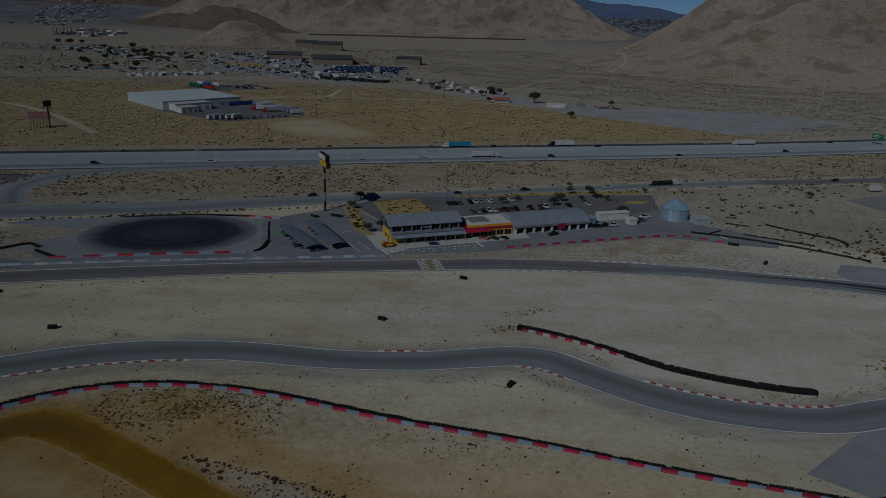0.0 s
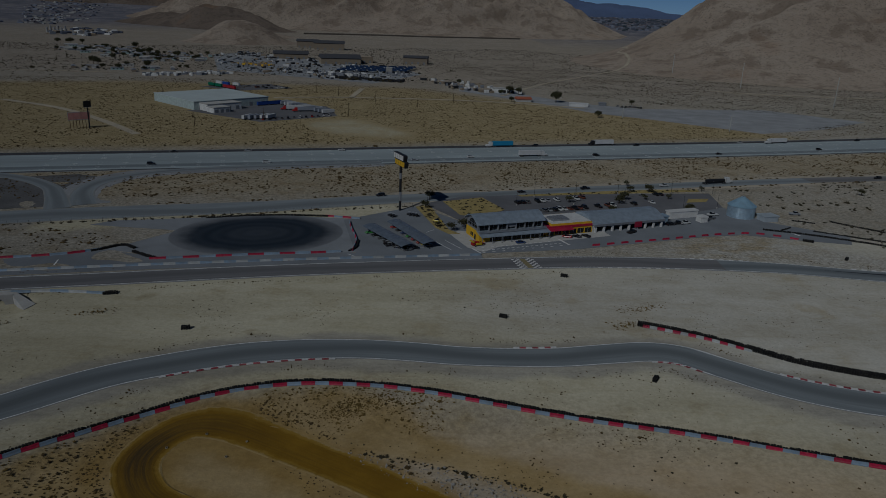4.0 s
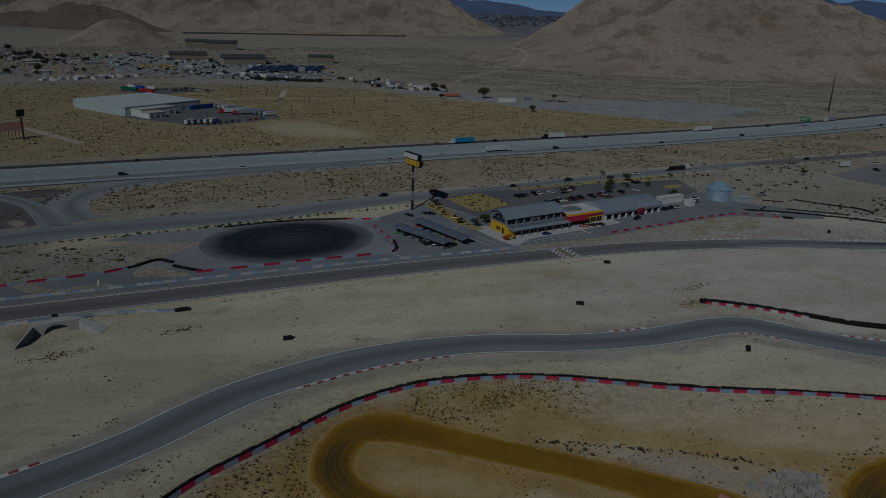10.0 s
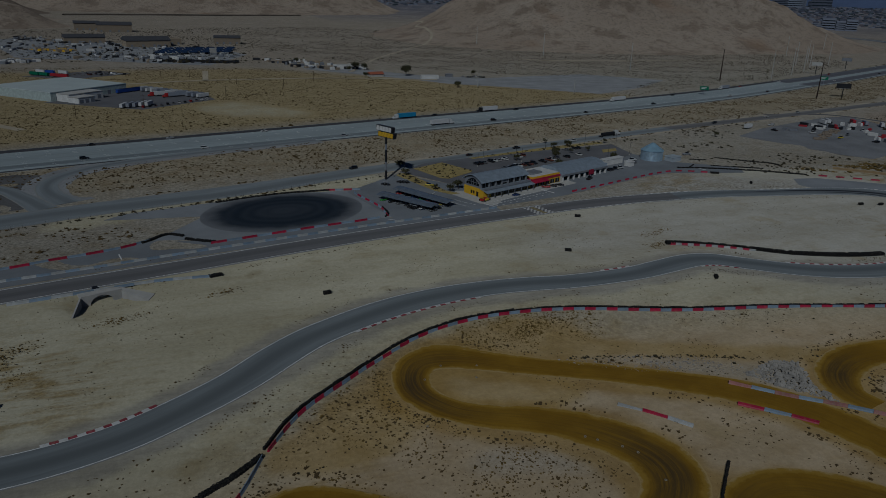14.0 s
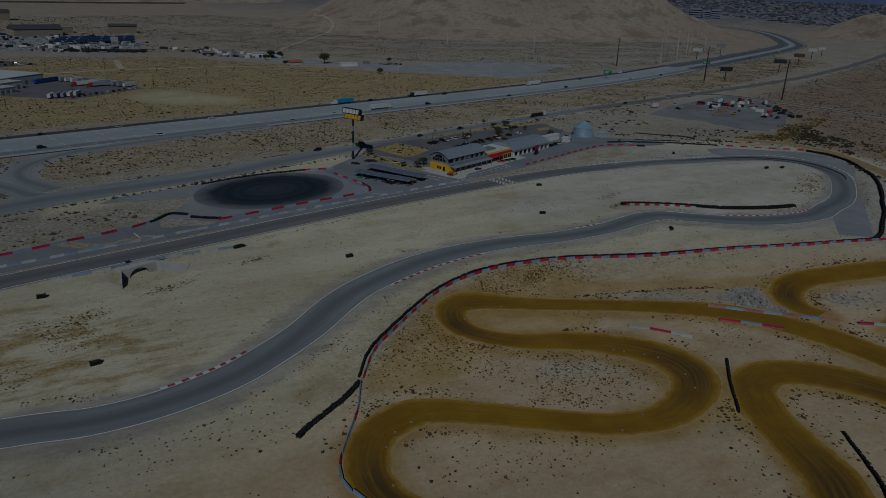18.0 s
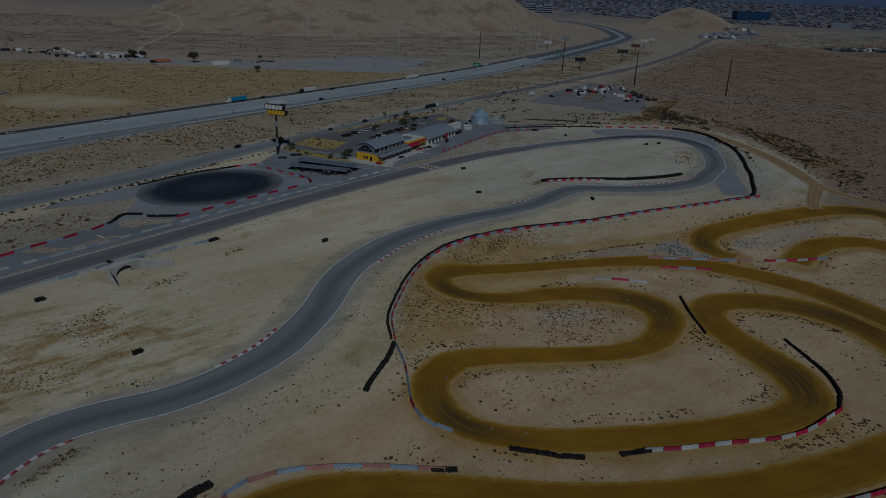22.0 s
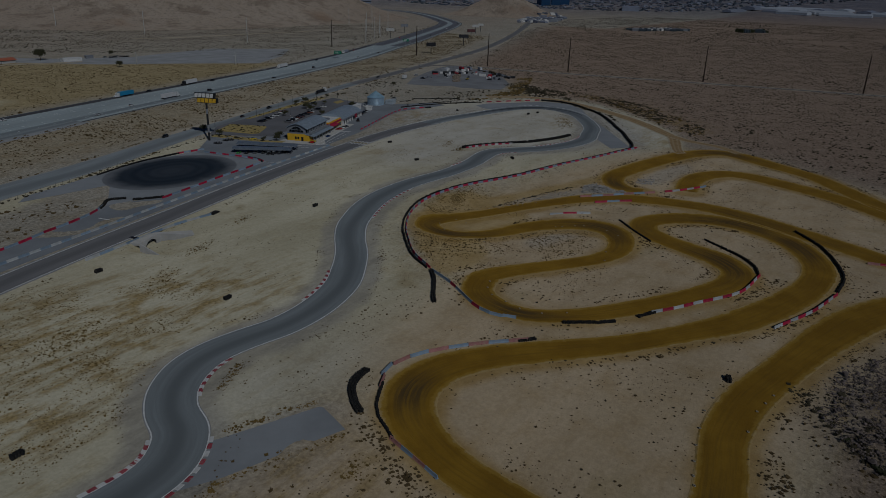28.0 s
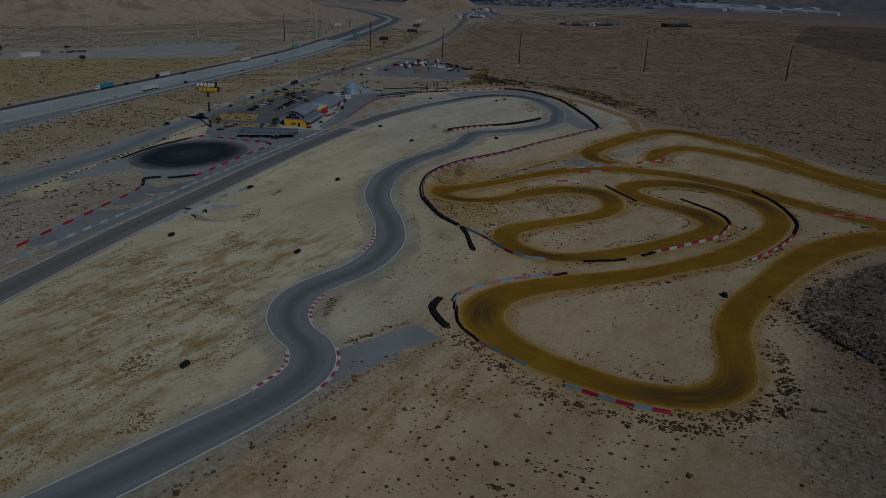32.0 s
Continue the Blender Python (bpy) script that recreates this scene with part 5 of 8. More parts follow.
def edge_line(points, side, name, lift, width=0.31, inset=0.17, mat=None):
    p = even(points, 2.0)
    t, nrm = normals(p)
    o = side * (p[:, 2] / 2 - inset)
    q = np.stack((p[:, 0] + nrm[:, 0] * o, p[:, 1] + nrm[:, 1] * o, np.full(len(p), width)), 1)
    return tagged(ribbon(name, q, lift, mat or M_LINE, across=1, step=2.0, skirt=0.02), "thin worn white edge line painted on asphalt", "road marking", kind="structure")


for pts, lift in ((TRACK, 0.10), (LOOP, 0.104), (STRAIGHT, 0.096)):
    for side in (-1, 1):
        edge_line(pts, side, "edge_line", lift + 0.008)

M_KERB_RED = surface("kerb_red", (0.35, 0.070, 0.088), 0.7, var=0.25, dust=0.45, per_object=0.2)
KERB = {}
for key, mat in (("r", M_KERB_RED), ("w", M_WHITE)):
    bm = prism([(-0.48, 0.0), (-0.48, 0.02), (0.26, 0.12), (0.48, 0.10), (0.48, 0.0)], -0.9, 0.9)
    KERB[key] = bpy.data.meshes.new("kerb_" + key)
    bm.to_mesh(KERB[key])
    bm.free()
    KERB[key].materials.append(mat)


def kerb(points, a, b, side, only=""):
    p = stretch(points, a, b)
    t, nrm = normals(p)
    k = thing("kerb", "red and white painted kerb along the track edge", "kerb", pose(p[0, 0], p[0, 1], 0), "kerbs of the race track", "structure")
    for n, i in enumerate(range(2, len(p) - 2, 4)):
        o = side * (p[i, 2] / 2 + 0.35)
        x, y = p[i, 0] + nrm[i, 0] * o, p[i, 1] + nrm[i, 1] * o
        tone = only or ("r" if n % 2 else "w")
        if only and n % 2:
            continue
        turn = math.degrees(math.atan2(t[i, 1], t[i, 0])) + (0 if side > 0 else 180)
        mesh_part("kerb_block", KERB[tone], k, pose(x - p[0, 0], y - p[0, 1], float(height(x, y)) + 0.10, 0, 0, turn))


kerb(TRACK, (-115, 165), (-69, 178), -1)
kerb(TRACK, (-18, 188), (-5, 189), 1)
kerb(TRACK, (22, 184), (38, 179), -1)
kerb(LOOP, (57, 176), (106, 165), 1)
kerb(STRAIGHT, (21, 262), (57, 263), 1, "w")
kerb(STRAIGHT, (88, 274), (60, 276), -1, "w")
kerb(LOOP, (152, 265), (127, 269), -1, "w")
kerb(LOOP, (204, 238), (188, 254), -1, "w")
kerb(LOOP, (205, 226), (186, 196), -1, "w")
kerb(TRACK, (-192, 130), (-167, 140), 1)
kerb(TRACK, (-229, 120), (-246, 113), -1)
kerb(TRACK, (-262, 107), (-282, 101), 1)
kerb(TRACK, (-254, 99), (-275, 88), -1)

# asphalt aprons off the track
sheet("pavement", [(-261, 101), (-254.6, 95.9), (-232, 86.6), (-235.8, 76.3), (-262, 85), (-272, 90)], -0.3, 0.048, M_RUNOFF, "grey asphalt escape strip beside the track", "pavement")
sheet("pavement", [(-250, 238), (-206, 249), (-172, 264), (-150, 258), (-80, 272), (-70, 268), (-22, 277), (-22, 268), (-85, 257), (-163, 241), (-250, 221)], -0.3, 0.085, M_PADDOCK, "grey asphalt pit exit lane", "pavement")
sheet("pavement", [(-172, 264), (-160, 262), (-148, 257), (-150, 262), (-160, 272), (-168, 270)], -0.3, 0.092, M_RUNOFF, "grey asphalt apron", "pavement")


def paint(name, quads, z, mat, label):
    """Flat painted marks: centre, length, width and turn of each."""
    vs, fs = [], []
    for x, y, l, w, a in quads:
        m = pose(x, y, z, 0, 0, a)
        n = len(vs)
        for zz in (0.0, -0.04):
            vs += [m @ Vector((sx * l / 2, sy * w / 2, zz)) for sx, sy in ((-1, -1), (1, -1), (1, 1), (-1, 1))]
        fs += [(n, n + 1, n + 2, n + 3)] + [(n + i, n + 4 + i, n + 4 + (i + 1) % 4, n + (i + 1) % 4) for i in range(4)]
    return tagged(new(name, raw(name, vs, fs, mat)), label, "road marking", kind="structure")


T_S = 9.0      # heading of the straight at the start line
start = []
for row in range(10):
    for col in range(8):
        if (row + col) % 2 and not 3 <= col <= 4:
            q = pose(-4.7, 263.8, 0, 0, 0, T_S + 5) @ Vector(((col - 3.5) * 1.15, (row - 4.5) * 1.15, 0))
            start.append((q.x, q.y, 1.1, 1.1, T_S + 5))
paint("start_line", start, 0.112, M_WHITE, "white chequered start line painted on asphalt")
q = pose(-4.7, 263.8, 0, 0, 0, T_S + 5)
paint("start_panel", [((q @ Vector((0, 0, 0))).x, (q @ Vector((0, 0, 0))).y, 2.2, 10.5, T_S + 5)], 0.1115, surface("dull_gold_paint", (0.30, 0.25, 0.13), 0.7, var=0.3, scale=3), "dull gold panel painted across the start line")
dash = []
for k in range(17):
    for v in (-4.2, -7.6, -10.4):
        q = B @ Vector((2.5 + k * 2.3 + (1.1 if v == -7.6 else 0), v - 0.0 * k, 0))
        if v == -10.4 and k % 2:
            continue
        dash.append((q.x, q.y, 1.25, 0.55, 20.6))
q0, q1 = B @ Vector((43, -6.5, 0)), B @ Vector((0.5, -7.5, 0))
dash += [(q0.x, q0.y, 1.1, 8.5, 24), (q1.x, q1.y, 0.9, 7.0, 30)]
paint("pit_box_marks", dash, 0.14, M_WHITE, "white dashed pit box lines painted on asphalt")
paint("bay_lines", [(-38, 283, 0.25, 13, 32), (-33.5, 284.5, 0.25, 13, 32), (-47, 279.5, 6, 0.3, 15), (-75, 267, 4, 0.3, -40), (-183, 248.3, 0.5, 6, 12), (-184, 249, 0.01, 0.01, 0), (130, 317, 1.2, 6, 25),
                    (-44, 302, 4, 0.25, 50), (-43, 303.5, 4, 0.25, 50)], 0.142, M_LINE, "thin white lines painted on the paddock asphalt")
lanes = []
for off in (5.8, 8.9, 15.5, 19.2, -7.5, -11.2, -18.0, -21.6):
    p = even([(x, y, 1) for x, y in HIGHWAY[3:12]], 14.0)
    t, nrm = normals(p)
    lanes += [(p[i, 0] + nrm[i, 0] * off, p[i, 1] + nrm[i, 1] * off, 3.0, 0.13, math.degrees(math.atan2(t[i, 1], t[i, 0]))) for i in range(len(p))]
paint("lane_dashes", lanes, 0.118, M_LINE, "white lane dashes on the highway")
sheet("pavement", [(-35, 300), (-27.5, 281), (-21, 276), (-14, 283.5), (39, 304.5), (37, 311), (-20, 303), (-30, 305)], -0.3, 0.137, M_PALE_CONC, "pale concrete walk round the clubhouse", "pavement")
M_GOLD_BED = surface("golden_gravel", (0.300, 0.235, 0.095), 0.95, var=0.25, scale=0.8, grain=0.04)
sheet("planting_bed", [(-37, 355), (-16, 366), (-6, 343), (-8, 340), (-25, 329), (-29, 331)], -0.3, 0.26, M_GOLD_BED, "planting bed of golden gravel with low shrubs", "planting bed", "")
sheet("planting_bed", [(-51, 343), (-44, 347), (-35, 306), (-30, 300), (-35, 299), (-41, 308)], -0.3, 0.24, M_GOLD_BED, "narrow planting bed of golden gravel", "planting bed", "")
sheet("planting_bed", [(6, 371), (60, 385), (113, 397), (113, 402), (64, 392), (4, 374)], -0.3, 0.22, M_GOLD_BED, "roadside planting strip of golden gravel", "planting bed", "")
sheet("planting_bed", [(96, 370), (108, 373), (112, 380), (100, 378)], -0.3, 0.24, M_GOLD_BED, "small planting bed of golden gravel", "planting bed", "")
M_DARK_GRAVEL = surface("dark_gravel", (0.115, 0.112, 0.110), 0.95, var=0.3, scale=0.12)
sheet("gore", [(-520, 270), (-330, 350), (-240, 388), (-216, 380), (-226, 362), (-214, 326), (-310, 290), (-420, 255)], -0.3, 0.05, M_DARK_GRAVEL, "dark gravel gore between the highway ramps", "gravel")
M_YARD = surface("grey_yard", (0.185, 0.188, 0.194), 0.95, var=0.25, scale=0.12, grain=0.04)
sheet("parking_lot", [(231, 400), (274, 423), (325, 441), (374, 457), (405, 460), (401, 438), (393, 404), (343, 354), (304, 326), (265, 314), (255, 329), (246, 349), (243, 372)], -0.3, 0.07, M_YARD, "grey gravel truck yard", "yard")
sheet("parking_lot", [(90, 770), (119, 726), (178, 686), (252, 626), (330, 668), (405, 729), (330, 800), (185, 771), (120, 800), (40, 900), (-10, 930), (-10, 880)], -0.3, 0.07, M_GRAVEL, "wide bare grey gravel lot", "yard")
sheet("parking_lot", [(-262, 640), (-186, 592), (-128, 640), (-146, 700), (-205, 712)], -0.3, 0.07, M_LOT, "dark asphalt truck yard beside the warehouse", "yard")
sheet("parking_lot", [(-310, 830), (-260, 800), (-205, 845), (-240, 880)], -0.3, 0.07, M_LOT, "dark asphalt yard with trailers", "yard")

# ---- culvert under the track ----
culvert = thing("culvert", "concrete culvert headwall with arched opening and wing walls", "culvert", pose(-186.5, 213.3, 0.0, 0, 0, 19))
bm = bmesh.new()
n = 14
outer = [(-6.0, -2.6), (-6.0, 0.9), (6.0, 0.9), (6.0, -2.6)]
hole = [(3.5 * math.cos(math.pi * i / n), -2.6 + 2.8 * math.sin(math.pi * i / n)) for i in range(n + 1)]
for y in (0.0, 0.5):
    ring = [bm.verts.new((x, y, z)) for x, z in outer + hole]
    bm.faces.new(ring)
half = len(bm.verts) // 2
vl = list(bm.verts)
for i in range(half):
    j = (i + 1) % half
    bm.faces.new((vl[i], vl[j], vl[half + j], vl[half + i]))
bmesh.ops.triangulate(bm, faces=bm.faces[:])
bmesh.ops.recalc_face_normals(bm, faces=bm.faces[:])
part("headwall", bm, M_PALE_CONC, culvert)
for s in (-1, 1):
    bm = bmesh.new()
    vs = [bm.verts.new(v) for v in ((s * 6.0, 0.2, -2.6), (s * 6.0, 0.2, 0.55), (s * 11.0, -11.0, -0.5), (s * 11.0, -11.0, -2.6))]
    vs2 = [bm.verts.new((v.co.x + s * 0.45, v.co.y + 0.2, v.co.z)) for v in vs]
    bm.faces.new(vs)
    bm.faces.new(vs2[::-1])
    for i in range(4):
        bm.faces.new((vs[i], vs2[i], vs2[(i + 1) % 4], vs[(i + 1) % 4]))
    bmesh.ops.recalc_face_normals(bm, faces=bm.faces[:])
    part("wing_wall", bm, M_PALE_CONC, culvert)
bm = bmesh.new()
rings = []
for y in (0.5, 9.0):
    rings.append([bm.verts.new((3.5 * math.cos(math.pi * i / n), y, -2.6 + 2.8 * math.sin(math.pi * i / n))) for i in range(n + 1)])
for i in range(n):
    bm.faces.new((rings[0][i], rings[0][i + 1], rings[1][i + 1], rings[1][i]))
bm.faces.new(rings[1])
part("barrel", bm, M_BLACK, culvert, "dark culvert barrel")
for s in (1,):
    bm = bmesh.new()
    top = [(s * 6.0, 0.4, 0.5), (s * 6.4, 3.4, 0.5), (s * 14.0, -8.2, 0.12), (s * 11.2, -11.0, -0.4)]
    vs, vs2 = [bm.verts.new(v) for v in top], [bm.verts.new((x, y, z - 0.6)) for x, y, z in top]
    bm.faces.new(vs)
    bm.faces.new(vs2[::-1])
    for i in range(4):
        bm.faces.new((vs[i], vs2[i], vs2[(i + 1) % 4], vs[(i + 1) % 4]))
    bmesh.ops.recalc_face_normals(bm, faces=bm.faces[:])
    part("slope_slab", bm, M_PALE_CONC, culvert, "sloping pale concrete slab beside the wing wall")
part("deck", box(-6.2, 0.5, -0.5, 6.2, 4.6, 0.42, 0.05), M_PALE_CONC, culvert, "pale concrete slab over the barrel")


# ---- vehicles ----
PAINT = {}


def car_paint(key):
    tones = {"white": (0.62, 0.62, 0.60), "black": (0.014, 0.014, 0.016), "grey": (0.13, 0.135, 0.14), "silver": (0.36, 0.37, 0.38), "red": (0.42, 0.02, 0.018), "blue": (0.02, 0.05, 0.16),
             "yellow": (0.62, 0.46, 0.02), "green": (0.06, 0.32, 0.05), "brown": (0.16, 0.05, 0.03), "sky": (0.05, 0.25, 0.48)}
    if key not in PAINT:
        PAINT[key] = surface("paint_" + key, tones[key], 0.3, var=0.06, dust=0.12)
    return PAINT[key]


def loft(sections):
    """Closed body through cross-sections: x, half width, low, high, crown half width."""
    bm = bmesh.new()
    rows = []
    for x, w, z0, z1, c in sections:
        rows.append([bm.verts.new(v) for v in ((x, -w * 0.94, z0), (x, -w, z0 + (z1 - z0) * 0.45), (x, -c, z1), (x, c, z1), (x, w, z0 + (z1 - z0) * 0.45), (x, w * 0.94, z0))])
    for a, b in zip(rows, rows[1:]):
        for i in range(6):
            bm.faces.new((a[i], a[(i + 1) % 6], b[(i + 1) % 6], b[i]))
    bm.faces.new(rows[0][::-1])
    bm.faces.new(rows[-1])
    bmesh.ops.recalc_face_normals(bm, faces=bm.faces[:])
    return bm


def to_mesh(bm, name, mats):
    me = bpy.data.meshes.new(name)
    bm.to_mesh(me)
    bm.free()
    for m in mats:
        me.materials.append(m)
    return me


TYRE = to_mesh(add_tube(bmesh.new(), (0, -0.12, 0), (0, 0.12, 0), 0.34, n=14), "tyre", [M_RUBBER])
RIM = to_mesh(add_tube(bmesh.new(), (0, -0.13, 0), (0, 0.13, 0), 0.2, n=10), "rim", [M_STEEL])
BIG_TYRE = to_mesh(add_tube(bmesh.new(), (0, -0.16, 0), (0, 0.16, 0), 0.5, n=14), "tyre", [M_RUBBER])
BIG_RIM = to_mesh(add_tube(bmesh.new(), (0, -0.17, 0), (0, 0.17, 0), 0.27, n=10), "rim", [M_STEEL])
M_LAMP = surface("lamp_lens", (0.5, 0.5, 0.48), 0.2, var=0.05)
M_TAIL = surface("tail_lens", (0.28, 0.01, 0.01), 0.3, var=0.05)


def wheels(ob, spots, big=False):
    for x, y in spots:
        r = 0.5 if big else 0.34
        w = mesh_part("wheel", BIG_TYRE if big else TYRE, ob, pose(x, y, r))
        mesh_part("rim", BIG_RIM if big else RIM, w)


SHAPES = {
    "sedan": (4.7, [(-2.35, 0.80, 0.35, 0.80, 0.70), (-2.1, 0.90, 0.28, 0.98, 0.78), (-1.2, 0.93, 0.25, 1.0, 0.80), (0.9, 0.93, 0.25, 0.96, 0.80), (2.0, 0.90, 0.27, 0.82, 0.74), (2.35, 0.76, 0.35, 0.66, 0.62)],
              [(-1.75, 0.78, 0.96, 1.02, 0.70), (-1.0, 0.78, 0.96, 1.42, 0.60), (0.1, 0.78, 0.96, 1.45, 0.60), (1.05, 0.80, 0.94, 1.0, 0.72)]),
    "suv": (4.9, [(-2.45, 0.88, 0.42, 0.95, 0.84), (-2.3, 0.96, 0.36, 1.12, 0.88), (-1.0, 0.98, 0.34, 1.14, 0.90), (1.0, 0.98, 0.34, 1.12, 0.90), (2.2, 0.95, 0.36, 1.02, 0.84), (2.45, 0.85, 0.44, 0.85, 0.75)],
            [(-2.3, 0.86, 1.1, 1.3, 0.80), (-2.0, 0.86, 1.1, 1.76, 0.72), (0.2, 0.86, 1.1, 1.8, 0.72), (1.15, 0.88, 1.08, 1.16, 0.80)]),
    "pickup": (5.7, [(-2.85, 0.95, 0.5, 1.05, 0.93), (-0.75, 0.98, 0.45, 1.08, 0.95), (-0.6, 0.98, 0.42, 1.15, 0.92), (1.4, 0.98, 0.42, 1.14, 0.90), (2.6, 0.95, 0.45, 1.06, 0.86), (2.85, 0.85, 0.5, 0.9, 0.78)],
               [(-0.7, 0.86, 1.12, 1.7, 0.74), (-0.4, 0.86, 1.12, 1.88, 0.72), (0.8, 0.86, 1.12, 1.88, 0.72), (1.6, 0.88, 1.1, 1.18, 0.80)]),
    "sports": (4.5, [(-2.25, 0.86, 0.32, 0.86, 0.74), (-1.9, 0.96, 0.24, 0.98, 0.80), (-0.9, 0.97, 0.2, 0.92, 0.80), (0.8, 0.95, 0.2, 0.74, 0.80), (1.9, 0.92, 0.2, 0.62, 0.74), (2.25, 0.72, 0.24, 0.44, 0.6)],
               [(-1.6, 0.70, 0.92, 0.98, 0.60), (-0.7, 0.74, 0.88, 1.2, 0.52), (0.0, 0.76, 0.84, 1.18, 0.54), (0.9, 0.78, 0.72, 0.8, 0.66)])}
CARS = {}


def car(kind, tone, x, y, turn, label, z=0.14, group="parked cars"):
    if (kind, tone) not in CARS:
        length, body, cabin = SHAPES[kind]
        ob = thing("pickup_truck" if kind == "pickup" else "sports_car" if kind == "sports" else "car", label, "pickup truck" if kind == "pickup" else "car", pose(x, y, z, 0, 0, turn), group)
        part("body", loft(body), car_paint(tone), ob, smooth=False)
        part("cabin", loft(cabin), M_GLASS, ob, "dark glazed cabin")
        c = cabin[1]
        c2 = cabin[2]
        part("roof", box(c[0] + 0.05, -c[4] * 0.95, c[3] - 0.02, c2[0] - 0.05, c[4] * 0.95, c2[3] + 0.03, 0.03), car_paint(tone), ob)
        for s in (-1, 1):
            part("headlight", box(length / 2 - 0.22, s * 0.62 - 0.16, 0.56, length / 2 - 0.02, s * 0.62 + 0.16, 0.70), M_LAMP, ob)
            part("tail_light", box(-length / 2 - 0.01, s * 0.66 - 0.13, 0.70, -length / 2 + 0.12, s * 0.66 + 0.13, 0.84), M_TAIL, ob)
        wheels(ob, [(sx * length * 0.30, sy * 0.84) for sx in (-1, 1) for sy in (-1, 1)])
        CARS[kind, tone] = ob
        return ob
    return tagged(copy_thing(CARS[kind, tone], pose(x, y, z, 0, 0, turn)), label, group=group)


def park(rows, where):
    for kind, tone, x, y, turn in rows:
        word = {"sedan": "sedan", "suv": "tall estate car", "pickup": "pickup truck", "sports": "low sports car"}[kind]
        car(kind, tone, x, y, turn, tone.replace("sky", "pale blue") + " " + word + " " + where)


r7 = random.Random(7)
kinds, tones = ("sedan", "suv", "suv", "pickup", "sedan"), ("black", "black", "white", "grey", "silver", "white", "black", "brown")
LOT_ROT = 20.6
for gx0, gy0, count, gap_chance in ((2, 356.5, 7, 0.1), (24, 364.5, 5, 0.25), (14, 342.5, 9, 0.12), (44, 354, 4, 0.2), (62, 361, 7, 0.35), (46, 332.5, 3, 0.4), (72, 380, 6, 0.5)):
    for k in range(count):
        if r7.random() < gap_chance:
            continue
        d = Vector((math.cos(radians(LOT_ROT)), math.sin(radians(LOT_ROT)))) * 3.0 * k
        park([(r7.choice(kinds), r7.choice(tones), gx0 + d.x, gy0 + d.y, LOT_ROT + r7.choice((90, -90)) + r7.uniform(-3, 3))], "parked in a row on dark asphalt")
park([("suv", "brown", 39, 372, 110), ("suv", "black", 73, 325, 20), ("pickup", "black", 77, 327, 15), ("pickup", "white", 81, 328, 20), ("sports", "red", 18, 300, 160),
      ("sports", "black", 27, 302, 130), ("sports", "blue", -4, 289.5, 18), ("sports", "yellow", -45, 282.5, 8), ("sports", "black", 22.5, 301, 140), ("pickup", "black", 50, 310, 40),
      ("pickup", "grey", 97, 338, 200), ("pickup", "white", 101, 345, 190), ("sedan", "black", 128, 345, 20), ("pickup", "silver", 147, 352, 0)], "standing on the paddock asphalt")
for k in range(7):
    f = k / 6
    park([("sports", ("green", "black", "grey", "black", "black", "blue", "grey")[k], -70 + 17 * f, 297 - 22 * f, 205 + r7.uniform(-6, 6))], "parked under the long canopy")
    park([("sports", ("red", "black", "blue", "green", "red", "red", "grey")[k], -59.5 + 15 * f, 306 - 25 * f, 205 + r7.uniform(-6, 6))], "parked under the long canopy")
park([("suv", "black", -70, 362, 200), ("sedan", "black", 7, 380, 25), ("pickup", "black", 45, 393, 200), ("pickup", "white", 95, 407, 18), ("sedan", "white", 320, 467, 14), ("suv", "black", 250, 450, 195), ("suv", "silver", 370, 482, 14)],
     "driving on the frontage road")


def on_highway(s, off):
    p = even([(x, y, 1) for x, y in HIGHWAY], 1.0)
    t, nrm = normals(p)
    i = int(np.argmin(np.abs(p[:, 0] - s)))
    turn = math.degrees(math.atan2(t[i, 1], t[i, 0]))
    return p[i, 0] + nrm[i, 0] * off, p[i, 1] + nrm[i, 1] * off, turn + (180 if off > 0 else 0)


for k, (s, off) in enumerate(((-215, -15), (-205, 22), (-160, 22), (-150, -17), (-100, 18), (-60, -20), (-20, -13), (40, 22), (70, -16), (120, 18), (165, -20), (215, 22), (260, -13), (330, 18), (380, -16), (450, -20), (470, 22), (560, 18), (640, -16),
                              (720, 22), (800, -18), (900, 18), (1000, -14), (1120, 20), (1210, -17), (1290, 20))):
    x, y, a = on_highway(s, off)
    park([(r7.choice(kinds), r7.choice(("white", "black", "silver", "red", "black", "white")), x, y, a)], "driving on the highway")


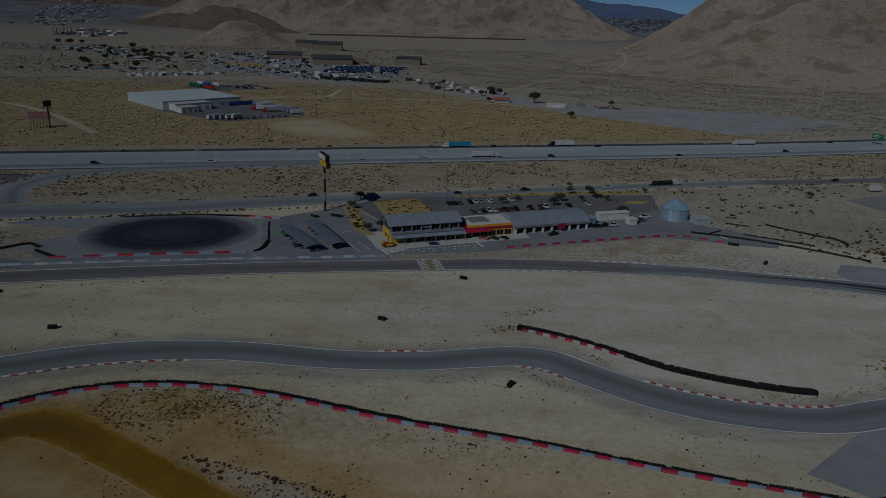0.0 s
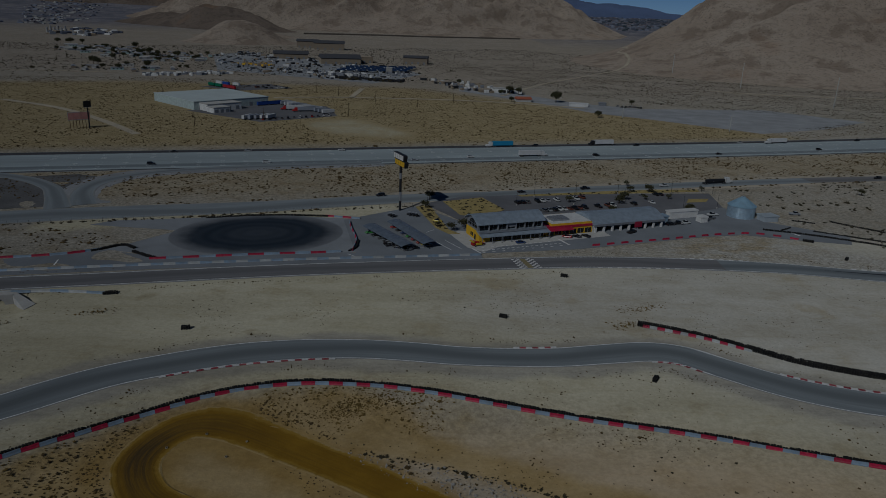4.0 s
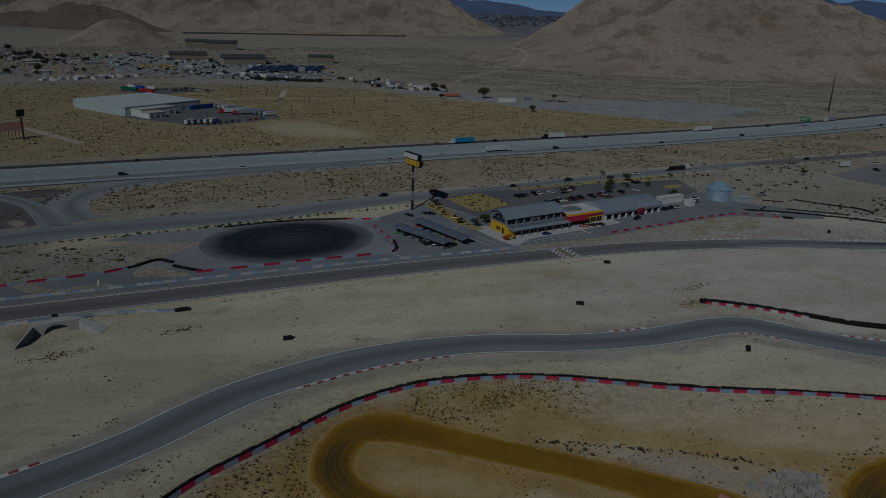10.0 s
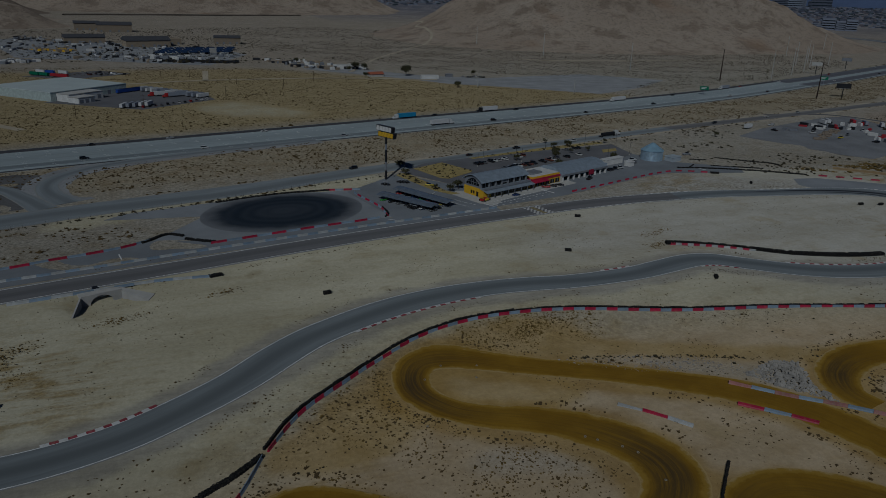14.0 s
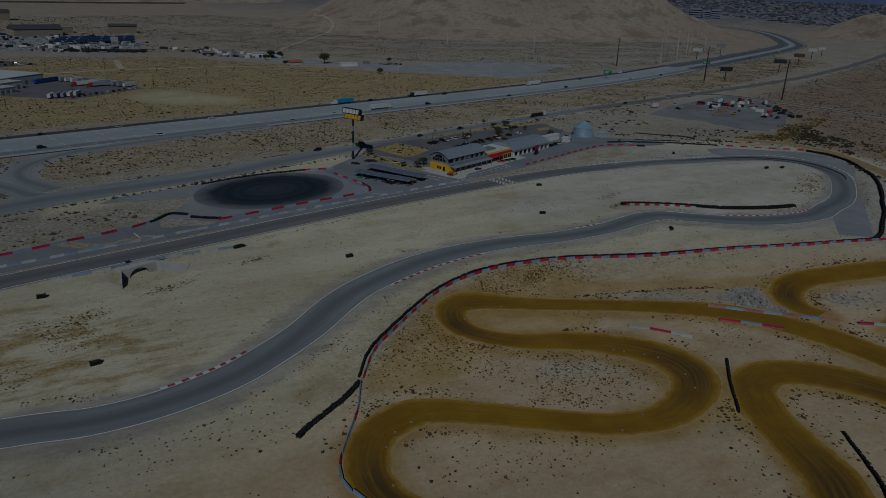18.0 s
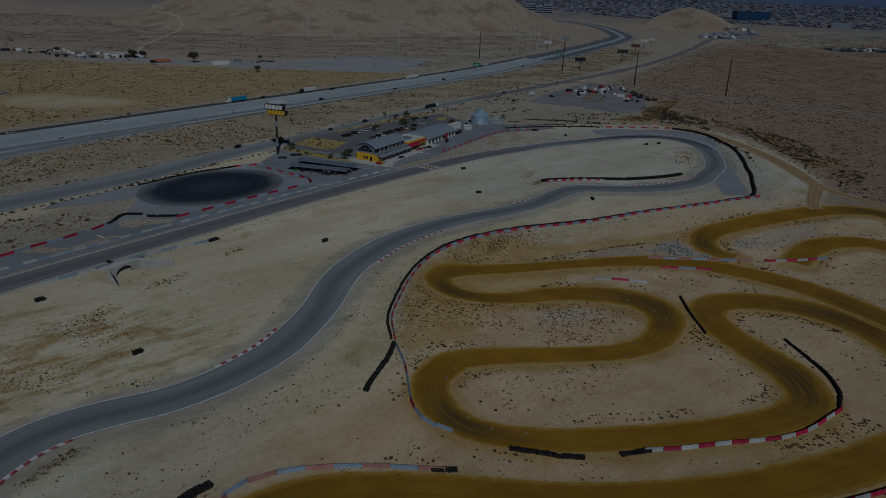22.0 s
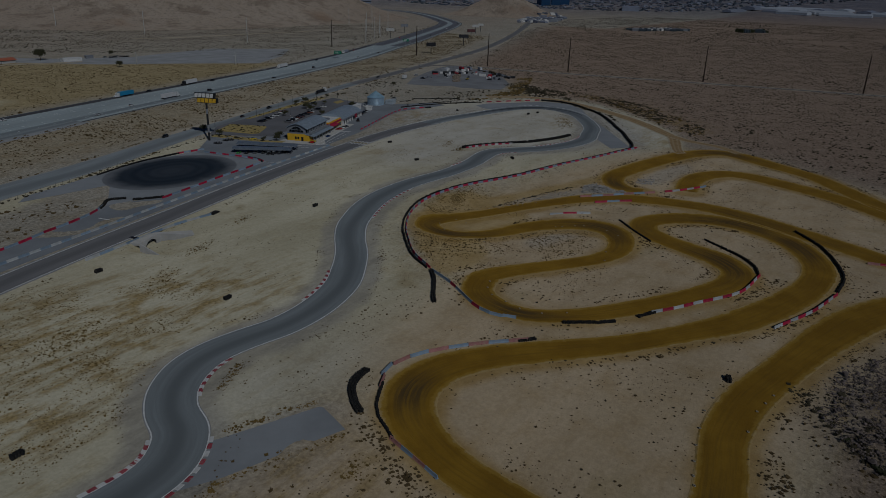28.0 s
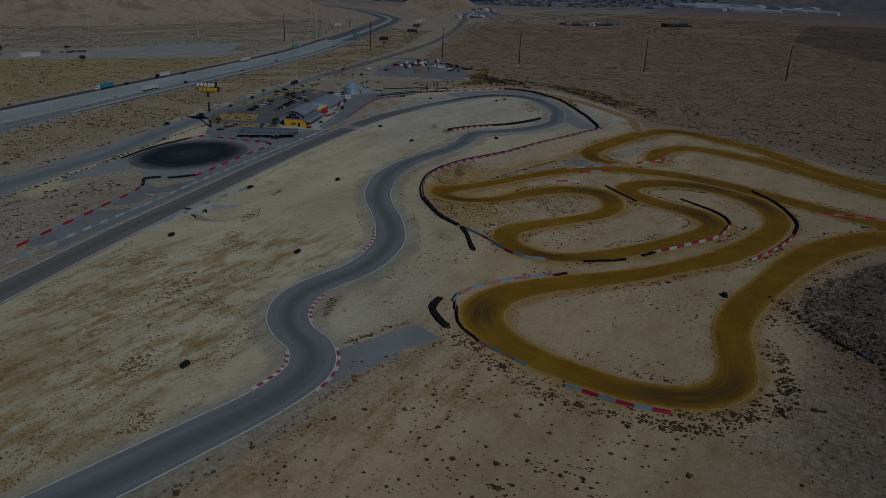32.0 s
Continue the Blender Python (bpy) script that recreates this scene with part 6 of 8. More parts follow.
def semi(x, y, turn, cab_tone, trailer_mat, label, tanker=False):
    ob = thing("semi_truck", label, "truck", pose(x, y, 0.12, 0, 0, turn), "trucks on the roads")
    cab = part("cab", loft([(4.6, 1.2, 0.7, 3.7, 1.1), (6.6, 1.25, 0.6, 3.8, 1.1), (7.3, 1.22, 0.6, 2.9, 1.05), (7.5, 1.15, 0.6, 1.9, 0.95), (9.2, 1.0, 0.6, 1.75, 0.8), (9.5, 0.9, 0.7, 1.4, 0.75)]), car_paint(cab_tone), ob)
    part("windscreen", loft([(7.28, 1.08, 2.0, 2.85, 1.0), (7.46, 1.04, 1.95, 2.2, 0.98)]), M_GLASS, cab)
    for s in (-1, 1):
        part("exhaust", add_tube(bmesh.new(), (4.4, s * 1.15, 0.9), (4.4, s * 1.15, 4.1), 0.09), M_STEEL, cab)
    if tanker:
        part("trailer", add_tube(bmesh.new(), (-9.4, 0, 1.95), (3.6, 0, 1.95), 1.05, n=18), trailer_mat, ob, "long round tank trailer")
    else:
        part("trailer", box(-11.6, -1.28, 1.1, 4.2, 1.28, 4.1, 0.06), trailer_mat, ob, "long box trailer")
    part("chassis", box(-11.2, -0.5, 0.6, 8.8, 0.5, 1.05), M_BLACK, ob)
    wheels(ob, [(sx, sy * 1.05) for sx in (-10.6, -9.3, 2.4, 3.7, 8.3) for sy in (-1, 1)], True)


M_TRAILER = surface("trailer_white", (0.62, 0.62, 0.61), 0.5, var=0.08, dust=0.15)
M_TRAILER_BLUE = surface("trailer_blue", (0.035, 0.26, 0.45), 0.5, var=0.08)
M_TRAILER_GREY = surface("trailer_grey", (0.28, 0.30, 0.34), 0.5, var=0.1)
for s, off, tone, mat, label in ((12, 23, "white", M_TRAILER_BLUE, "semi truck with white cab and bright blue trailer"), (92, 23, "black", M_TRAILER, "semi truck with black cab and white trailer"),
                                 (25, -13, "white", M_TRAILER, "semi truck with white cab and white trailer"), (245, 18, "white", M_TRAILER, "semi truck with white cab and white trailer"), (430, 21, "white", M_TRAILER_GREY, "semi truck with white cab and grey trailer")):
    semi(*on_highway(s, off), tone, mat, label)
semi(133, 420, 17, "white", M_BLACK, "tank truck with white cab and dark tank", True)

# fire-red show car kiosk at the clubhouse corner
kiosk = thing("show_car", "red and yellow racing show car on a stand", "show car", B @ pose(4.2, -0.6, 0.02, 0, 0, 8))
part("body", loft([(-3.2, 0.8, 0.4, 1.6, 0.6), (-2.0, 1.2, 0.35, 2.2, 0.8), (0.0, 1.25, 0.3, 1.7, 0.7), (1.8, 1.0, 0.3, 1.1, 0.5), (3.2, 0.5, 0.35, 0.7, 0.3)]), car_paint("red"), kiosk)
part("rear_wing", box(-3.5, -1.5, 1.9, -2.6, 1.5, 2.2, 0.04), car_paint("yellow"), kiosk, "yellow rear wing")
part("side_pod", box(-1.8, -1.75, 0.5, 1.0, -1.2, 1.5, 0.1), car_paint("yellow"), kiosk, "yellow side pod")
wheels(kiosk, [(-2.2, -1.5), (-2.2, 1.5), (2.0, -1.4), (2.0, 1.4)], True)


def buggy(x, y, turn):
    ob = thing("buggy", "black open desert buggy with roof panel", "buggy", pose(x, y, 0.14, 0, 0, turn), "desert buggies")
    part("tub", loft([(-1.5, 0.6, 0.5, 1.0, 0.5), (0.2, 0.75, 0.4, 0.95, 0.6), (1.6, 0.45, 0.5, 0.85, 0.35)]), car_paint("black"), ob)
    for sx, sy in ((-0.9, -0.6), (-0.9, 0.6), (0.7, -0.55), (0.7, 0.55)):
        part("cage_bar", add_tube(bmesh.new(), (sx, sy, 0.8), (sx * 0.8, sy * 0.85, 1.75), 0.04, n=6), M_STEEL, ob)
    part("roof_panel", box(-0.9, -0.6, 1.74, 0.7, 0.6, 1.8, 0.02), car_paint("silver"), ob)
    part("seat", box(-0.5, -0.55, 0.9, 0.0, 0.55, 1.35, 0.05), M_BLACK, ob)
    wheels(ob, [(-1.2, -0.8), (-1.2, 0.8), (1.2, -0.75), (1.2, 0.75)])
    return ob


b0 = buggy(-62.5, 324.5, 120)
for x, y, a in ((-61.2, 323.6, 118), (-53.5, 327, 118), (-51.8, 326.6, 122), (-50.2, 325.8, 118), (-61.5, 282, 200), (-59, 280.6, 190), (-56.5, 280, 195), (-54, 279, 200), (-51.6, 278.4, 185), (-60.5, 279.5, 200), (-57.2, 277.8, 170), (-49.8, 277, 200)):
    copy_thing(b0, pose(x, y, 0.14, 0, 0, a))


# ---- solar canopies over the karts ----
def canopy(x0, y0, x1, y1, group="canopies over the parking bays"):
    d = Vector((x1 - x0, y1 - y0))
    length = d.length
    ob = thing("solar_canopy", "long curved grey canopy on black posts", "canopy", pose(x0, y0, 0.13, 0, 0, math.degrees(math.atan2(d.y, d.x))), group)
    n = 8
    seg = length / n
    curve = [(-3.1, 2.6), (-1.5, 3.05), (0.4, 3.3), (2.0, 3.25), (3.3, 2.95)]
    for k in range(n):
        p = part("panel", prism(curve + [(y, z + 0.08) for y, z in reversed(curve)], k * seg + 0.05, (k + 1) * seg - 0.05), M_SOLAR_GREY, ob)
        part("rib", prism([(y, z - 0.18) for y, z in curve] + [(y, z) for y, z in reversed(curve)], k * seg - 0.06, k * seg + 0.06), M_STEEL, p)
    for k in range(5):
        x = 0.8 + k * (length - 1.6) / 4
        part("post", add_tube(bmesh.new(), (x, 0.3, 0), (x, 0.3, 3.2), 0.13), M_BLACK, ob, "black steel post")
        part("arm", add_tube(bmesh.new(), (x, 0.3, 2.7), (x, -2.6, 2.7), 0.07), M_BLACK, ob)


M_SOLAR_GREY = ribbed_metal("canopy_sheet", (0.24, 0.28, 0.33), 1.0, 0.25, 0.3)
canopy(-71, 300.5, -52.5, 273)
canopy(-60.5, 308.5, -43.5, 277)


# ---- lamps, poles and signs ----
def lamp_post(x, y, h=8.0, turn=0.0, label="slim dark parking lot lamp post"):
    ob = thing("street_lamp", label, "lamp post", pose(x, y, 0.1, 0, 0, turn), "lamp posts of the lot")
    part("base", add_tube(bmesh.new(), (0, 0, 0), (0, 0, 0.7), 0.28, n=10), M_CONCRETE, ob)
    part("pole", add_tube(bmesh.new(), (0, 0, 0.7), (0, 0, h), 0.09, 0.06), M_BLACK, ob)
    part("arm", add_tube(bmesh.new(), (0, 0, h - 0.05), (1.1, 0, h + 0.05), 0.04), M_BLACK, ob)
    part("head", box(0.8, -0.18, h, 1.6, 0.18, h + 0.14, 0.03), M_GREY, ob)
    return ob


l0 = lamp_post(13, 372)
for x, y, a in ((36, 374, 90), (62, 385, 90), (94, 390, 90), (117, 388, 90), (1, 352, 0), (32, 358, 0), (62, 370, 0), (88, 352, 180), (-45, 346, 0), (109, 360, 0)):
    copy_thing(l0, pose(x, y, 0.1, 0, 0, a))


def power_pole(x, y, h, mat, label, r=0.42):
    ob = thing("utility_pole", label, "utility pole", pose(x, y, 0), "power poles")
    part("shaft", add_tube(bmesh.new(), (0, 0, -0.2), (0, 0, h), r, r * 0.45, 10), mat, ob)
    for z in (h - 1.0, h - 4.5, h - 8.0):
        part("cross_arm", add_tube(bmesh.new(), (-1.8, 0, z), (1.8, 0, z + 0.3), 0.10, 0.06, 6), mat, ob)
    return ob


M_CORTEN = surface("weathered_steel", (0.040, 0.026, 0.020), 0.8, var=0.3)
p0 = power_pole(481, 718, 38, M_CORTEN, "tall dark weathered steel power pole", 0.75)
for x, y in ((476, 562), (435, 427), (457, 331), (480, 182), (507, 30), (540, -120)):
    copy_thing(p0, pose(x, y, 0))
p1 = power_pole(434, 845, 36, M_WALL, "tall pale steel power pole", 0.62)
for x, y in ((413, 1065), (370, 1250), (783, 898), (769, 856), (700, 800), (840, 930), (860, 905), (572, 728), (650, 772), (926, 1064), (1092, 1135), (225, 634), (144, 698)):
    copy_thing(p1, pose(x, y, 0) if x > 230 else pose(x, y, -22))


def billboard(x, y, turn, w, h, z, mat, label, legs=1, face=None):
    ob = thing("billboard", label, "billboard", pose(x, y, 0, 0, 0, turn), "roadside billboards")
    if legs == 1:
        part("post", add_tube(bmesh.new(), (0, 0, -0.2), (0, 0, z + 0.5), 0.5, n=12), M_BLACK, ob)
    else:
        for k in range(legs):
            lx = -w / 2 + w * (k + 0.5) / legs
            part("leg", add_tube(bmesh.new(), (lx, 0.3, -0.2), (lx, 0.3, z + 0.5), 0.22), M_WOOD, ob, "timber leg")
    p = part("panel", box(-w / 2, -0.35, z, w / 2, 0.35, z + h, 0.05), mat, ob)
    if face:
        part("poster", box(-w / 2 + 0.2, -0.42, z + 0.2, w / 2 - 0.2, -0.36, z + h - 0.2), face, p)
    part("catwalk", box(-w / 2, -1.2, z - 0.15, w / 2, -0.4, z - 0.05), M_STEEL, ob)
    return ob


M_WOOD = surface("weathered_timber", (0.20, 0.13, 0.07), 0.9, var=0.25)
M_GREEN = surface("road_sign_green", (0.010, 0.19, 0.10), 0.5, var=0.1)
billboard(511, 562, -25, 15, 5, 10, M_BLACK, "dark double-sided billboard on a single post")
billboard(693, 772, -40, 14, 4.5, 12, M_WALL, "pale billboard beside the highway")
billboard(816, 832, -40, 14, 5, 12, M_BLACK, "dark billboard with pale band", face=M_GREY)
billboard(668, 606, -40, 16, 5, 12, M_BLACK, "dark billboard beside the road")
billboard(800, 672, -40, 15, 5, 12, M_BLACK, "dark billboard beside the road", face=surface("dark_red_poster", (0.10, 0.03, 0.03), 0.6))
billboard(937, 745, -40, 14, 5, 12, M_WALL, "pale billboard beside the road")
billboard(1000, 770, -40, 12, 4, 12, M_WALL, "pale billboard beside the road")
billboard(-306, 532, 35, 15, 5.5, 6.5, M_GREY, "large faded billboard on timber legs", 7, M_BAR_PINK)
billboard(-299, 532, 60, 6, 4.5, 16, M_BLACK, "square black sign on a tall post")
for x, y in ((364, 604), (602, 672)):
    ob = thing("road_sign", "green overhead highway sign with white bars", "road sign", pose(x, y, 0.1, 0, 0, -55), "highway signs")
    part("post", add_tube(bmesh.new(), (0, 0, 0), (0, 0, 6), 0.2), M_STEEL, ob)
    p = part("panel", box(-4.5, -0.15, 5, 4.5, 0.15, 9, 0.03), M_GREEN, ob)
    part("lettering_bar", box(-3.4, -0.22, 7.4, 2.6, -0.16, 7.9), M_WHITE, p)
    part("lettering_bar", box(-3.4, -0.22, 6.2, 1.2, -0.16, 6.7), M_WHITE, p)

# ---- chain-link fence along the frontage road ----
fence = thing("fence", "low chain-link fence with dark posts along the road", "fence", pose(-221, 293.5, 0))
fp = even([(-330, 260), (-221, 293.5), (-189, 302), (-147, 314.5), (-99, 331), (-47, 345)], 4.2)
ft, fn_ = normals(fp)
post = to_mesh(add_tube(bmesh.new(), (0, 0, -0.1), (0, 0, 1.7), 0.05, n=6), "post", [M_BLACK])
rail = to_mesh(add_tube(bmesh.new(), (0, 0, 1.6), (4.2, 0, 1.6), 0.03, n=5), "rail", [M_STEEL])
wire = to_mesh(add_tube(bmesh.new(), (0, 0, 0.8), (4.2, 0, 0.8), 0.02, n=4), "wire", [M_STEEL])
for i in range(len(fp) - 1):
    turn = math.degrees(math.atan2(ft[i, 1], ft[i, 0]))
    for nm, me in (("post", post), ("rail", rail), ("wire", wire)):
        mesh_part(nm, me, fence, pose(fp[i, 0] + 221, fp[i, 1] - 293.5, 0.05, 0, 0, turn))


# ---- trees ----
def tree_meshes(seed, h, spread, leafy):
    rr = random.Random(seed)
    bm = bmesh.new()
    add_tube(bm, (0, 0, -0.1), (0.05, 0, h * 0.4), h * 0.035, h * 0.024, 8)
    tips = []
    for k in range(6):
        a = k * 1.05 + rr.uniform(-0.3, 0.3)
        e = Vector((math.cos(a) * spread * rr.uniform(0.4, 0.7), math.sin(a) * spread * rr.uniform(0.4, 0.7), h * rr.uniform(0.62, 0.88)))
        add_tube(bm, (0.05, 0, h * 0.36), e, h * 0.018, h * 0.007, 6)
        tips.append(e)
    trunk = to_mesh(bm, "trunk", [M_BARK])
    vs, fs = [], []
    for k in range(leafy):
        t = rr.choice(tips)
        c = t + Vector((rr.gauss(0, spread * 0.28), rr.gauss(0, spread * 0.28), rr.gauss(0, h * 0.11)))
        s = rr.uniform(0.18, 0.42) * h / 5
        m = Matrix.Translation(c) @ Euler((rr.uniform(0, 6), rr.uniform(0, 6), rr.uniform(0, 6))).to_matrix().to_4x4()
        n0 = len(vs)
        vs += [m @ Vector(v) for v in ((-s, 0, 0), (0, -s * 0.6, s * 0.2), (s, 0, 0), (0, s * 0.6, s * 0.2), (0, 0, -s * 0.4))]
        fs += [(n0, n0 + 1, n0 + 3), (n0 + 1, n0 + 2, n0 + 3), (n0, n0 + 4, n0 + 1), (n0 + 1, n0 + 4, n0 + 2), (n0 + 3, n0 + 2, n0 + 4)]
    return trunk, raw("crown", vs, fs, M_LEAF)


TREES = [tree_meshes(k, h, sp, lf) for k, (h, sp, lf) in enumerate(((4.6, 2.3, 420), (5.4, 2.8, 520), (3.6, 1.9, 330), (9.0, 4.2, 900)))]


def tree(x, y, k, label="small green desert tree with open crown", s=1.0, group="trees round the lot"):
    ob = thing("tree", label, "tree", pose(x, y, 0.1, 0, 0, (x * 37 + y * 11) % 360) @ Matrix.Scale(s, 4), group)
    mesh_part("trunk", TREES[k][0], ob)
    mesh_part("crown", TREES[k][1], ob)


for k, (x, y) in enumerate(((70, 389), (81, 390), (114, 397), (30, 361), (57, 362), (93, 354), (-46, 341), (-44, 358), (-40, 309), (-34, 304), (62, 371), (74, 373), (49, 343), (90, 349), (72, 405), (210, 400), (-28, 308), (88, 376))):
    tree(x, y, k % 3, s=0.85)
for x, y, s in ((50, 868, 1.0), (60, 862, 0.9), (95, 800, 1.25), (118, 690, 0.7), (44, 790, 0.6), (38, 850, 0.7), (-8, 960, 0.7), (180, 800, 0.6)):
    tree(x, y, 3, "dark green shade tree beside the yard", s, "trees of the homestead")


# ---- half-buried marker tyres along the clay bends ----
M_MARK = surface("tyre_white", (0.33, 0.29, 0.22), 0.8, var=0.25)
marker_mesh = raw("marker_tyre", TV, TF.tolist(), M_MARK, True)
for k, (x, y) in enumerate(((-174, 12), (-181, 12.4), (-189, 11.4), (-196, 10.4), (-202, 9.2), (-207, 8), (-210, 7), (-164, 0), (-169, 1), (-174, 2), (-184, 2), (-96, 144), (-86, 142), (-89, 135), (-103, 137), (-75, 97), (-71, 93),
                            (-69, 90), (-69, 80), (-72, 74), (-149, 90), (-153, 86), (-155, 80), (-157, 74), (-156, 67), (-151, 61), (-144, 92), (-110, 114), (-77, 99), (-93, 71), (-102, 68))):
    ob = new("marker_tyre", marker_mesh)
    ob.matrix_basis = pose(x, y, float(height(x, y)) + 0.08, 8 * (k % 3), 6 * (k % 2), 0)
    tagged(ob, "white-painted marker tyre beside the clay track", "tyre", "marker tyres")


# ---- warehouse compound ----
def block(name, label, x, y, turn, size, mat, roof_mat, category="building", group="", parapet=0.5, doors=0, windows=0):
    """A plain flat-roofed building with roof, doors and windows as parts."""
    w, d, h = size
    ob = thing(name, label, category, pose(x, y, 0, 0, 0, turn), group)
    part("wall", box(0, 0, -0.2, w, d, h), mat, ob)
    part("roof", box(-0.3, -0.3, h, w + 0.3, d + 0.3, h + parapet), roof_mat, ob)
    for k in range(doors):
        part("door", box(w * (k + 0.5) / doors - 1.6, -0.12, 0, w * (k + 0.5) / doors + 1.6, 0.1, min(3.6, h * 0.7)), M_GREY, ob)
    for k in range(windows):
        part("window", box(-0.1, d * (k + 0.5) / windows - 1.0, h * 0.35, 0.1, d * (k + 0.5) / windows + 1.0, h * 0.7), M_GLASS, ob)
    return ob


M_TAN = surface("tan_plaster", (0.30, 0.245, 0.18), 0.9, var=0.12)
M_BRICK_RED = surface("terracotta_roof", (0.36, 0.115, 0.065), 0.85, var=0.2, scale=2)
M_GREEN_GREY = surface("pale_green_sheet", (0.40, 0.52, 0.49), 0.6, var=0.08)
M_DARK_ROOF = surface("dark_roof", (0.085, 0.085, 0.092), 0.8, var=0.2)
block("warehouse", "long low pale green metal warehouse", -257, 644, 46, (78, 76, 7.2), ribbed_metal("pale_green_ribs", (0.48, 0.55, 0.52), 1.2, 0.6, 0.0, (0.7, 0.7, 0)), surface("pale_roof_membrane", (0.60, 0.66, 0.63), 0.6, var=0.08, scale=0.2), doors=6)
block("warehouse_annex", "stepped white loading annex of the warehouse", -243, 638, 46, (34, 17, 6), M_WHITE, M_PALE_CONC, doors=4)
block("warehouse_annex", "low white loading annex of the warehouse", -235, 629, 46, (16, 12, 4.5), M_WHITE, M_PALE_CONC, doors=3)


def container(x, y, turn, mat, label, l=12.2, group="containers and trailers"):
    ob = thing("container", label, "container", pose(x, y, 0.05, 0, 0, turn), group)
    part("shell", box(-l / 2, -1.22, 0.9, l / 2, 1.22, 3.8, 0.05), mat, ob)
    part("chassis", box(-l / 2 + 0.5, -0.9, 0.4, l / 2 - 0.5, 0.9, 0.88), M_BLACK, ob)
    wheels(ob, [(-l / 2 + 1.5, -1.0), (-l / 2 + 1.5, 1.0), (-l / 2 + 2.8, -1.0), (-l / 2 + 2.8, 1.0)], True)


M_CBLUE = surface("container_blue", (0.02, 0.07, 0.32), 0.5, var=0.12)
M_CRED = surface("container_red", (0.38, 0.022, 0.03), 0.5, var=0.12)
M_CGREEN = surface("container_green", (0.01, 0.16, 0.08), 0.5, var=0.12)
rc = random.Random(11)
for k in range(4):
    container(-206 + k * 3.5, 690 + k * 3.6, 46, M_CBLUE, "blue box trailer beside the warehouse")
for k in range(13):
    container(-190 + k * 4.3, 706 - k * 4.4, 38, rc.choice((M_TRAILER, M_TRAILER, M_TRAILER_GREY)), "white box trailer parked in a row")
for k in range(5):
    container(-200 + k * 4.6, 604 + k * 2.0, 70, rc.choice((M_TRAILER, M_TRAILER_GREY)), "pale box trailer parked in the yard")
for x, y, m, l in ((-298, 838, M_CGREEN, "green"), (-288, 830, M_CGREEN, "green"), (-276, 820, M_CRED, "red"), (-268, 813, M_CRED, "red"), (-285, 850, M_CBLUE, "blue"), (-272, 846, M_TRAILER, "white"), (-295, 858, M_TRAILER, "white")):
    container(x, y, -42, m, l + " shipping container beside the yard")
for k in range(14):
    park([(rc.choice(kinds), rc.choice(tones), -258 + k * 3.5 + rc.uniform(-1, 1), 846 + rc.uniform(-14, 18), rc.uniform(0, 360))], "standing in a far yard")
for k in range(12):
    park([(rc.choice(kinds), rc.choice(("red", "black", "black", "white", "grey")), -186 + k * 4.6, 602 + k * 3.4, 100 + rc.uniform(-8, 8))], "parked along the warehouse yard")
semi(-175, 668, 200, "red", M_TRAILER, "semi truck with red cab and white trailer")
semi(-163, 660, 200, "red", M_TRAILER_GREY, "semi truck with red cab and grey trailer")

# ---- industrial compound further north ----
for x, y, a, size, m, r, lab in ((-323, 1290, 10, (60, 30, 8), M_TAN, M_DARK_ROOF, "tan low industrial hall with dark roof"), (-228, 1212, 14, (66, 36, 9), M_TAN, M_DARK_ROOF, "tan industrial hall with dark roof"),
                                 (-300, 1590, 5, (64, 34, 13), M_TAN, M_DARK_ROOF, "tall tan industrial building"), (-346, 1640, 5, (46, 28, 13), M_TAN, M_DARK_ROOF, "tan industrial building with dark roof"),
                                 (-186, 1262, 14, (40, 26, 9), M_TAN, M_TAN, "tan plastered workshop building with flat roof"), (-95, 1285, -6, (42, 22, 10), M_TAN, M_DARK_ROOF, "brown shed with dark pitched roof"),
                                 (-112, 1072, 0, (9, 9, 9), M_PALE_CONC, M_PALE_CONC, "pale square water tank"), (-210, 1330, 5, (40, 14, 7), M_TAN, M_TAN, "low tan shed with flat roof")):
    hall_ob = block("industrial_building", lab, x, y, a, size, m, r, group="industrial buildings", doors=4, windows=2)
    if r is M_DARK_ROOF:
        gab = prism([(-1.5, 0), (size[1] / 2, size[1] * 0.16), (size[1] + 1.5, 0)], -1.2, size[0] + 1.2)
        bmesh.ops.translate(gab, verts=gab.verts, vec=(0, 0, size[2] + 0.52))
        part("gable_roof", gab, M_DARK_ROOF, hall_ob, "dark pitched roof")
sheet("parking_lot", [(-350, 1040), (-120, 930), (-60, 1080), (-90, 1180), (-200, 1250), (-400, 1420), (-440, 1330)], -0.3, 0.07, M_GRAVEL, "grey gravel industrial yard", "yard")
M_PANEL = surface("solar_panel", (0.02, 0.035, 0.075), 0.25, var=0.15)
for j in range(4):
    for k in range(7):
        ob = thing("carport", "dark blue solar carport in a row", "carport", pose(-185 + k * 15 + j * 4, 1075 + j * 24 + k * 3.5, 0, 0, 0, 14), "solar carports")
        part("panel", prism([(-5, 3.0), (5, 4.2), (5, 4.4), (-5, 3.2)], 0, 13), M_PANEL, ob)
        for xx in (1, 12):
            part("post", add_tube(bmesh.new(), (xx, 0, 0), (xx, 0, 3.6), 0.2, n=6), M_STEEL, ob)


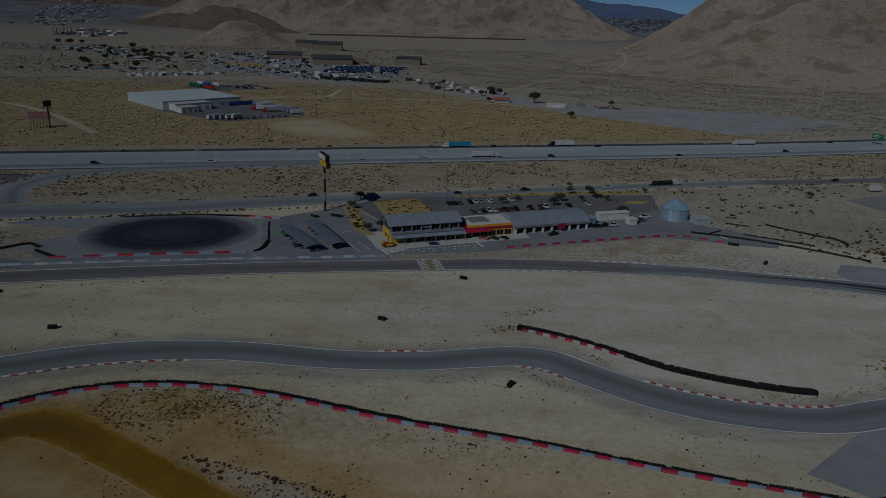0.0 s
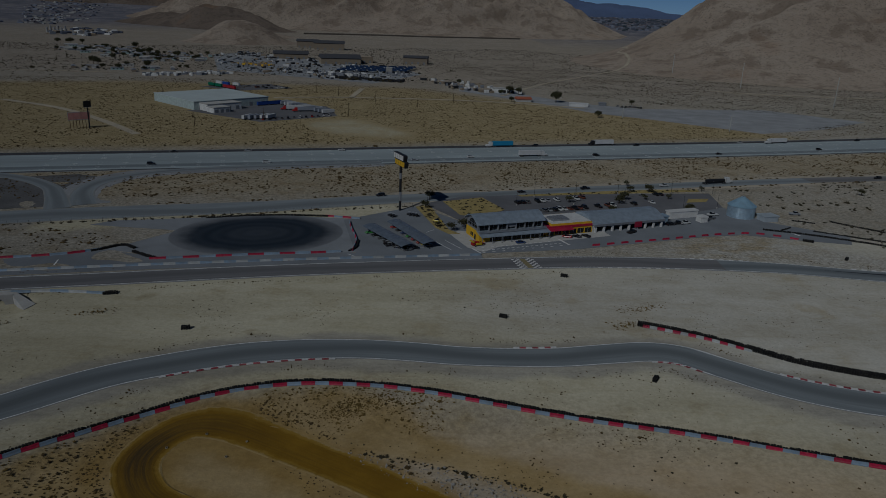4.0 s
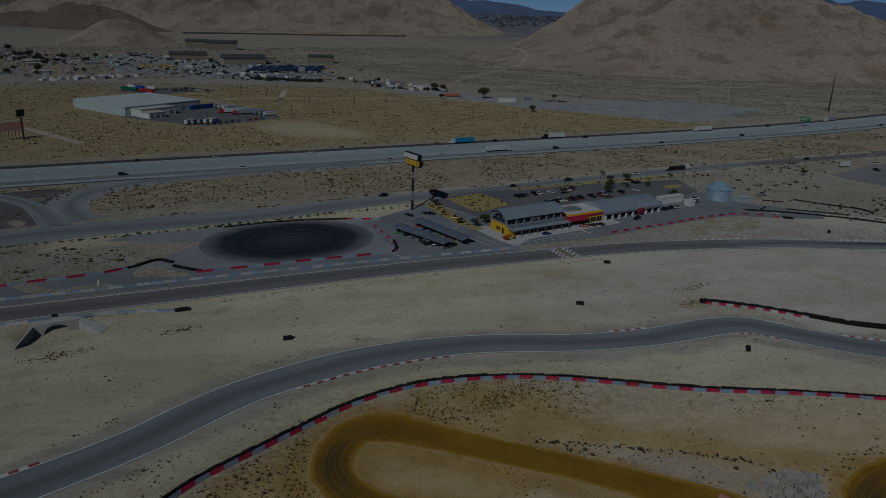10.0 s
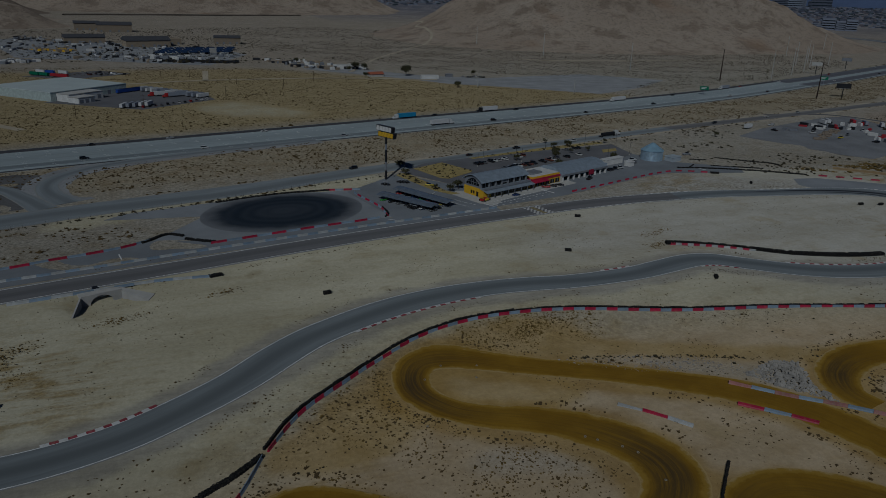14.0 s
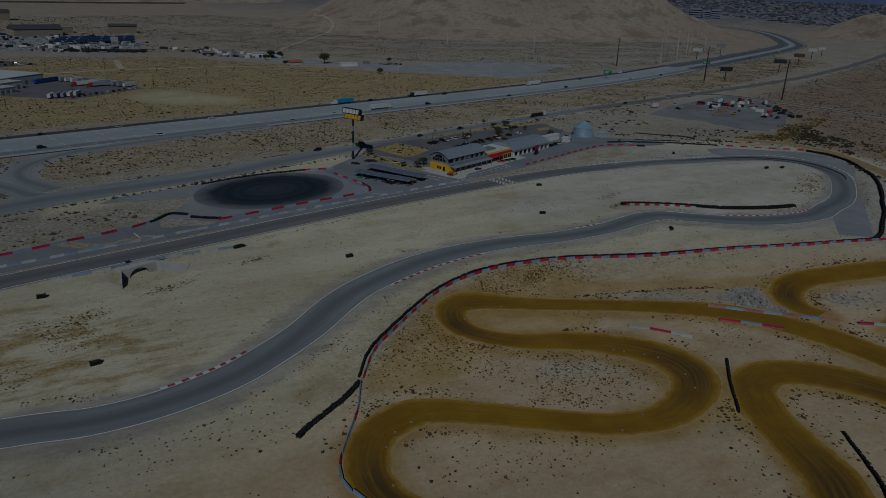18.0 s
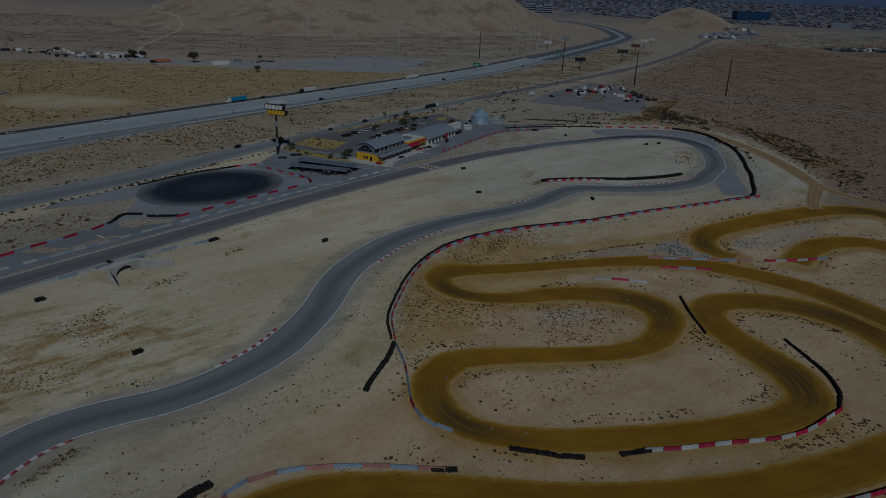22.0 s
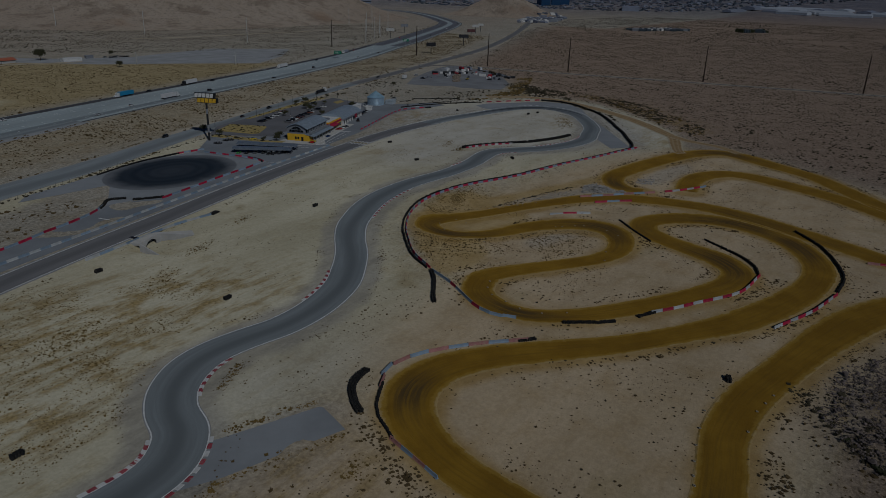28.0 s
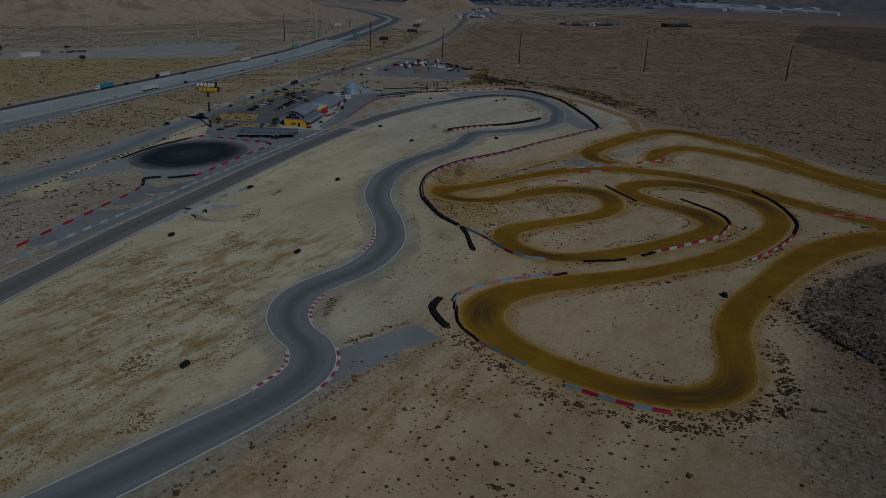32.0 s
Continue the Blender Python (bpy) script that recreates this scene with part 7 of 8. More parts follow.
def far_clutter(name, label, outline, count, sizes, mats, seed, kind="stuff", turn=None):
    """Many small far blocks (sheds, parked machines, roofs) inside a plan outline, in a few meshes by colour."""
    rr = np.random.default_rng(seed)
    xs, ys = [p[0] for p in outline], [p[1] for p in outline]
    per = {i: ([], []) for i in range(len(mats))}
    made = 0
    while made < count:
        x, y = rr.uniform(min(xs), max(xs)), rr.uniform(min(ys), max(ys))
        if not inside(outline, np.array([x]), np.array([y]))[0]:
            continue
        made += 1
        w, d, h = (rr.uniform(a, b) for a, b in sizes)
        a = rr.uniform(0, math.pi) if turn is None else radians(turn) + rr.choice((0, math.pi / 2)) + rr.normal(0, 0.05)
        vs, fs = per[int(rr.integers(len(mats)))]
        n = len(vs)
        c, s = math.cos(a), math.sin(a)
        low = float(terrain(np.array([x]), np.array([y]))[0])
        h += low
        for z, k in ((low - 0.3, 1.0), (h, 1.0)):
            vs += [(x + c * u * w / 2 * k - s * v * d / 2 * k, y + s * u * w / 2 * k + c * v * d / 2 * k, z) for u, v in ((-1, -1), (1, -1), (1, 1), (-1, 1))]
        r = h + 0.12 * d
        vs += [(x + c * u * w / 2, y + s * u * w / 2, r) for u in (-1, 1)]
        fs += [(n, n + 1, n + 5, n + 4), (n + 1, n + 2, n + 6, n + 5), (n + 2, n + 3, n + 7, n + 6), (n + 3, n, n + 4, n + 7),
               (n + 4, n + 5, n + 9, n + 8), (n + 6, n + 7, n + 8, n + 9), (n + 5, n + 6, n + 9), (n + 7, n + 4, n + 8)]
    for i, (vs, fs) in per.items():
        if vs:
            tagged(new(name, raw(name, vs, fs, mats[i])), label, "buildings", kind=kind)


far_clutter("yard_clutter", "parked machines, trailers and sheds in an industrial yard", [(-350, 1050), (-130, 940), (-70, 1060), (-100, 1180), (-420, 1440), (-440, 1340)], 260, ((2, 9), (2, 3.5), (1.4, 3)), [M_WHITE, M_BLACK, M_GREY, M_TAN, M_GREY, M_BLACK], 21)
far_clutter("machine_row", "long dark row of parked machines", [(-188, 985), (-150, 962), (-84, 955), (-82, 972), (-150, 990)], 130, ((3, 7), (2, 3), (1.5, 3)), [M_BLACK, M_BLACK, M_BUSH], 22)
far_clutter("machine_row", "yellow building machines parked in a row", [(-350, 1125), (-290, 1120), (-290, 1150), (-350, 1160)], 26, ((3, 7), (2, 3), (2, 3)), [M_YELLOW, M_TAN], 28)
far_clutter("trailer_row", "white trailers parked in the industrial yard", [(-200, 1020), (-150, 1010), (-140, 1035), (-195, 1050)], 30, ((6, 12), (2, 3), (2.5, 3.5)), [M_WHITE, M_GREY], 29)
far_clutter("yard_clutter", "pale vehicles and scrap in a far yard", [(-400, 915), (-340, 960), (-310, 990), (-340, 1000), (-420, 940)], 70, ((3, 9), (2, 3), (2, 3)), [M_WHITE, M_GREY], 23)
far_clutter("yard_clutter", "sheds, trailers and scrap of a homestead", [(-20, 900), (40, 860), (60, 900), (0, 990), (-60, 1000)], 60, ((3, 10), (2, 5), (2, 3)), [M_WHITE, M_GREY, M_TAN, M_BLACK], 24)

# homestead with a red roof and white arcade
house = thing("house", "small house with terracotta pitched roof", "house", pose(58, 800, 0, 0, 0, 10), "houses of the homestead")
part("wall", box(-8, -5, 0, 8, 5, 3), M_WALL, house)
part("roof", prism([(-6, 2.9), (0, 5.4), (6, 2.9)], -9, 9), M_BRICK_RED, house)
arcade = thing("workshop", "long white workshop with dark arched bays", "building", pose(30, 880, 0, 0, 0, -8), "houses of the homestead")
part("wall", box(0, 0, 0, 36, 10, 5), M_WHITE, arcade)
part("roof", box(-0.4, -0.4, 5, 36.4, 10.4, 5.5), M_PALE_CONC, arcade)
for k in range(4):
    part("bay", prism([(-0.1, 0), (-0.1, 3.4), (0.05, 3.4), (0.05, 0)], 8 + k * 5, 11.5 + k * 5), M_BLACK, arcade)
block("shed", "low white shed on bare gravel", 105, 772, -8, (20, 8, 3.2), M_WHITE, M_WHITE, group="houses of the homestead")
block("shed", "small grey shed on bare gravel", 140, 786, -8, (8, 5, 3), M_GREY, M_GREY, group="houses of the homestead")
for k in range(10):
    park([(rc.choice(kinds), rc.choice(tones), 160 + k * 2.6, 778 + rc.uniform(-5, 5), 80 + rc.uniform(-25, 25))], "parked on bare gravel")


# ---- mobile homes ----
rh = random.Random(31)
HOMES = []
for tone in (M_WALL, M_TAN, M_GREY, M_GREEN_GREY):
    ob = thing("mobile_home", "pale single-storey mobile home with low roof", "house", pose(0, 0, -50), "mobile homes")
    part("wall", box(-8, -2.6, 0, 8, 2.6, 3), tone, ob)
    part("roof", prism([(-3.1, 2.95), (0, 4.1), (3.1, 2.95)], -8.4, 8.4), rh.choice((M_PALE_CONC, M_GREY, M_TAN)), ob)
    for k in range(3):
        part("window", box(-5.6 + k * 4.6, -2.72, 1.2, -4.0 + k * 4.6, -2.55, 2.2), M_GLASS, ob)
    HOMES.append(ob)
spots = []
for k in range(105):
    f = rh.random()
    base = Vector((-735, 1390)).lerp(Vector((-440, 1190)), f)
    spots.append((base.x + rh.uniform(-40, 60), base.y + rh.uniform(-70, 70)))
for k in range(12):
    spots.append((rh.uniform(-530, -400), rh.uniform(960, 1040)))
for i, (x, y) in enumerate(spots):
    m = pose(x, y, 0, 0, 0, rh.choice((20, 25, 110, 115)) + rh.uniform(-5, 5))
    if i < 4:
        HOMES[i].matrix_basis = m
    else:
        copy_thing(HOMES[i % 4], m)
for k in range(70):
    x, y = rh.choice(spots)
    tree(x + rh.uniform(-18, 18), y + rh.uniform(-18, 18), 3, "dark green shade tree among mobile homes", rh.uniform(0.4, 0.85), "trees among the homes")

for x, y, k in ((-784, 1466, 1.1), (-758, 1465, 1.2), (-742, 1479, 1.0), (-770, 1478, 1.0), (-605, 1395, 1.3), (-531, 1271, 1.2), (-540, 1262, 1.0), (-467, 1222, 1.1), (-538, 1138, 1.0), (-528, 1050, 1.2), (-518, 1042, 1.0), (-444, 1031, 1.0)):
    tree(x, y, 3, "large dark shade tree among mobile homes", k, "trees among the homes")

# ---- truck yard east of the silo ----
for x, y, a, m, lab in ((372, 425, 60, M_CRED, "dark red container in the gravel yard"), (378, 418, 60, M_TRAILER_GREY, "grey container in the gravel yard"), (352, 432, 60, M_TRAILER, "white tank container in the gravel yard"), (345, 430, 75, M_TRAILER, "white container in the gravel yard"),
                        (262, 425, 15, M_TRAILER, "white box trailer in the gravel yard"), (385, 408, 50, M_TRAILER, "white box trailer in the gravel yard")):
    container(x, y, a, m, lab, 8.0)
for x, y, t, k in ((276, 412, "black", "pickup"), (305, 376, "yellow", "pickup"), (318, 357, "black", "suv"), (326, 350, "black", "pickup"), (300, 398, "white", "pickup"), (322, 385, "grey", "suv"), (352, 398, "white", "suv"), (292, 432, "white", "suv")):
    park([(k, t, x, y, rc.uniform(0, 360))], "standing in the gravel yard")
far_clutter("yard_clutter", "heaps of scrap at the yard edge", [(345, 345), (352, 352), (385, 395), (378, 400)], 26, ((1.5, 4), (1.5, 3), (0.8, 2)), [M_BLACK, M_GREY, M_BUSH], 26)
far_clutter("yard_clutter", "low rubble row inside the gravel yard", [(277, 376), (283, 373), (333, 402), (328, 407)], 60, ((1.5, 4), (1.5, 3), (0.4, 0.9)), [M_ROCK], 27)
lamp2 = lamp_post(298, 385, 11, label="tall pale yard light pole")
copy_thing(lamp2, pose(318, 402, 0.1))
# equipment by the silo
block("kiosk", "small white pop-up tent beside the pit garage", 90, 331, 20, (4, 4, 2.6), M_WHITE, M_WHITE, "tent")
block("container_office", "long white site container behind the garage", 76, 336, 20, (17, 3.5, 3.4), M_WHITE, M_WHITE, "container")
block("tent", "pale blue canvas tent beside the silo", 124, 336, 15, (8, 6, 2.6), surface("pale_canvas", (0.38, 0.42, 0.45), 0.8), surface("pale_canvas_roof", (0.40, 0.45, 0.48), 0.8), "tent")
block("canopy_tent", "pale blue and red canvas tent beside the garage", 66, 328, 20, (8, 5, 2.8), surface("blue_canvas", (0.22, 0.30, 0.38), 0.8), surface("blue_canvas_roof", (0.26, 0.34, 0.42), 0.8), "tent")
bulb = thing("shrub_planter", "yellow show car on the planting bed", "show car", pose(-40, 318, 0.15, 0, 0, -20))
part("body", loft(SHAPES["sports"][1]), car_paint("yellow"), bulb)
part("cabin", loft(SHAPES["sports"][2]), M_GLASS, bulb)

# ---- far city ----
# city colours carry a bluish cast that stands in for haze
M_CITY_A = surface("city_pale_hazed", (0.225, 0.245, 0.300), 0.8, var=0.2, scale=0.02)
M_CITY_B = surface("city_grey_hazed", (0.105, 0.115, 0.150), 0.8, var=0.2, scale=0.02)
M_CITY_C = surface("city_tan_hazed", (0.165, 0.150, 0.165), 0.8, var=0.2, scale=0.02)
M_CITY_D = surface("city_trees_hazed", (0.060, 0.078, 0.095), 0.9, var=0.2, scale=0.02)
far_clutter("city", "distant low city blocks in haze-tinted colours", [(2300, 1700), (2400, 3700), (3500, 2800), (4300, 900), (4300, 200), (3500, 500), (2750, 900)], 4200, ((6, 22), (6, 16), (2.5, 5)), [M_CITY_A, M_CITY_B, M_CITY_C, M_CITY_D], 41)
far_clutter("city", "distant low city blocks in haze-tinted colours", [(820, 3350), (1500, 3500), (2100, 3900), (1500, 4250), (500, 4350)], 1100, ((8, 26), (8, 20), (3, 6)), [M_CITY_A, M_CITY_B, M_CITY_C, M_CITY_D], 42)
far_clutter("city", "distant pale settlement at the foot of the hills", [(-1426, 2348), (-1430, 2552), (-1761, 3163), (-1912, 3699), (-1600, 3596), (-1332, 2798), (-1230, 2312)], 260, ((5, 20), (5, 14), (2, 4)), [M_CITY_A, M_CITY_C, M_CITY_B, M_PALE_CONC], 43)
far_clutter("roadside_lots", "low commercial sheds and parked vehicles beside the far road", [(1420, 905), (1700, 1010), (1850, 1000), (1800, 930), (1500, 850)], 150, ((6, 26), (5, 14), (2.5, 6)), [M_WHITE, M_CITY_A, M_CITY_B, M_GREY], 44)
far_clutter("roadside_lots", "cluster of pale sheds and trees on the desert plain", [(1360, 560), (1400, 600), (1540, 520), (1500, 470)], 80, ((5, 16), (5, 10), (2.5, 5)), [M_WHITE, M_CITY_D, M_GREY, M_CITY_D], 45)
M_CITY_PALE = surface("city_white_hazed", (0.400, 0.425, 0.470), 0.7, var=0.15, scale=0.02)
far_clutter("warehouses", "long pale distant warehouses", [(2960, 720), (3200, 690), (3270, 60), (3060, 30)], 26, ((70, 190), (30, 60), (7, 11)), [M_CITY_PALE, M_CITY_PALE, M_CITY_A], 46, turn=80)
hotel = thing("hotel_tower", "wide dark blue glass hotel block far off", "tower", pose(2740, 1420, 0, 0, 0, -30), "hotel towers")
M_BLUE_GLASS = surface("blue_glass", (0.02, 0.055, 0.12), 0.2, var=0.1)
for k in range(3):
    part("shaft", box(-75 + k * 51, -18 - 3 * (k == 1), -1, -27 + k * 51, 18, 46 + 3 * (k != 1)), M_BLUE_GLASS, hotel)
for k in range(2):
    part("core", box(-27 + k * 51, -17, -1, -24 + k * 51, 17, 44), M_CITY_B, hotel)
part("podium", box(-95, -30, -1, 95, -19, 8), M_CITY_A, hotel)
block("far_hall", "large pale hall far off on the plain", 2700, 1010, 20, (130, 70, 22), M_CITY_A, M_CITY_A, group="far halls")
for k, (x, y, h, w) in enumerate(((2670, 3180, 30, 60), (2815, 3050, 44, 95), (2870, 3000, 48, 85), (2925, 2945, 34, 50), (2950, 2920, 70, 95), (2740, 3120, 26, 60), (2070, 2040, 42, 44), (2098, 2012, 34, 30), (2045, 2072, 22, 40), (2120, 1985, 40, 36))):
    ob = thing("city_tower", "distant tower block tinted blue for haze", "tower", pose(x, y, float(height(x, y)), 0, 0, -42), "city towers")
    part("shaft", box(-w / 2, -14, -1, w / 2, 14, h), M_CITY_A if k > 5 or k == 2 else M_CITY_B, ob)
    part("crown", box(-w / 5, -9, h, w / 5, 9, h + 6), M_CITY_B, ob)
    for j in range(4):
        part("window_band", box(-w / 2 + 1, -14.3, h * (0.15 + 0.2 * j), w / 2 - 1, -13.9, h * (0.23 + 0.2 * j)), M_GLASS, ob)

# ---- rocks ----
def rock_field(name, label, outline, count, size, seed, mat=None, mound=0.0, heap=0.0):
    rr = np.random.default_rng(seed)
    ico = np.array([(math.cos(a) * c, math.sin(a) * c, z) for z, c, n, o in ((-0.35, 0.9, 5, 0.0), (0.45, 0.75, 5, 0.6)) for a in (o + 2 * math.pi * np.arange(5) / 5)] + [(0, 0, 0.85)])
    fac = [(i, (i + 1) % 5, 5 + i) for i in range(5)] + [((i + 1) % 5, 5 + (i + 1) % 5, 5 + i) for i in range(5)] + [(5 + i, 5 + (i + 1) % 5, 10) for i in range(5)]
    fac = np.array(fac)
    xs, ys = np.array([p[0] for p in outline]), np.array([p[1] for p in outline])
    vs, fs = [], []
    x, y = rr.uniform(xs.min(), xs.max(), count * 3), rr.uniform(ys.min(), ys.max(), count * 3)
    ok = inside(outline, x, y)
    for k, (px, py) in enumerate(zip(x[ok][:count], y[ok][:count])):
        s = size * rr.lognormal(0, 0.45)
        v = ico * (1 + rr.uniform(-0.3, 0.3, (11, 1))) * s * rr.uniform(0.6, 1.2, 3)
        a = rr.uniform(0, 6.28)
        v = np.stack((v[:, 0] * math.cos(a) - v[:, 1] * math.sin(a), v[:, 0] * math.sin(a) + v[:, 1] * math.cos(a), v[:, 2] * 0.8), 1)
        up = mound * max(0.0, 1 - math.hypot(px - xs.mean(), py - ys.mean()) / 9) * rr.uniform(0.6, 1.0)
        if heap:
            up += heap * max(0.0, noise.fractal((px * 0.16, py * 0.16, 3.0), 0.7, 2.0, 4) + 0.1)
        vs.append(v + (px, py, float(height(px, py)) + s * 0.2 + up))
        fs.append(fac + 11 * k)
    return tagged(new(name, raw(name, np.vstack(vs), np.vstack(fs).tolist(), mat or M_ROCK)), label, "rocks", kind="stuff")


M_STONE = surface("pale_stone", (0.36, 0.335, 0.30), 0.9, var=0.3)
ROCKS = [(-166, -10), (-140, -12), (-122, -24), (-100, -36), (-80, -60), (-60, -100), (-130, -90), (-175, -50), (-190, -36), (-178, -18)]
M_ROCK_DARK = surface("dark_rock", (0.185, 0.150, 0.132), 0.95, var=0.5, scale=1.5)
rock_field("rubble", "field of broken dark grey-brown rock rubble", ROCKS, 15000, 0.22, 51, M_ROCK_DARK, 0.0, 1.5)
rock_field("boulders", "larger broken boulders in the rock rubble", ROCKS, 900, 0.42, 56, M_ROCK_DARK, 0.0, 1.3)
rock_field("gravel_scatter", "loose stones thinning out round the rock rubble", [(-168, -4), (-120, -14), (-70, -40), (-60, -120), (-220, -80), (-205, -42)], 3200, 0.15, 57, M_ROCK_DARK)
rock_field("rock_pile", "pile of pale broken stones beside the clay track", [(-20, 112), (-6, 116), (-1, 113), (-8, 99), (-7, 92), (-16, 103)], 900, 0.34, 52, M_STONE, 1.1)
rock_field("rock_pile", "pile of pale broken stones inside the clay bend", [(12, 96), (22, 98), (26, 90), (14, 88)], 160, 0.35, 53, M_STONE)
rock_field("gravel_scatter", "scattered pale stones between clay bends", [(-63, 140), (-48, 137), (-29, 129), (-16, 119), (-18, 112), (-44, 123), (-60, 136)], 420, 0.17, 54, M_STONE)
rock_field("gravel_scatter", "scattered pale stones inside the clay bend", [(10, 100), (60, 98), (90, 85), (70, 72), (20, 82)], 300, 0.22, 55)


# ---- scrub ----
def bushes(name, label, pts, lo, hi, seed, mat, flat=0.75, k=4, twigs=6):
    """Low clumps of desert scrub: a jittered core with twigs standing out of it, joined."""
    rr = np.random.default_rng(seed)
    n = len(pts)
    a = 2 * math.pi * np.arange(k) / k
    base = np.concatenate([np.stack((np.cos(a) * 0.8, np.sin(a) * 0.8, np.full(k, -0.1)), 1), np.stack((np.cos(a + 0.4), np.sin(a + 0.4), np.full(k, 0.45)), 1), [(0, 0, 0.9)]]) * 0.76
    core = 2 * k + 1
    fac = np.array([(i, (i + 1) % k, k + i) for i in range(k)] + [((i + 1) % k, k + (i + 1) % k, k + i) for i in range(k)] + [(k + i, k + (i + 1) % k, 2 * k) for i in range(k)]
                   + [(core + 3 * i, core + 3 * i + 1, core + 3 * i + 2) for i in range(twigs)])
    s = 1.3 * rr.uniform(lo, hi, (n, 1, 1)) * rr.lognormal(0, 0.3, (n, 1, 1))
    dome = base[None] * (1 + rr.uniform(-0.45, 0.45, (n, core, 3)))
    q, reach, rise = rr.uniform(0, 2 * math.pi, (n, twigs)), rr.uniform(0.65, 1.08, (n, twigs)), rr.uniform(0.05, 1.05, (n, twigs))
    spread = np.zeros((n, twigs, 3, 3))
    for c, side in enumerate((-0.2, 0.2)):
        spread[:, :, c, 0], spread[:, :, c, 1], spread[:, :, c, 2] = 0.3 * np.cos(q) - side * np.sin(q), 0.3 * np.sin(q) + side * np.cos(q), 0.1
    spread[:, :, 2, 0], spread[:, :, 2, 1], spread[:, :, 2, 2] = reach * np.cos(q), reach * np.sin(q), rise
    v = np.concatenate([dome, spread.reshape(n, twigs * 3, 3)], 1) * s
    v[..., 2] *= flat
    pts = np.asarray(pts)
    v[..., 0] += pts[:, 0, None]
    v[..., 1] += pts[:, 1, None]
    v[..., 2] += height(pts[:, 0], pts[:, 1])[:, None]
    f = (fac[None] + (np.arange(n) * v.shape[1])[:, None, None]).reshape(-1, 3)
    return tagged(new(name, raw(name, v.reshape(-1, 3), f.tolist(), mat)), label, "scrub", kind="stuff")


RAKED = [(-104, 142), (-94, 144), (-80, 136), (-70, 126), (-72, 118), (-85, 116), (-98, 120), (-104, 132)]   # bare sand in the first clay bend
block_mask = blur(raster["paved"] | raster["clay"], 0) > 0.01
rs = np.random.default_rng(77)


def scatter(outline, per, patch=0.0, scale=0.03, keep_pale=1.0, key=0.0):
    """Random plan points inside an outline, one to so many square metres, thinned to patches by noise and kept off roads."""
    xs, ys = np.array([p[0] for p in outline]), np.array([p[1] for p in outline])
    n = int((xs.max() - xs.min()) * (ys.max() - ys.min()) / per)
    x, y = rs.uniform(xs.min(), xs.max(), n), rs.uniform(ys.min(), ys.max(), n)
    ok = inside(outline, x, y) & ~sample(block_mask, x, y).astype(bool)
    x, y = x[ok], y[ok]
    if patch:
        w = np.array([noise.noise((a * scale, b * scale, key)) for a, b in zip(x, y)])
        ok = w + rs.normal(0, 0.18, len(x)) > patch
        x, y = x[ok], y[ok]
    ok = ~inside(RAKED, x, y)
    x, y = x[ok], y[ok]
    pale = sample(raster["pale"], x, y).astype(bool)
    ok = ~pale | (rs.random(len(x)) < keep_pale)
    return np.stack((x[ok], y[ok]), 1)


bushes("scrub", "low olive desert scrub between highway and frontage road", scatter(NORTH_STRIP, 5, -0.12), 0.22, 0.62, 1, M_BUSH_DRY, k=3, twigs=2)
GOLD_FIELD = [(-900, 260), (-600, 350), (-290, 458), (0, 532), (280, 608), (480, 700), (330, 670), (252, 622), (120, 720), (-50, 890), (-200, 920), (-420, 900), (-800, 800)]
gf = scatter(GOLD_FIELD, 11, -0.3)
gf = gf[~inside([(-330, 700), (-262, 636), (-186, 588), (-124, 640), (-146, 706), (-220, 790)], gf[:, 0], gf[:, 1])]
gf = gf[~sample(raster["bare"], gf[:, 0], gf[:, 1]).astype(bool)]
bushes("scrub", "scattered dark scrub over golden desert field", gf, 0.28, 0.62, 2, M_BUSH_DRY, k=3, twigs=2)
EAST = [(215, 195), (262, 245), (330, 325), (412, 445), (900, 640), (1150, 740), (1150, 100), (700, -300), (60, -300), (40, -60), (95, 20), (135, 90), (175, 150)]
bushes("scrub", "dense low dark scrub over brown desert plain", scatter(EAST, 13, -0.3), 0.29, 0.68, 3, M_BUSH, k=3, twigs=2)
EAST_FAR = [(1150, 740), (1700, 900), (2300, 900), (2300, 100), (1600, -200), (700, -300), (1150, 100)]
bushes("scrub", "thin dark scrub over the far brown plain", scatter(EAST_FAR, 50, -0.2, 0.01), 0.5, 1.15, 33, M_BUSH, k=3, twigs=2)
FAR_N = [(300, 660), (560, 720), (900, 900), (1000, 1050), (560, 1150), (200, 1300), (-50, 1300), (60, 960), (200, 820), (420, 740)]
bushes("scrub", "far dark scrub over the plain below the hill", scatter(FAR_N, 15, -0.2, 0.02), 0.32, 0.75, 4, M_BUSH, k=3, twigs=2)
SOUTH = [(-430, 95), (-300, 94), (-268, 82), (-250, 75), (-246, 20), (-240, 0), (-180, -10), (-190, -40), (-140, -100), (-300, -140), (-430, -60)]
bushes("scrub", "dry brown scrub over sandy ground", scatter(SOUTH, 14, -0.05, 0.05), 0.16, 0.5, 5, M_BUSH_DRY)
bushes("scrub", "sparse low scrub over sandy ground", scatter(SOUTH, 4, -0.05, 0.09), 0.08, 0.22, 6, M_BUSH)
FIELD = [(-152, 108), (-100, 156), (-64, 162), (20, 146), (95, 124), (128, 96), (90, 0), (30, -70), (-60, -28), (-150, -20), (-245, 0), (-246, 60), (-216, 94), (-180, 98)]
bushes("scrub", "small brown tufts over the off-road field", scatter(FIELD, 2.4, 0.1, 0.05), 0.07, 0.22, 7, M_BUSH_DRY)
bushes("scrub", "small dark tufts over the off-road field", scatter(FIELD, 10, 0.15, 0.03, 1.0, 5.0), 0.12, 0.30, 8, M_BUSH)
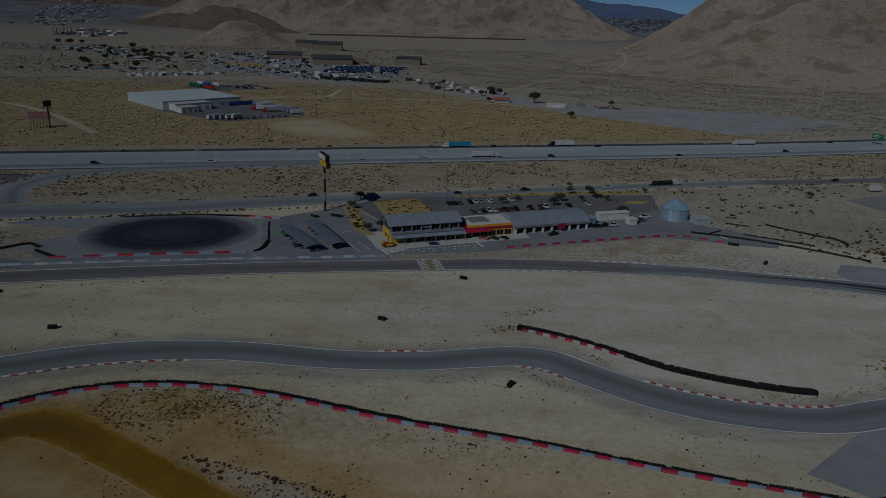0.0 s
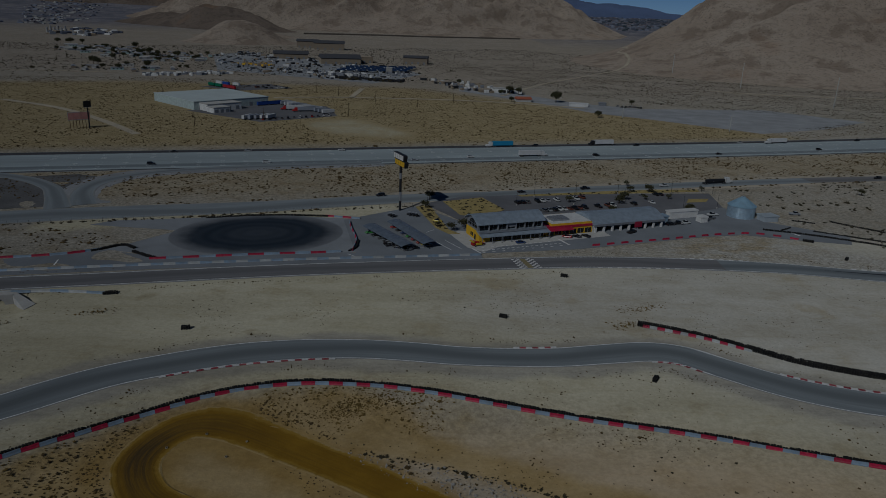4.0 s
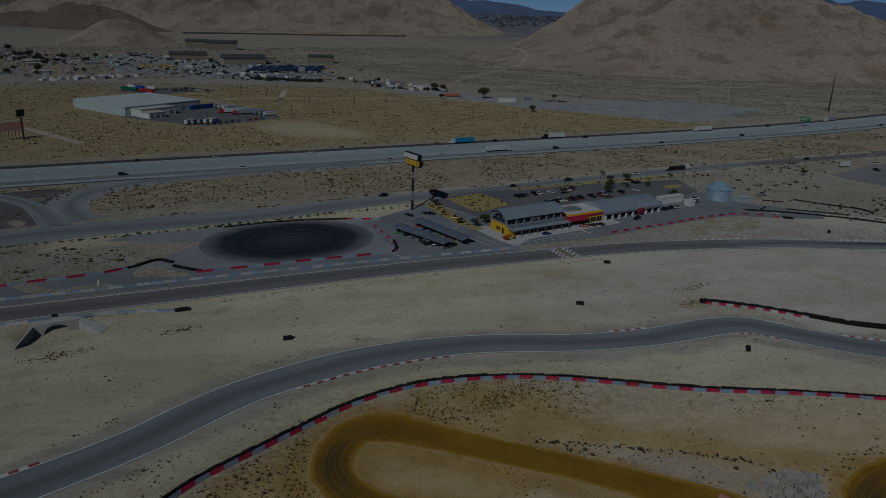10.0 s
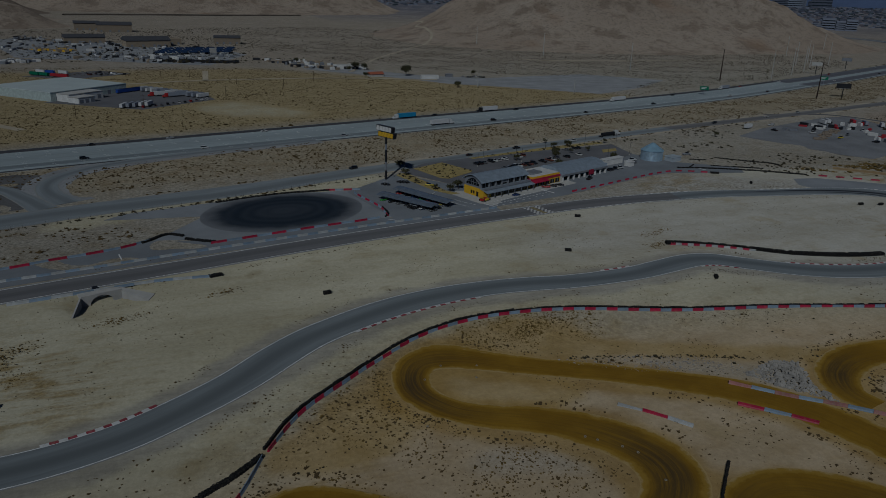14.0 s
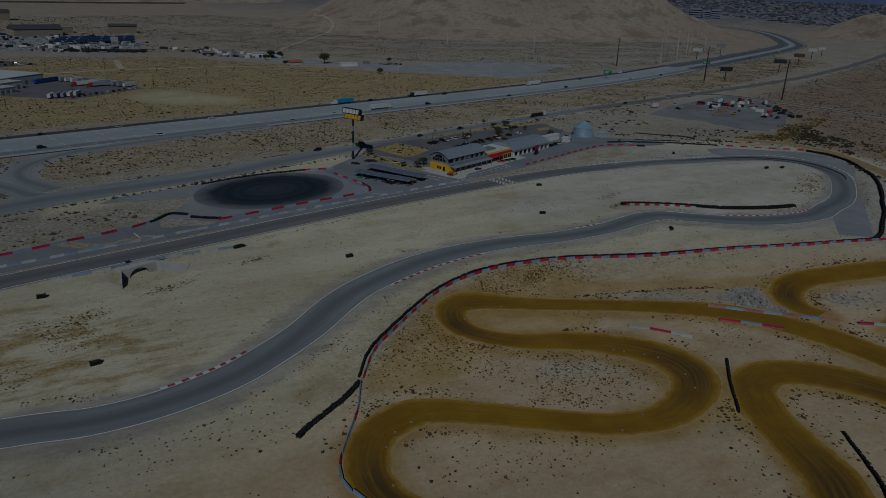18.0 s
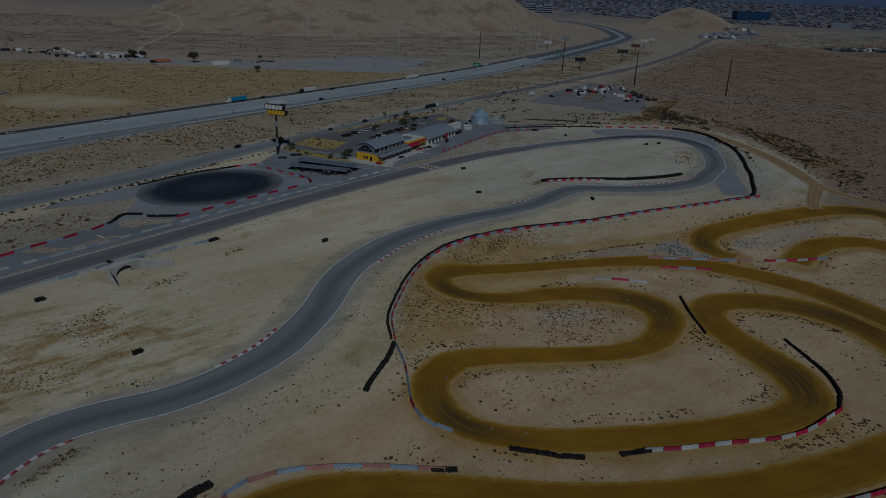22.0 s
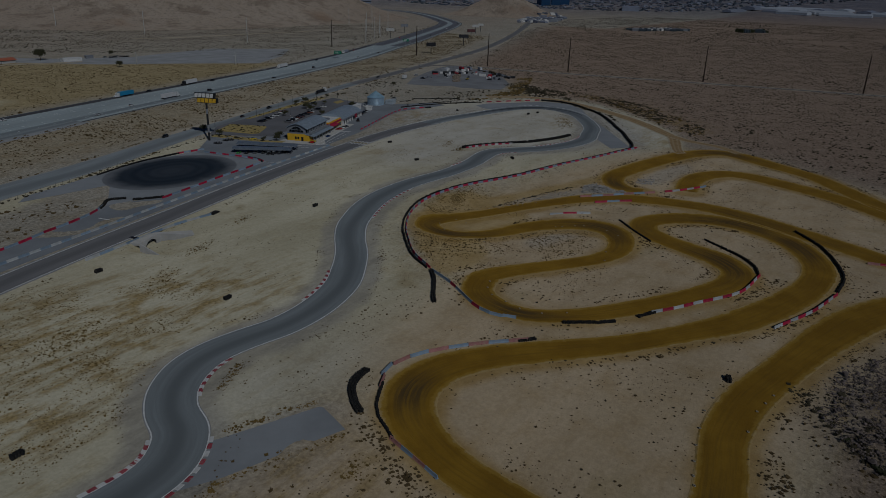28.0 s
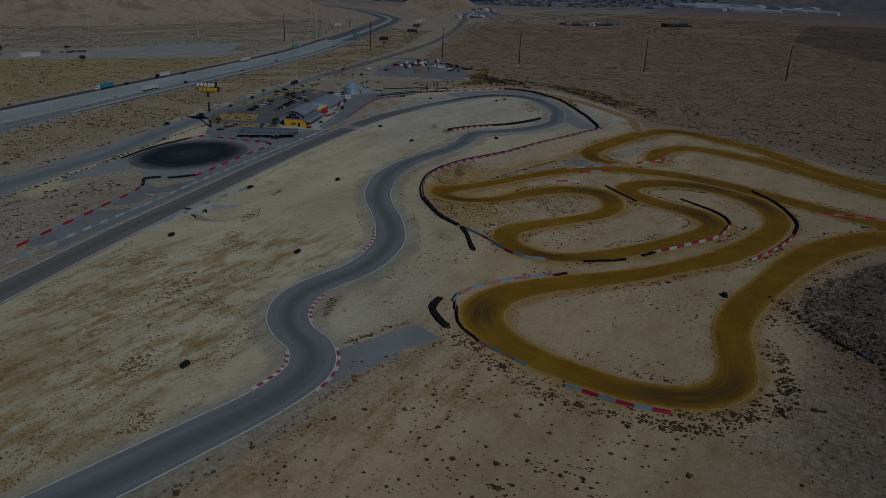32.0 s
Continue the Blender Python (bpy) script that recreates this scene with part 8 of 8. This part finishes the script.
INNER = [(-380, 128), (-300, 110), (-262, 118), (-230, 134), (-190, 138), (-150, 158), (-100, 190), (20, 200), (50, 190), (180, 215), (180, 245), (60, 258), (-150, 225), (-380, 160)]
bushes("scrub", "tiny dry tufts over the pale infield sand", scatter(INNER, 4, 0.14, 0.04, 1.0, 2.0), 0.05, 0.15, 9, M_BUSH_DRY)
M_WEED = surface("ochre_weed", (0.165, 0.110, 0.034), 0.9, var=0.4, scale=0.5)
WEST_INF = [(-400, 160), (-240, 205), (-195, 165), (-262, 118), (-300, 112), (-400, 130)]
bushes("scrub", "dry weedy tufts over the western infield", scatter(WEST_INF, 0.8, 0.0, 0.07, 1.0, 3.0), 0.06, 0.19, 10, M_WEED)
MID = [(-215, 112), (-150, 112), (-165, 98), (-210, 92), (-236, 98), (-240, 108)]
bushes("scrub", "dark tufts on sand between track and clay course", scatter(MID, 4, 0.02, 0.07), 0.1, 0.3, 11, M_BUSH_DRY)
SILO_E = [(135, 300), (240, 262), (262, 300), (225, 345), (210, 390), (300, 455), (150, 420), (125, 395), (140, 360)]
bushes("scrub", "scattered scrub on sand beside the silo", scatter(SILO_E, 20, 0.05, 0.03), 0.4, 0.9, 12, M_BUSH)
PADW = [(-330, 255), (-225, 285), (-150, 305), (-190, 288), (-168, 275), (-185, 262), (-215, 252), (-330, 222)]
bushes("scrub", "scrubby weeds beside the pit exit", scatter(PADW, 6, 0.05, 0.06), 0.25, 0.6, 13, M_BUSH_DRY)


def fringe(points, out0, out1, per_m, key, side=0):
    """Tufts that hug the shoulders of a road, in runs."""
    p = even(points, 1.0)
    t, nrm = normals(p)
    n = int(len(p) * per_m)
    i = rs.integers(0, len(p), n)
    s = rs.choice((-1, 1), n) if side == 0 else np.full(n, side)
    o = s * (p[i, 2] / 2 + rs.uniform(out0, out1, n))
    x, y = p[i, 0] + nrm[i, 0] * o, p[i, 1] + nrm[i, 1] * o
    w = np.array([noise.noise((a * 0.045, b * 0.045, key + c)) for a, b, c in zip(x, y, s)])
    ok = (w > 0.02) & ~sample(block_mask, x, y).astype(bool)
    return np.stack((x[ok], y[ok]), 1)


tufts = np.vstack([fringe(c, 1.2, 5.0, 4.0, 3 * k) for k, c in enumerate((CLAY_A, CLAY_B, CLAY_C, CLAY_E, CLAY_F))])
tufts = tufts[~inside(RAKED, tufts[:, 0], tufts[:, 1])]
bushes("scrub", "brown tufts of scrub hugging the clay track edges", tufts, 0.12, 0.38, 14, M_BUSH_DRY)
bushes("scrub", "dark scrub line on the bank below the clay bend", fringe([(-238, 60, 6), (-242, 40, 6), (-244, 20, 6), (-240, 2, 6), (-228, -8, 6), (-210, -9, 6)], -2.0, 1.5, 6.0, 40), 0.15, 0.42, 15, M_BUSH_DRY)
tufts = np.vstack([fringe(c, 3.0, 6.5, 4.5, 20 + k) for k, c in enumerate((TRACK, LOOP, STRAIGHT))])
bushes("scrub", "thin brown weeds along the track shoulders", tufts, 0.07, 0.24, 16, M_BUSH_DRY)
tufts = np.vstack([fringe(c, 0.5, 3.0, 1.6, 30 + k) for k, c in enumerate((FRONTAGE, [(x, y, 2 * HWY_HALF) for x, y in HIGHWAY[3:12]]))])
bushes("scrub", "roadside weeds along frontage road and highway", tufts, 0.25, 0.7, 17, M_BUSH_DRY)
fpts = [(x + rs.normal(0, 0.8), y + rs.normal(0, 0.8)) for x, y in fp[:, :2] for _ in range(5)]
bushes("scrub", "dark weeds grown into the fence line", fpts, 0.2, 0.6, 18, M_BUSH)
for poly, n in (([(-37, 355), (-16, 366), (-6, 343), (-25, 329)], 60), ([(-51, 343), (-44, 347), (-35, 306), (-41, 308)], 40), ([(6, 371), (113, 397), (113, 402), (4, 374)], 90)):
    xs, ys = [p[0] for p in poly], [p[1] for p in poly]
    x, y = rs.uniform(min(xs), max(xs), n * 4), rs.uniform(min(ys), max(ys), n * 4)
    ok = inside(poly, x, y)
    ob = bushes("shrubs", "low round shrubs in golden gravel bed", np.stack((x[ok][:n], y[ok][:n]), 1), 0.35, 0.75, 60 + n, M_BUSH)
    ob.location.z = 0.25
bank = scatter([(-95, 160), (-62, 164), (-35, 160), (-40, 148), (-70, 148), (-92, 152)], 0.7, -0.05, 0.08, 1.0, 9.0)
bushes("scrub", "dense dry scrub on the bank below the barriers", bank, 0.10, 0.32, 19, M_WEED)
edge = [(x + rs.normal(0, 0.6), y + rs.normal(0, 0.6)) for x, y in even([(-58, 140), (-45, 135), (-36, 131), (-22, 125), (-10, 117)], 0.5)]
bushes("scrub", "dark line of dead brush along the clay track", edge, 0.15, 0.4, 34, M_BUSH)
WASH = [(100, 118), (150, 148), (205, 185), (262, 245), (300, 300), (330, 325), (300, 330), (262, 300), (225, 235), (195, 180), (140, 142)]
bushes("scrub", "green and brown scrub along the wash", scatter(WASH, 7, 0.0, 0.03, 1.0, 4.0), 0.35, 1.0, 20, M_BUSH)

# ochre brush in ragged clumps on sand
clumps = []
for x0, y0, rx, ry, n in [(a, b, c * 1.3, d * 1.3, int(e * 2.2)) for a, b, c, d, e in ((-286, 136, 8, 4, 170), (-248, 163, 9, 5, 110), (-247, 147, 11, 5, 150), (-262, 76, 9, 3, 90), (-245, 66, 4, 4, 60), (-248, 40, 2, 7, 60), (-62, 156, 12, 3.5, 320),
                          (30, 222, 8, 3, 90), (22, 208, 6, 3, 60), (-180, 194, 9, 3, 70), (-205, 180, 10, 4, 70), (-150, 205, 6, 2, 40), (-304, 114, 7, 2.5, 70))]:
    a = rs.normal(0, 0.45, (n, 2)) * (rx, ry)
    q = radians(20)
    clumps += [(x0 + u * math.cos(q) - w * math.sin(q), y0 + u * math.sin(q) + w * math.cos(q)) for u, w in a]
for ax, ay, bx, by, n in ((-253, 97.5, -231, 88.5, 150), (-266, 85, -237, 75, 190), (-241, 111, -229, 117, 120), (-282, 87, -266, 83, 60)):
    k = rs.random(n)
    clumps += list(zip(ax + (bx - ax) * k + rs.normal(0, 0.5, n), ay + (by - ay) * k + rs.normal(0, 0.6, n)))
clumps = np.array(clumps)
clumps = clumps[~sample(block_mask, clumps[:, 0], clumps[:, 1]).astype(bool)]
bushes("scrub", "ragged ochre brush in clumps on bare sand", clumps, 0.09, 0.26, 70, M_WEED)
SPECK = [(-380, 128), (-300, 112), (-262, 120), (-230, 136), (-190, 138), (-150, 160), (-100, 192), (20, 202), (50, 192), (180, 215), (180, 245), (60, 258), (-150, 225), (-380, 162)]
bushes("scrub", "sparse dark twigs over the infield sand", scatter(SPECK, 7, 0.06, 0.03, 1.0, 6.0), 0.05, 0.17, 71, M_BUSH)
BETWEEN = [(-250, 108), (-225, 122), (-176, 122), (-150, 140), (-105, 168), (-60, 176), (30, 178), (95, 130), (52, 140), (-46, 166), (-98, 162), (-137, 133), (-152, 112), (-175, 98), (-230, 94)]
bushes("scrub", "low brown weeds on sand between track and barriers", scatter(BETWEEN, 4, 0.08, 0.05, 1.0, 8.0), 0.07, 0.22, 72, M_BUSH_DRY)
PLAIN_NW = [(-950, 800), (-430, 900), (-220, 1000), (-60, 960), (60, 960), (-50, 1300), (200, 1300), (560, 1150), (900, 1060), (500, 1500), (200, 1900), (-300, 1700), (-700, 1500), (-1100, 1400)]
bushes("scrub", "thin dark scrub over the northern plain", scatter(PLAIN_NW, 55, -0.2, 0.006), 0.5, 1.15, 73, M_BUSH, k=3, twigs=2)
# graded dirt roads over the plain
M_TRAIL = surface("trail_sand", (0.40, 0.345, 0.255), 0.95, var=0.15, scale=0.1)
for pts in ([(38, 843, 4.5), (110, 1005, 4.5), (214, 1185, 4.5), (322, 1371, 5), (351, 1500, 5), (351, 1562, 5), (385, 1620, 5), (419, 1788, 6), (577, 2195, 7), (745, 2599, 8)],
            [(-209, 752, 5), (-131, 777, 5), (3, 786, 5), (120, 760, 5)], [(-131, 772, 6), (-127, 879, 6)],
            [(-600, 933, 5), (-503, 945, 5), (-450, 947, 5)], [(-440, 668, 6), (-372, 630, 6), (-311, 575, 6), (-257, 515, 6)], [(340, 1000, 6), (405, 978, 6), (590, 970, 6), (720, 965, 6)]):
    tagged(ribbon("dirt_road", pts, 0.35, M_TRAIL, across=2, step=12, over=terrain), "pale graded dirt road over the desert plain", "dirt road", kind="structure")

BANK_W = [(-150, 112), (-138, 126), (-124, 138), (-110, 149), (-102, 153), (-112, 142), (-113, 130), (-108, 120), (-98, 112), (-85, 106), (-78, 98), (-74, 88), (-80, 78), (-100, 78), (-116, 86), (-132, 96), (-142, 101)]
bushes("scrub", "dense small ochre weeds between barrier and clay bends", scatter(BANK_W, 1.1, -0.02, 0.08, 1.0, 11.0), 0.08, 0.26, 74, M_WEED)
bushes("scrub", "small brown weeds between barrier and clay bends", scatter(BANK_W, 3.5, 0.0, 0.08, 1.0, 12.0), 0.10, 0.30, 75, M_BUSH_DRY)

edge_pts = even([(-230, 77, 4), (-240, 60, 4), (-247, 45, 4), (-249, 27, 4), (-246, 9, 4), (-230, -7, 4), (-209, -9, 4), (-190, -5, 4)], 0.25)
edge_pts = edge_pts[:, :2] + rs.normal(0, 1.5, (len(edge_pts), 2))
edge_pts = edge_pts[~sample(block_mask, edge_pts[:, 0], edge_pts[:, 1]).astype(bool)]
bushes("scrub", "ragged brown scrub on the outer bank of the clay bend", edge_pts, 0.14, 0.42, 76, M_BUSH_DRY)
RUBBLE_EDGE = [(-158, -4), (-176, -16), (-200, -34), (-230, -60), (-210, -66), (-180, -38), (-150, -16)]
bushes("scrub", "dark brush along the rubble edge", scatter(RUBBLE_EDGE, 2.2, -0.05, 0.07, 1.0, 14.0), 0.16, 0.55, 77, M_BUSH)

# timber poles along the track over the golden field
M_TIMBER = surface("timber_pole", (0.085, 0.055, 0.035), 0.9, var=0.3)
t0 = power_pole(-119, 646, 11, M_TIMBER, "weathered timber utility pole on desert sand", 0.22)
for x, y in ((-102, 745), (-58, 723), (-21, 761), (-146, 788), (-185, 600), (-230, 560), (-175, 820)):
    copy_thing(t0, pose(x, y, 0))

# dark bushes along the rubble
rb = [(x + rs.normal(0, 1.1), y + rs.normal(0, 1.1)) for x, y in even([(-157, -3), (-166, -11), (-176, -18), (-183, -24), (-190, -32), (-199, -44)], 0.55)]
bushes("scrub", "dark brush along the rubble edge", rb, 0.16, 0.5, 78, M_BUSH, k=5, twigs=16)
M_GREEN_BUSH = surface("green_bush", (0.035, 0.040, 0.018), 0.9, var=0.4)
M_GREY_BUSH = surface("grey_bush", (0.130, 0.140, 0.140), 0.9, var=0.3)
bushes("bush", "dark green rounded bush beside the rubble", [(-181.5, -23.0), (-180.2, -24.2), (-183, -24.5), (-187, -29.5), (-174, -17)], 0.6, 1.0, 79, M_GREEN_BUSH, k=6, twigs=40)
bushes("bush", "pale grey bare bush beside the rubble", [(-183.5, -27), (-182, -28), (-185, -28.4)], 0.7, 1.0, 80, M_GREY_BUSH, k=5, twigs=40)
# earth dam at the foot of the northern hills
M_DAM = surface("dark_earth_dam", (0.090, 0.075, 0.062), 0.95, var=0.25, scale=0.05)
tagged(ribbon("embankment", [(-450, 2345, 16), (-331, 2400, 16), (-188, 2450, 16), (-37, 2480, 16), (140, 2560, 16), (279, 2610, 16)], -0.5, M_DAM, across=6, step=20, crown=5.0, over=terrain), "long dark earth dam at the foot of the hills", "embankment", kind="structure")
# cement works and quarry in the western valley
rw = random.Random(61)
for k in range(14):
    x, y = rw.uniform(-1880, -1560), rw.uniform(3700, 3950)
    ob = thing("works_hall", "pale hall of a far cement works", "building", pose(x, y, float(terrain(np.array([x]), np.array([y]))[0]), 0, 0, rw.uniform(0, 90)), "cement works")
    w, h = rw.uniform(20, 55), rw.uniform(14, 42)
    part("wall", box(-w / 2, -14, -1, w / 2, 14, h), rw.choice((M_WHITE, M_PALE_CONC, M_WALL)), ob)
    part("roof", box(-w / 2 - 1, -15, h, w / 2 + 1, 15, h + 1.5), M_PALE_CONC, ob)
for k in range(6):
    x, y = -1000 + k * 7, 1850 + k * 4
    ob = thing("works_silo", "tall pale silo of a far aggregate plant", "silo", pose(x, y, float(height(x, y))), "aggregate plant")
    part("shell", add_tube(bmesh.new(), (0, 0, -1), (0, 0, 11 + 4 * (k % 2)), 2.6, 2.6, 12), M_PALE_CONC, ob)
    part("cap", add_tube(bmesh.new(), (0, 0, 11 + 4 * (k % 2)), (0, 0, 13 + 4 * (k % 2)), 2.7, 0.6, 12), M_STEEL, ob)
far_clutter("yard_clutter", "sheds and stockpiles of a far aggregate plant", [(-1000, 1800), (-1065, 2080), (-961, 2060), (-830, 1929), (-868, 1740)], 70, ((5, 24), (5, 14), (2, 7)), [M_WHITE, M_GREY, M_TAN, M_CITY_B], 62)

# brush of the wash below the truck yard
GOLD_BRUSH = [(183, 306), (215, 307), (240, 303), (303, 321), (353, 342), (371, 334), (310, 307), (254, 287), (212, 287)]
bushes("scrub", "golden dry brush below the truck yard", scatter(GOLD_BRUSH, 2.0, -0.15, 0.05, 1.0, 21.0), 0.3, 0.9, 81, M_WEED)
DARK_BRUSH = [(268, 298), (315, 316), (300, 287), (293, 262), (270, 250), (262, 270)]
bushes("scrub", "dark olive brush along the wash", scatter(DARK_BRUSH, 3.0, -0.1, 0.05, 1.0, 22.0), 0.45, 1.2, 82, M_BUSH)
LOW_WASH = [(285, 250), (300, 262), (275, 181), (231, 141), (208, 114), (172, 101), (160, 108), (200, 148), (245, 196)]
bushes("scrub", "olive and brown brush along the lower wash", scatter(LOW_WASH, 4.0, -0.02, 0.05, 1.0, 23.0), 0.3, 0.95, 83, M_BUSH)
bushes("scrub", "golden dry brush along the lower wash", scatter(LOW_WASH, 5.0, -0.02, 0.05, 1.0, 24.0), 0.25, 0.7, 84, M_WEED)
HAIR_WEED = [(163, 214), (178, 213), (152, 192), (123, 179), (122, 188)]
bushes("scrub", "dry weeds inside the hairpin", scatter(HAIR_WEED, 1.5, -0.1, 0.06, 1.0, 25.0), 0.1, 0.35, 85, M_WEED)
RUBBLE_S = [(-168, -4), (-120, -14), (-60, -120), (-220, -80), (-235, -40), (-205, -20)]
bushes("scrub", "low brown scrub round the rock rubble", scatter(RUBBLE_S, 2.4, -0.05, 0.06, 1.0, 26.0), 0.08, 0.3, 86, M_BUSH_DRY)
far_clutter("yard_clutter", "parked vehicles, trailers and pallets in the truck yard", [(262, 418), (300, 428), (385, 440), (385, 405), (340, 362), (318, 350), (345, 395), (300, 405)], 34, ((2, 7), (1.6, 2.4), (1.0, 2.6)), [M_WHITE, M_BLACK, M_GREY, M_CRED], 88)
far_clutter("yard_clutter", "dark scrap and vehicles along the yard edge", [(340, 350), (350, 346), (372, 380), (362, 386)], 18, ((2, 5), (1.6, 2.4), (1.0, 2.2)), [M_BLACK, M_GREY, M_BLACK], 89)
sheet("field", [(1260, 57), (1140, 10), (1011, -20), (874, -86), (1000, -160), (1700, -300), (2324, -159), (2247, 45), (1700, 60)], -0.3, 0.06, surface("dark_field_brown", (0.150, 0.112, 0.085), 0.95, var=0.25, scale=0.03), "dark brown field on the far plain", "field")
far_clutter("grove", "dark grove of trees on the far plain", [(1593, 385), (1660, 345), (1650, 325), (1575, 365)], 50, ((6, 11), (6, 11), (4, 8)), [M_CITY_D, M_GREEN_BUSH], 90)
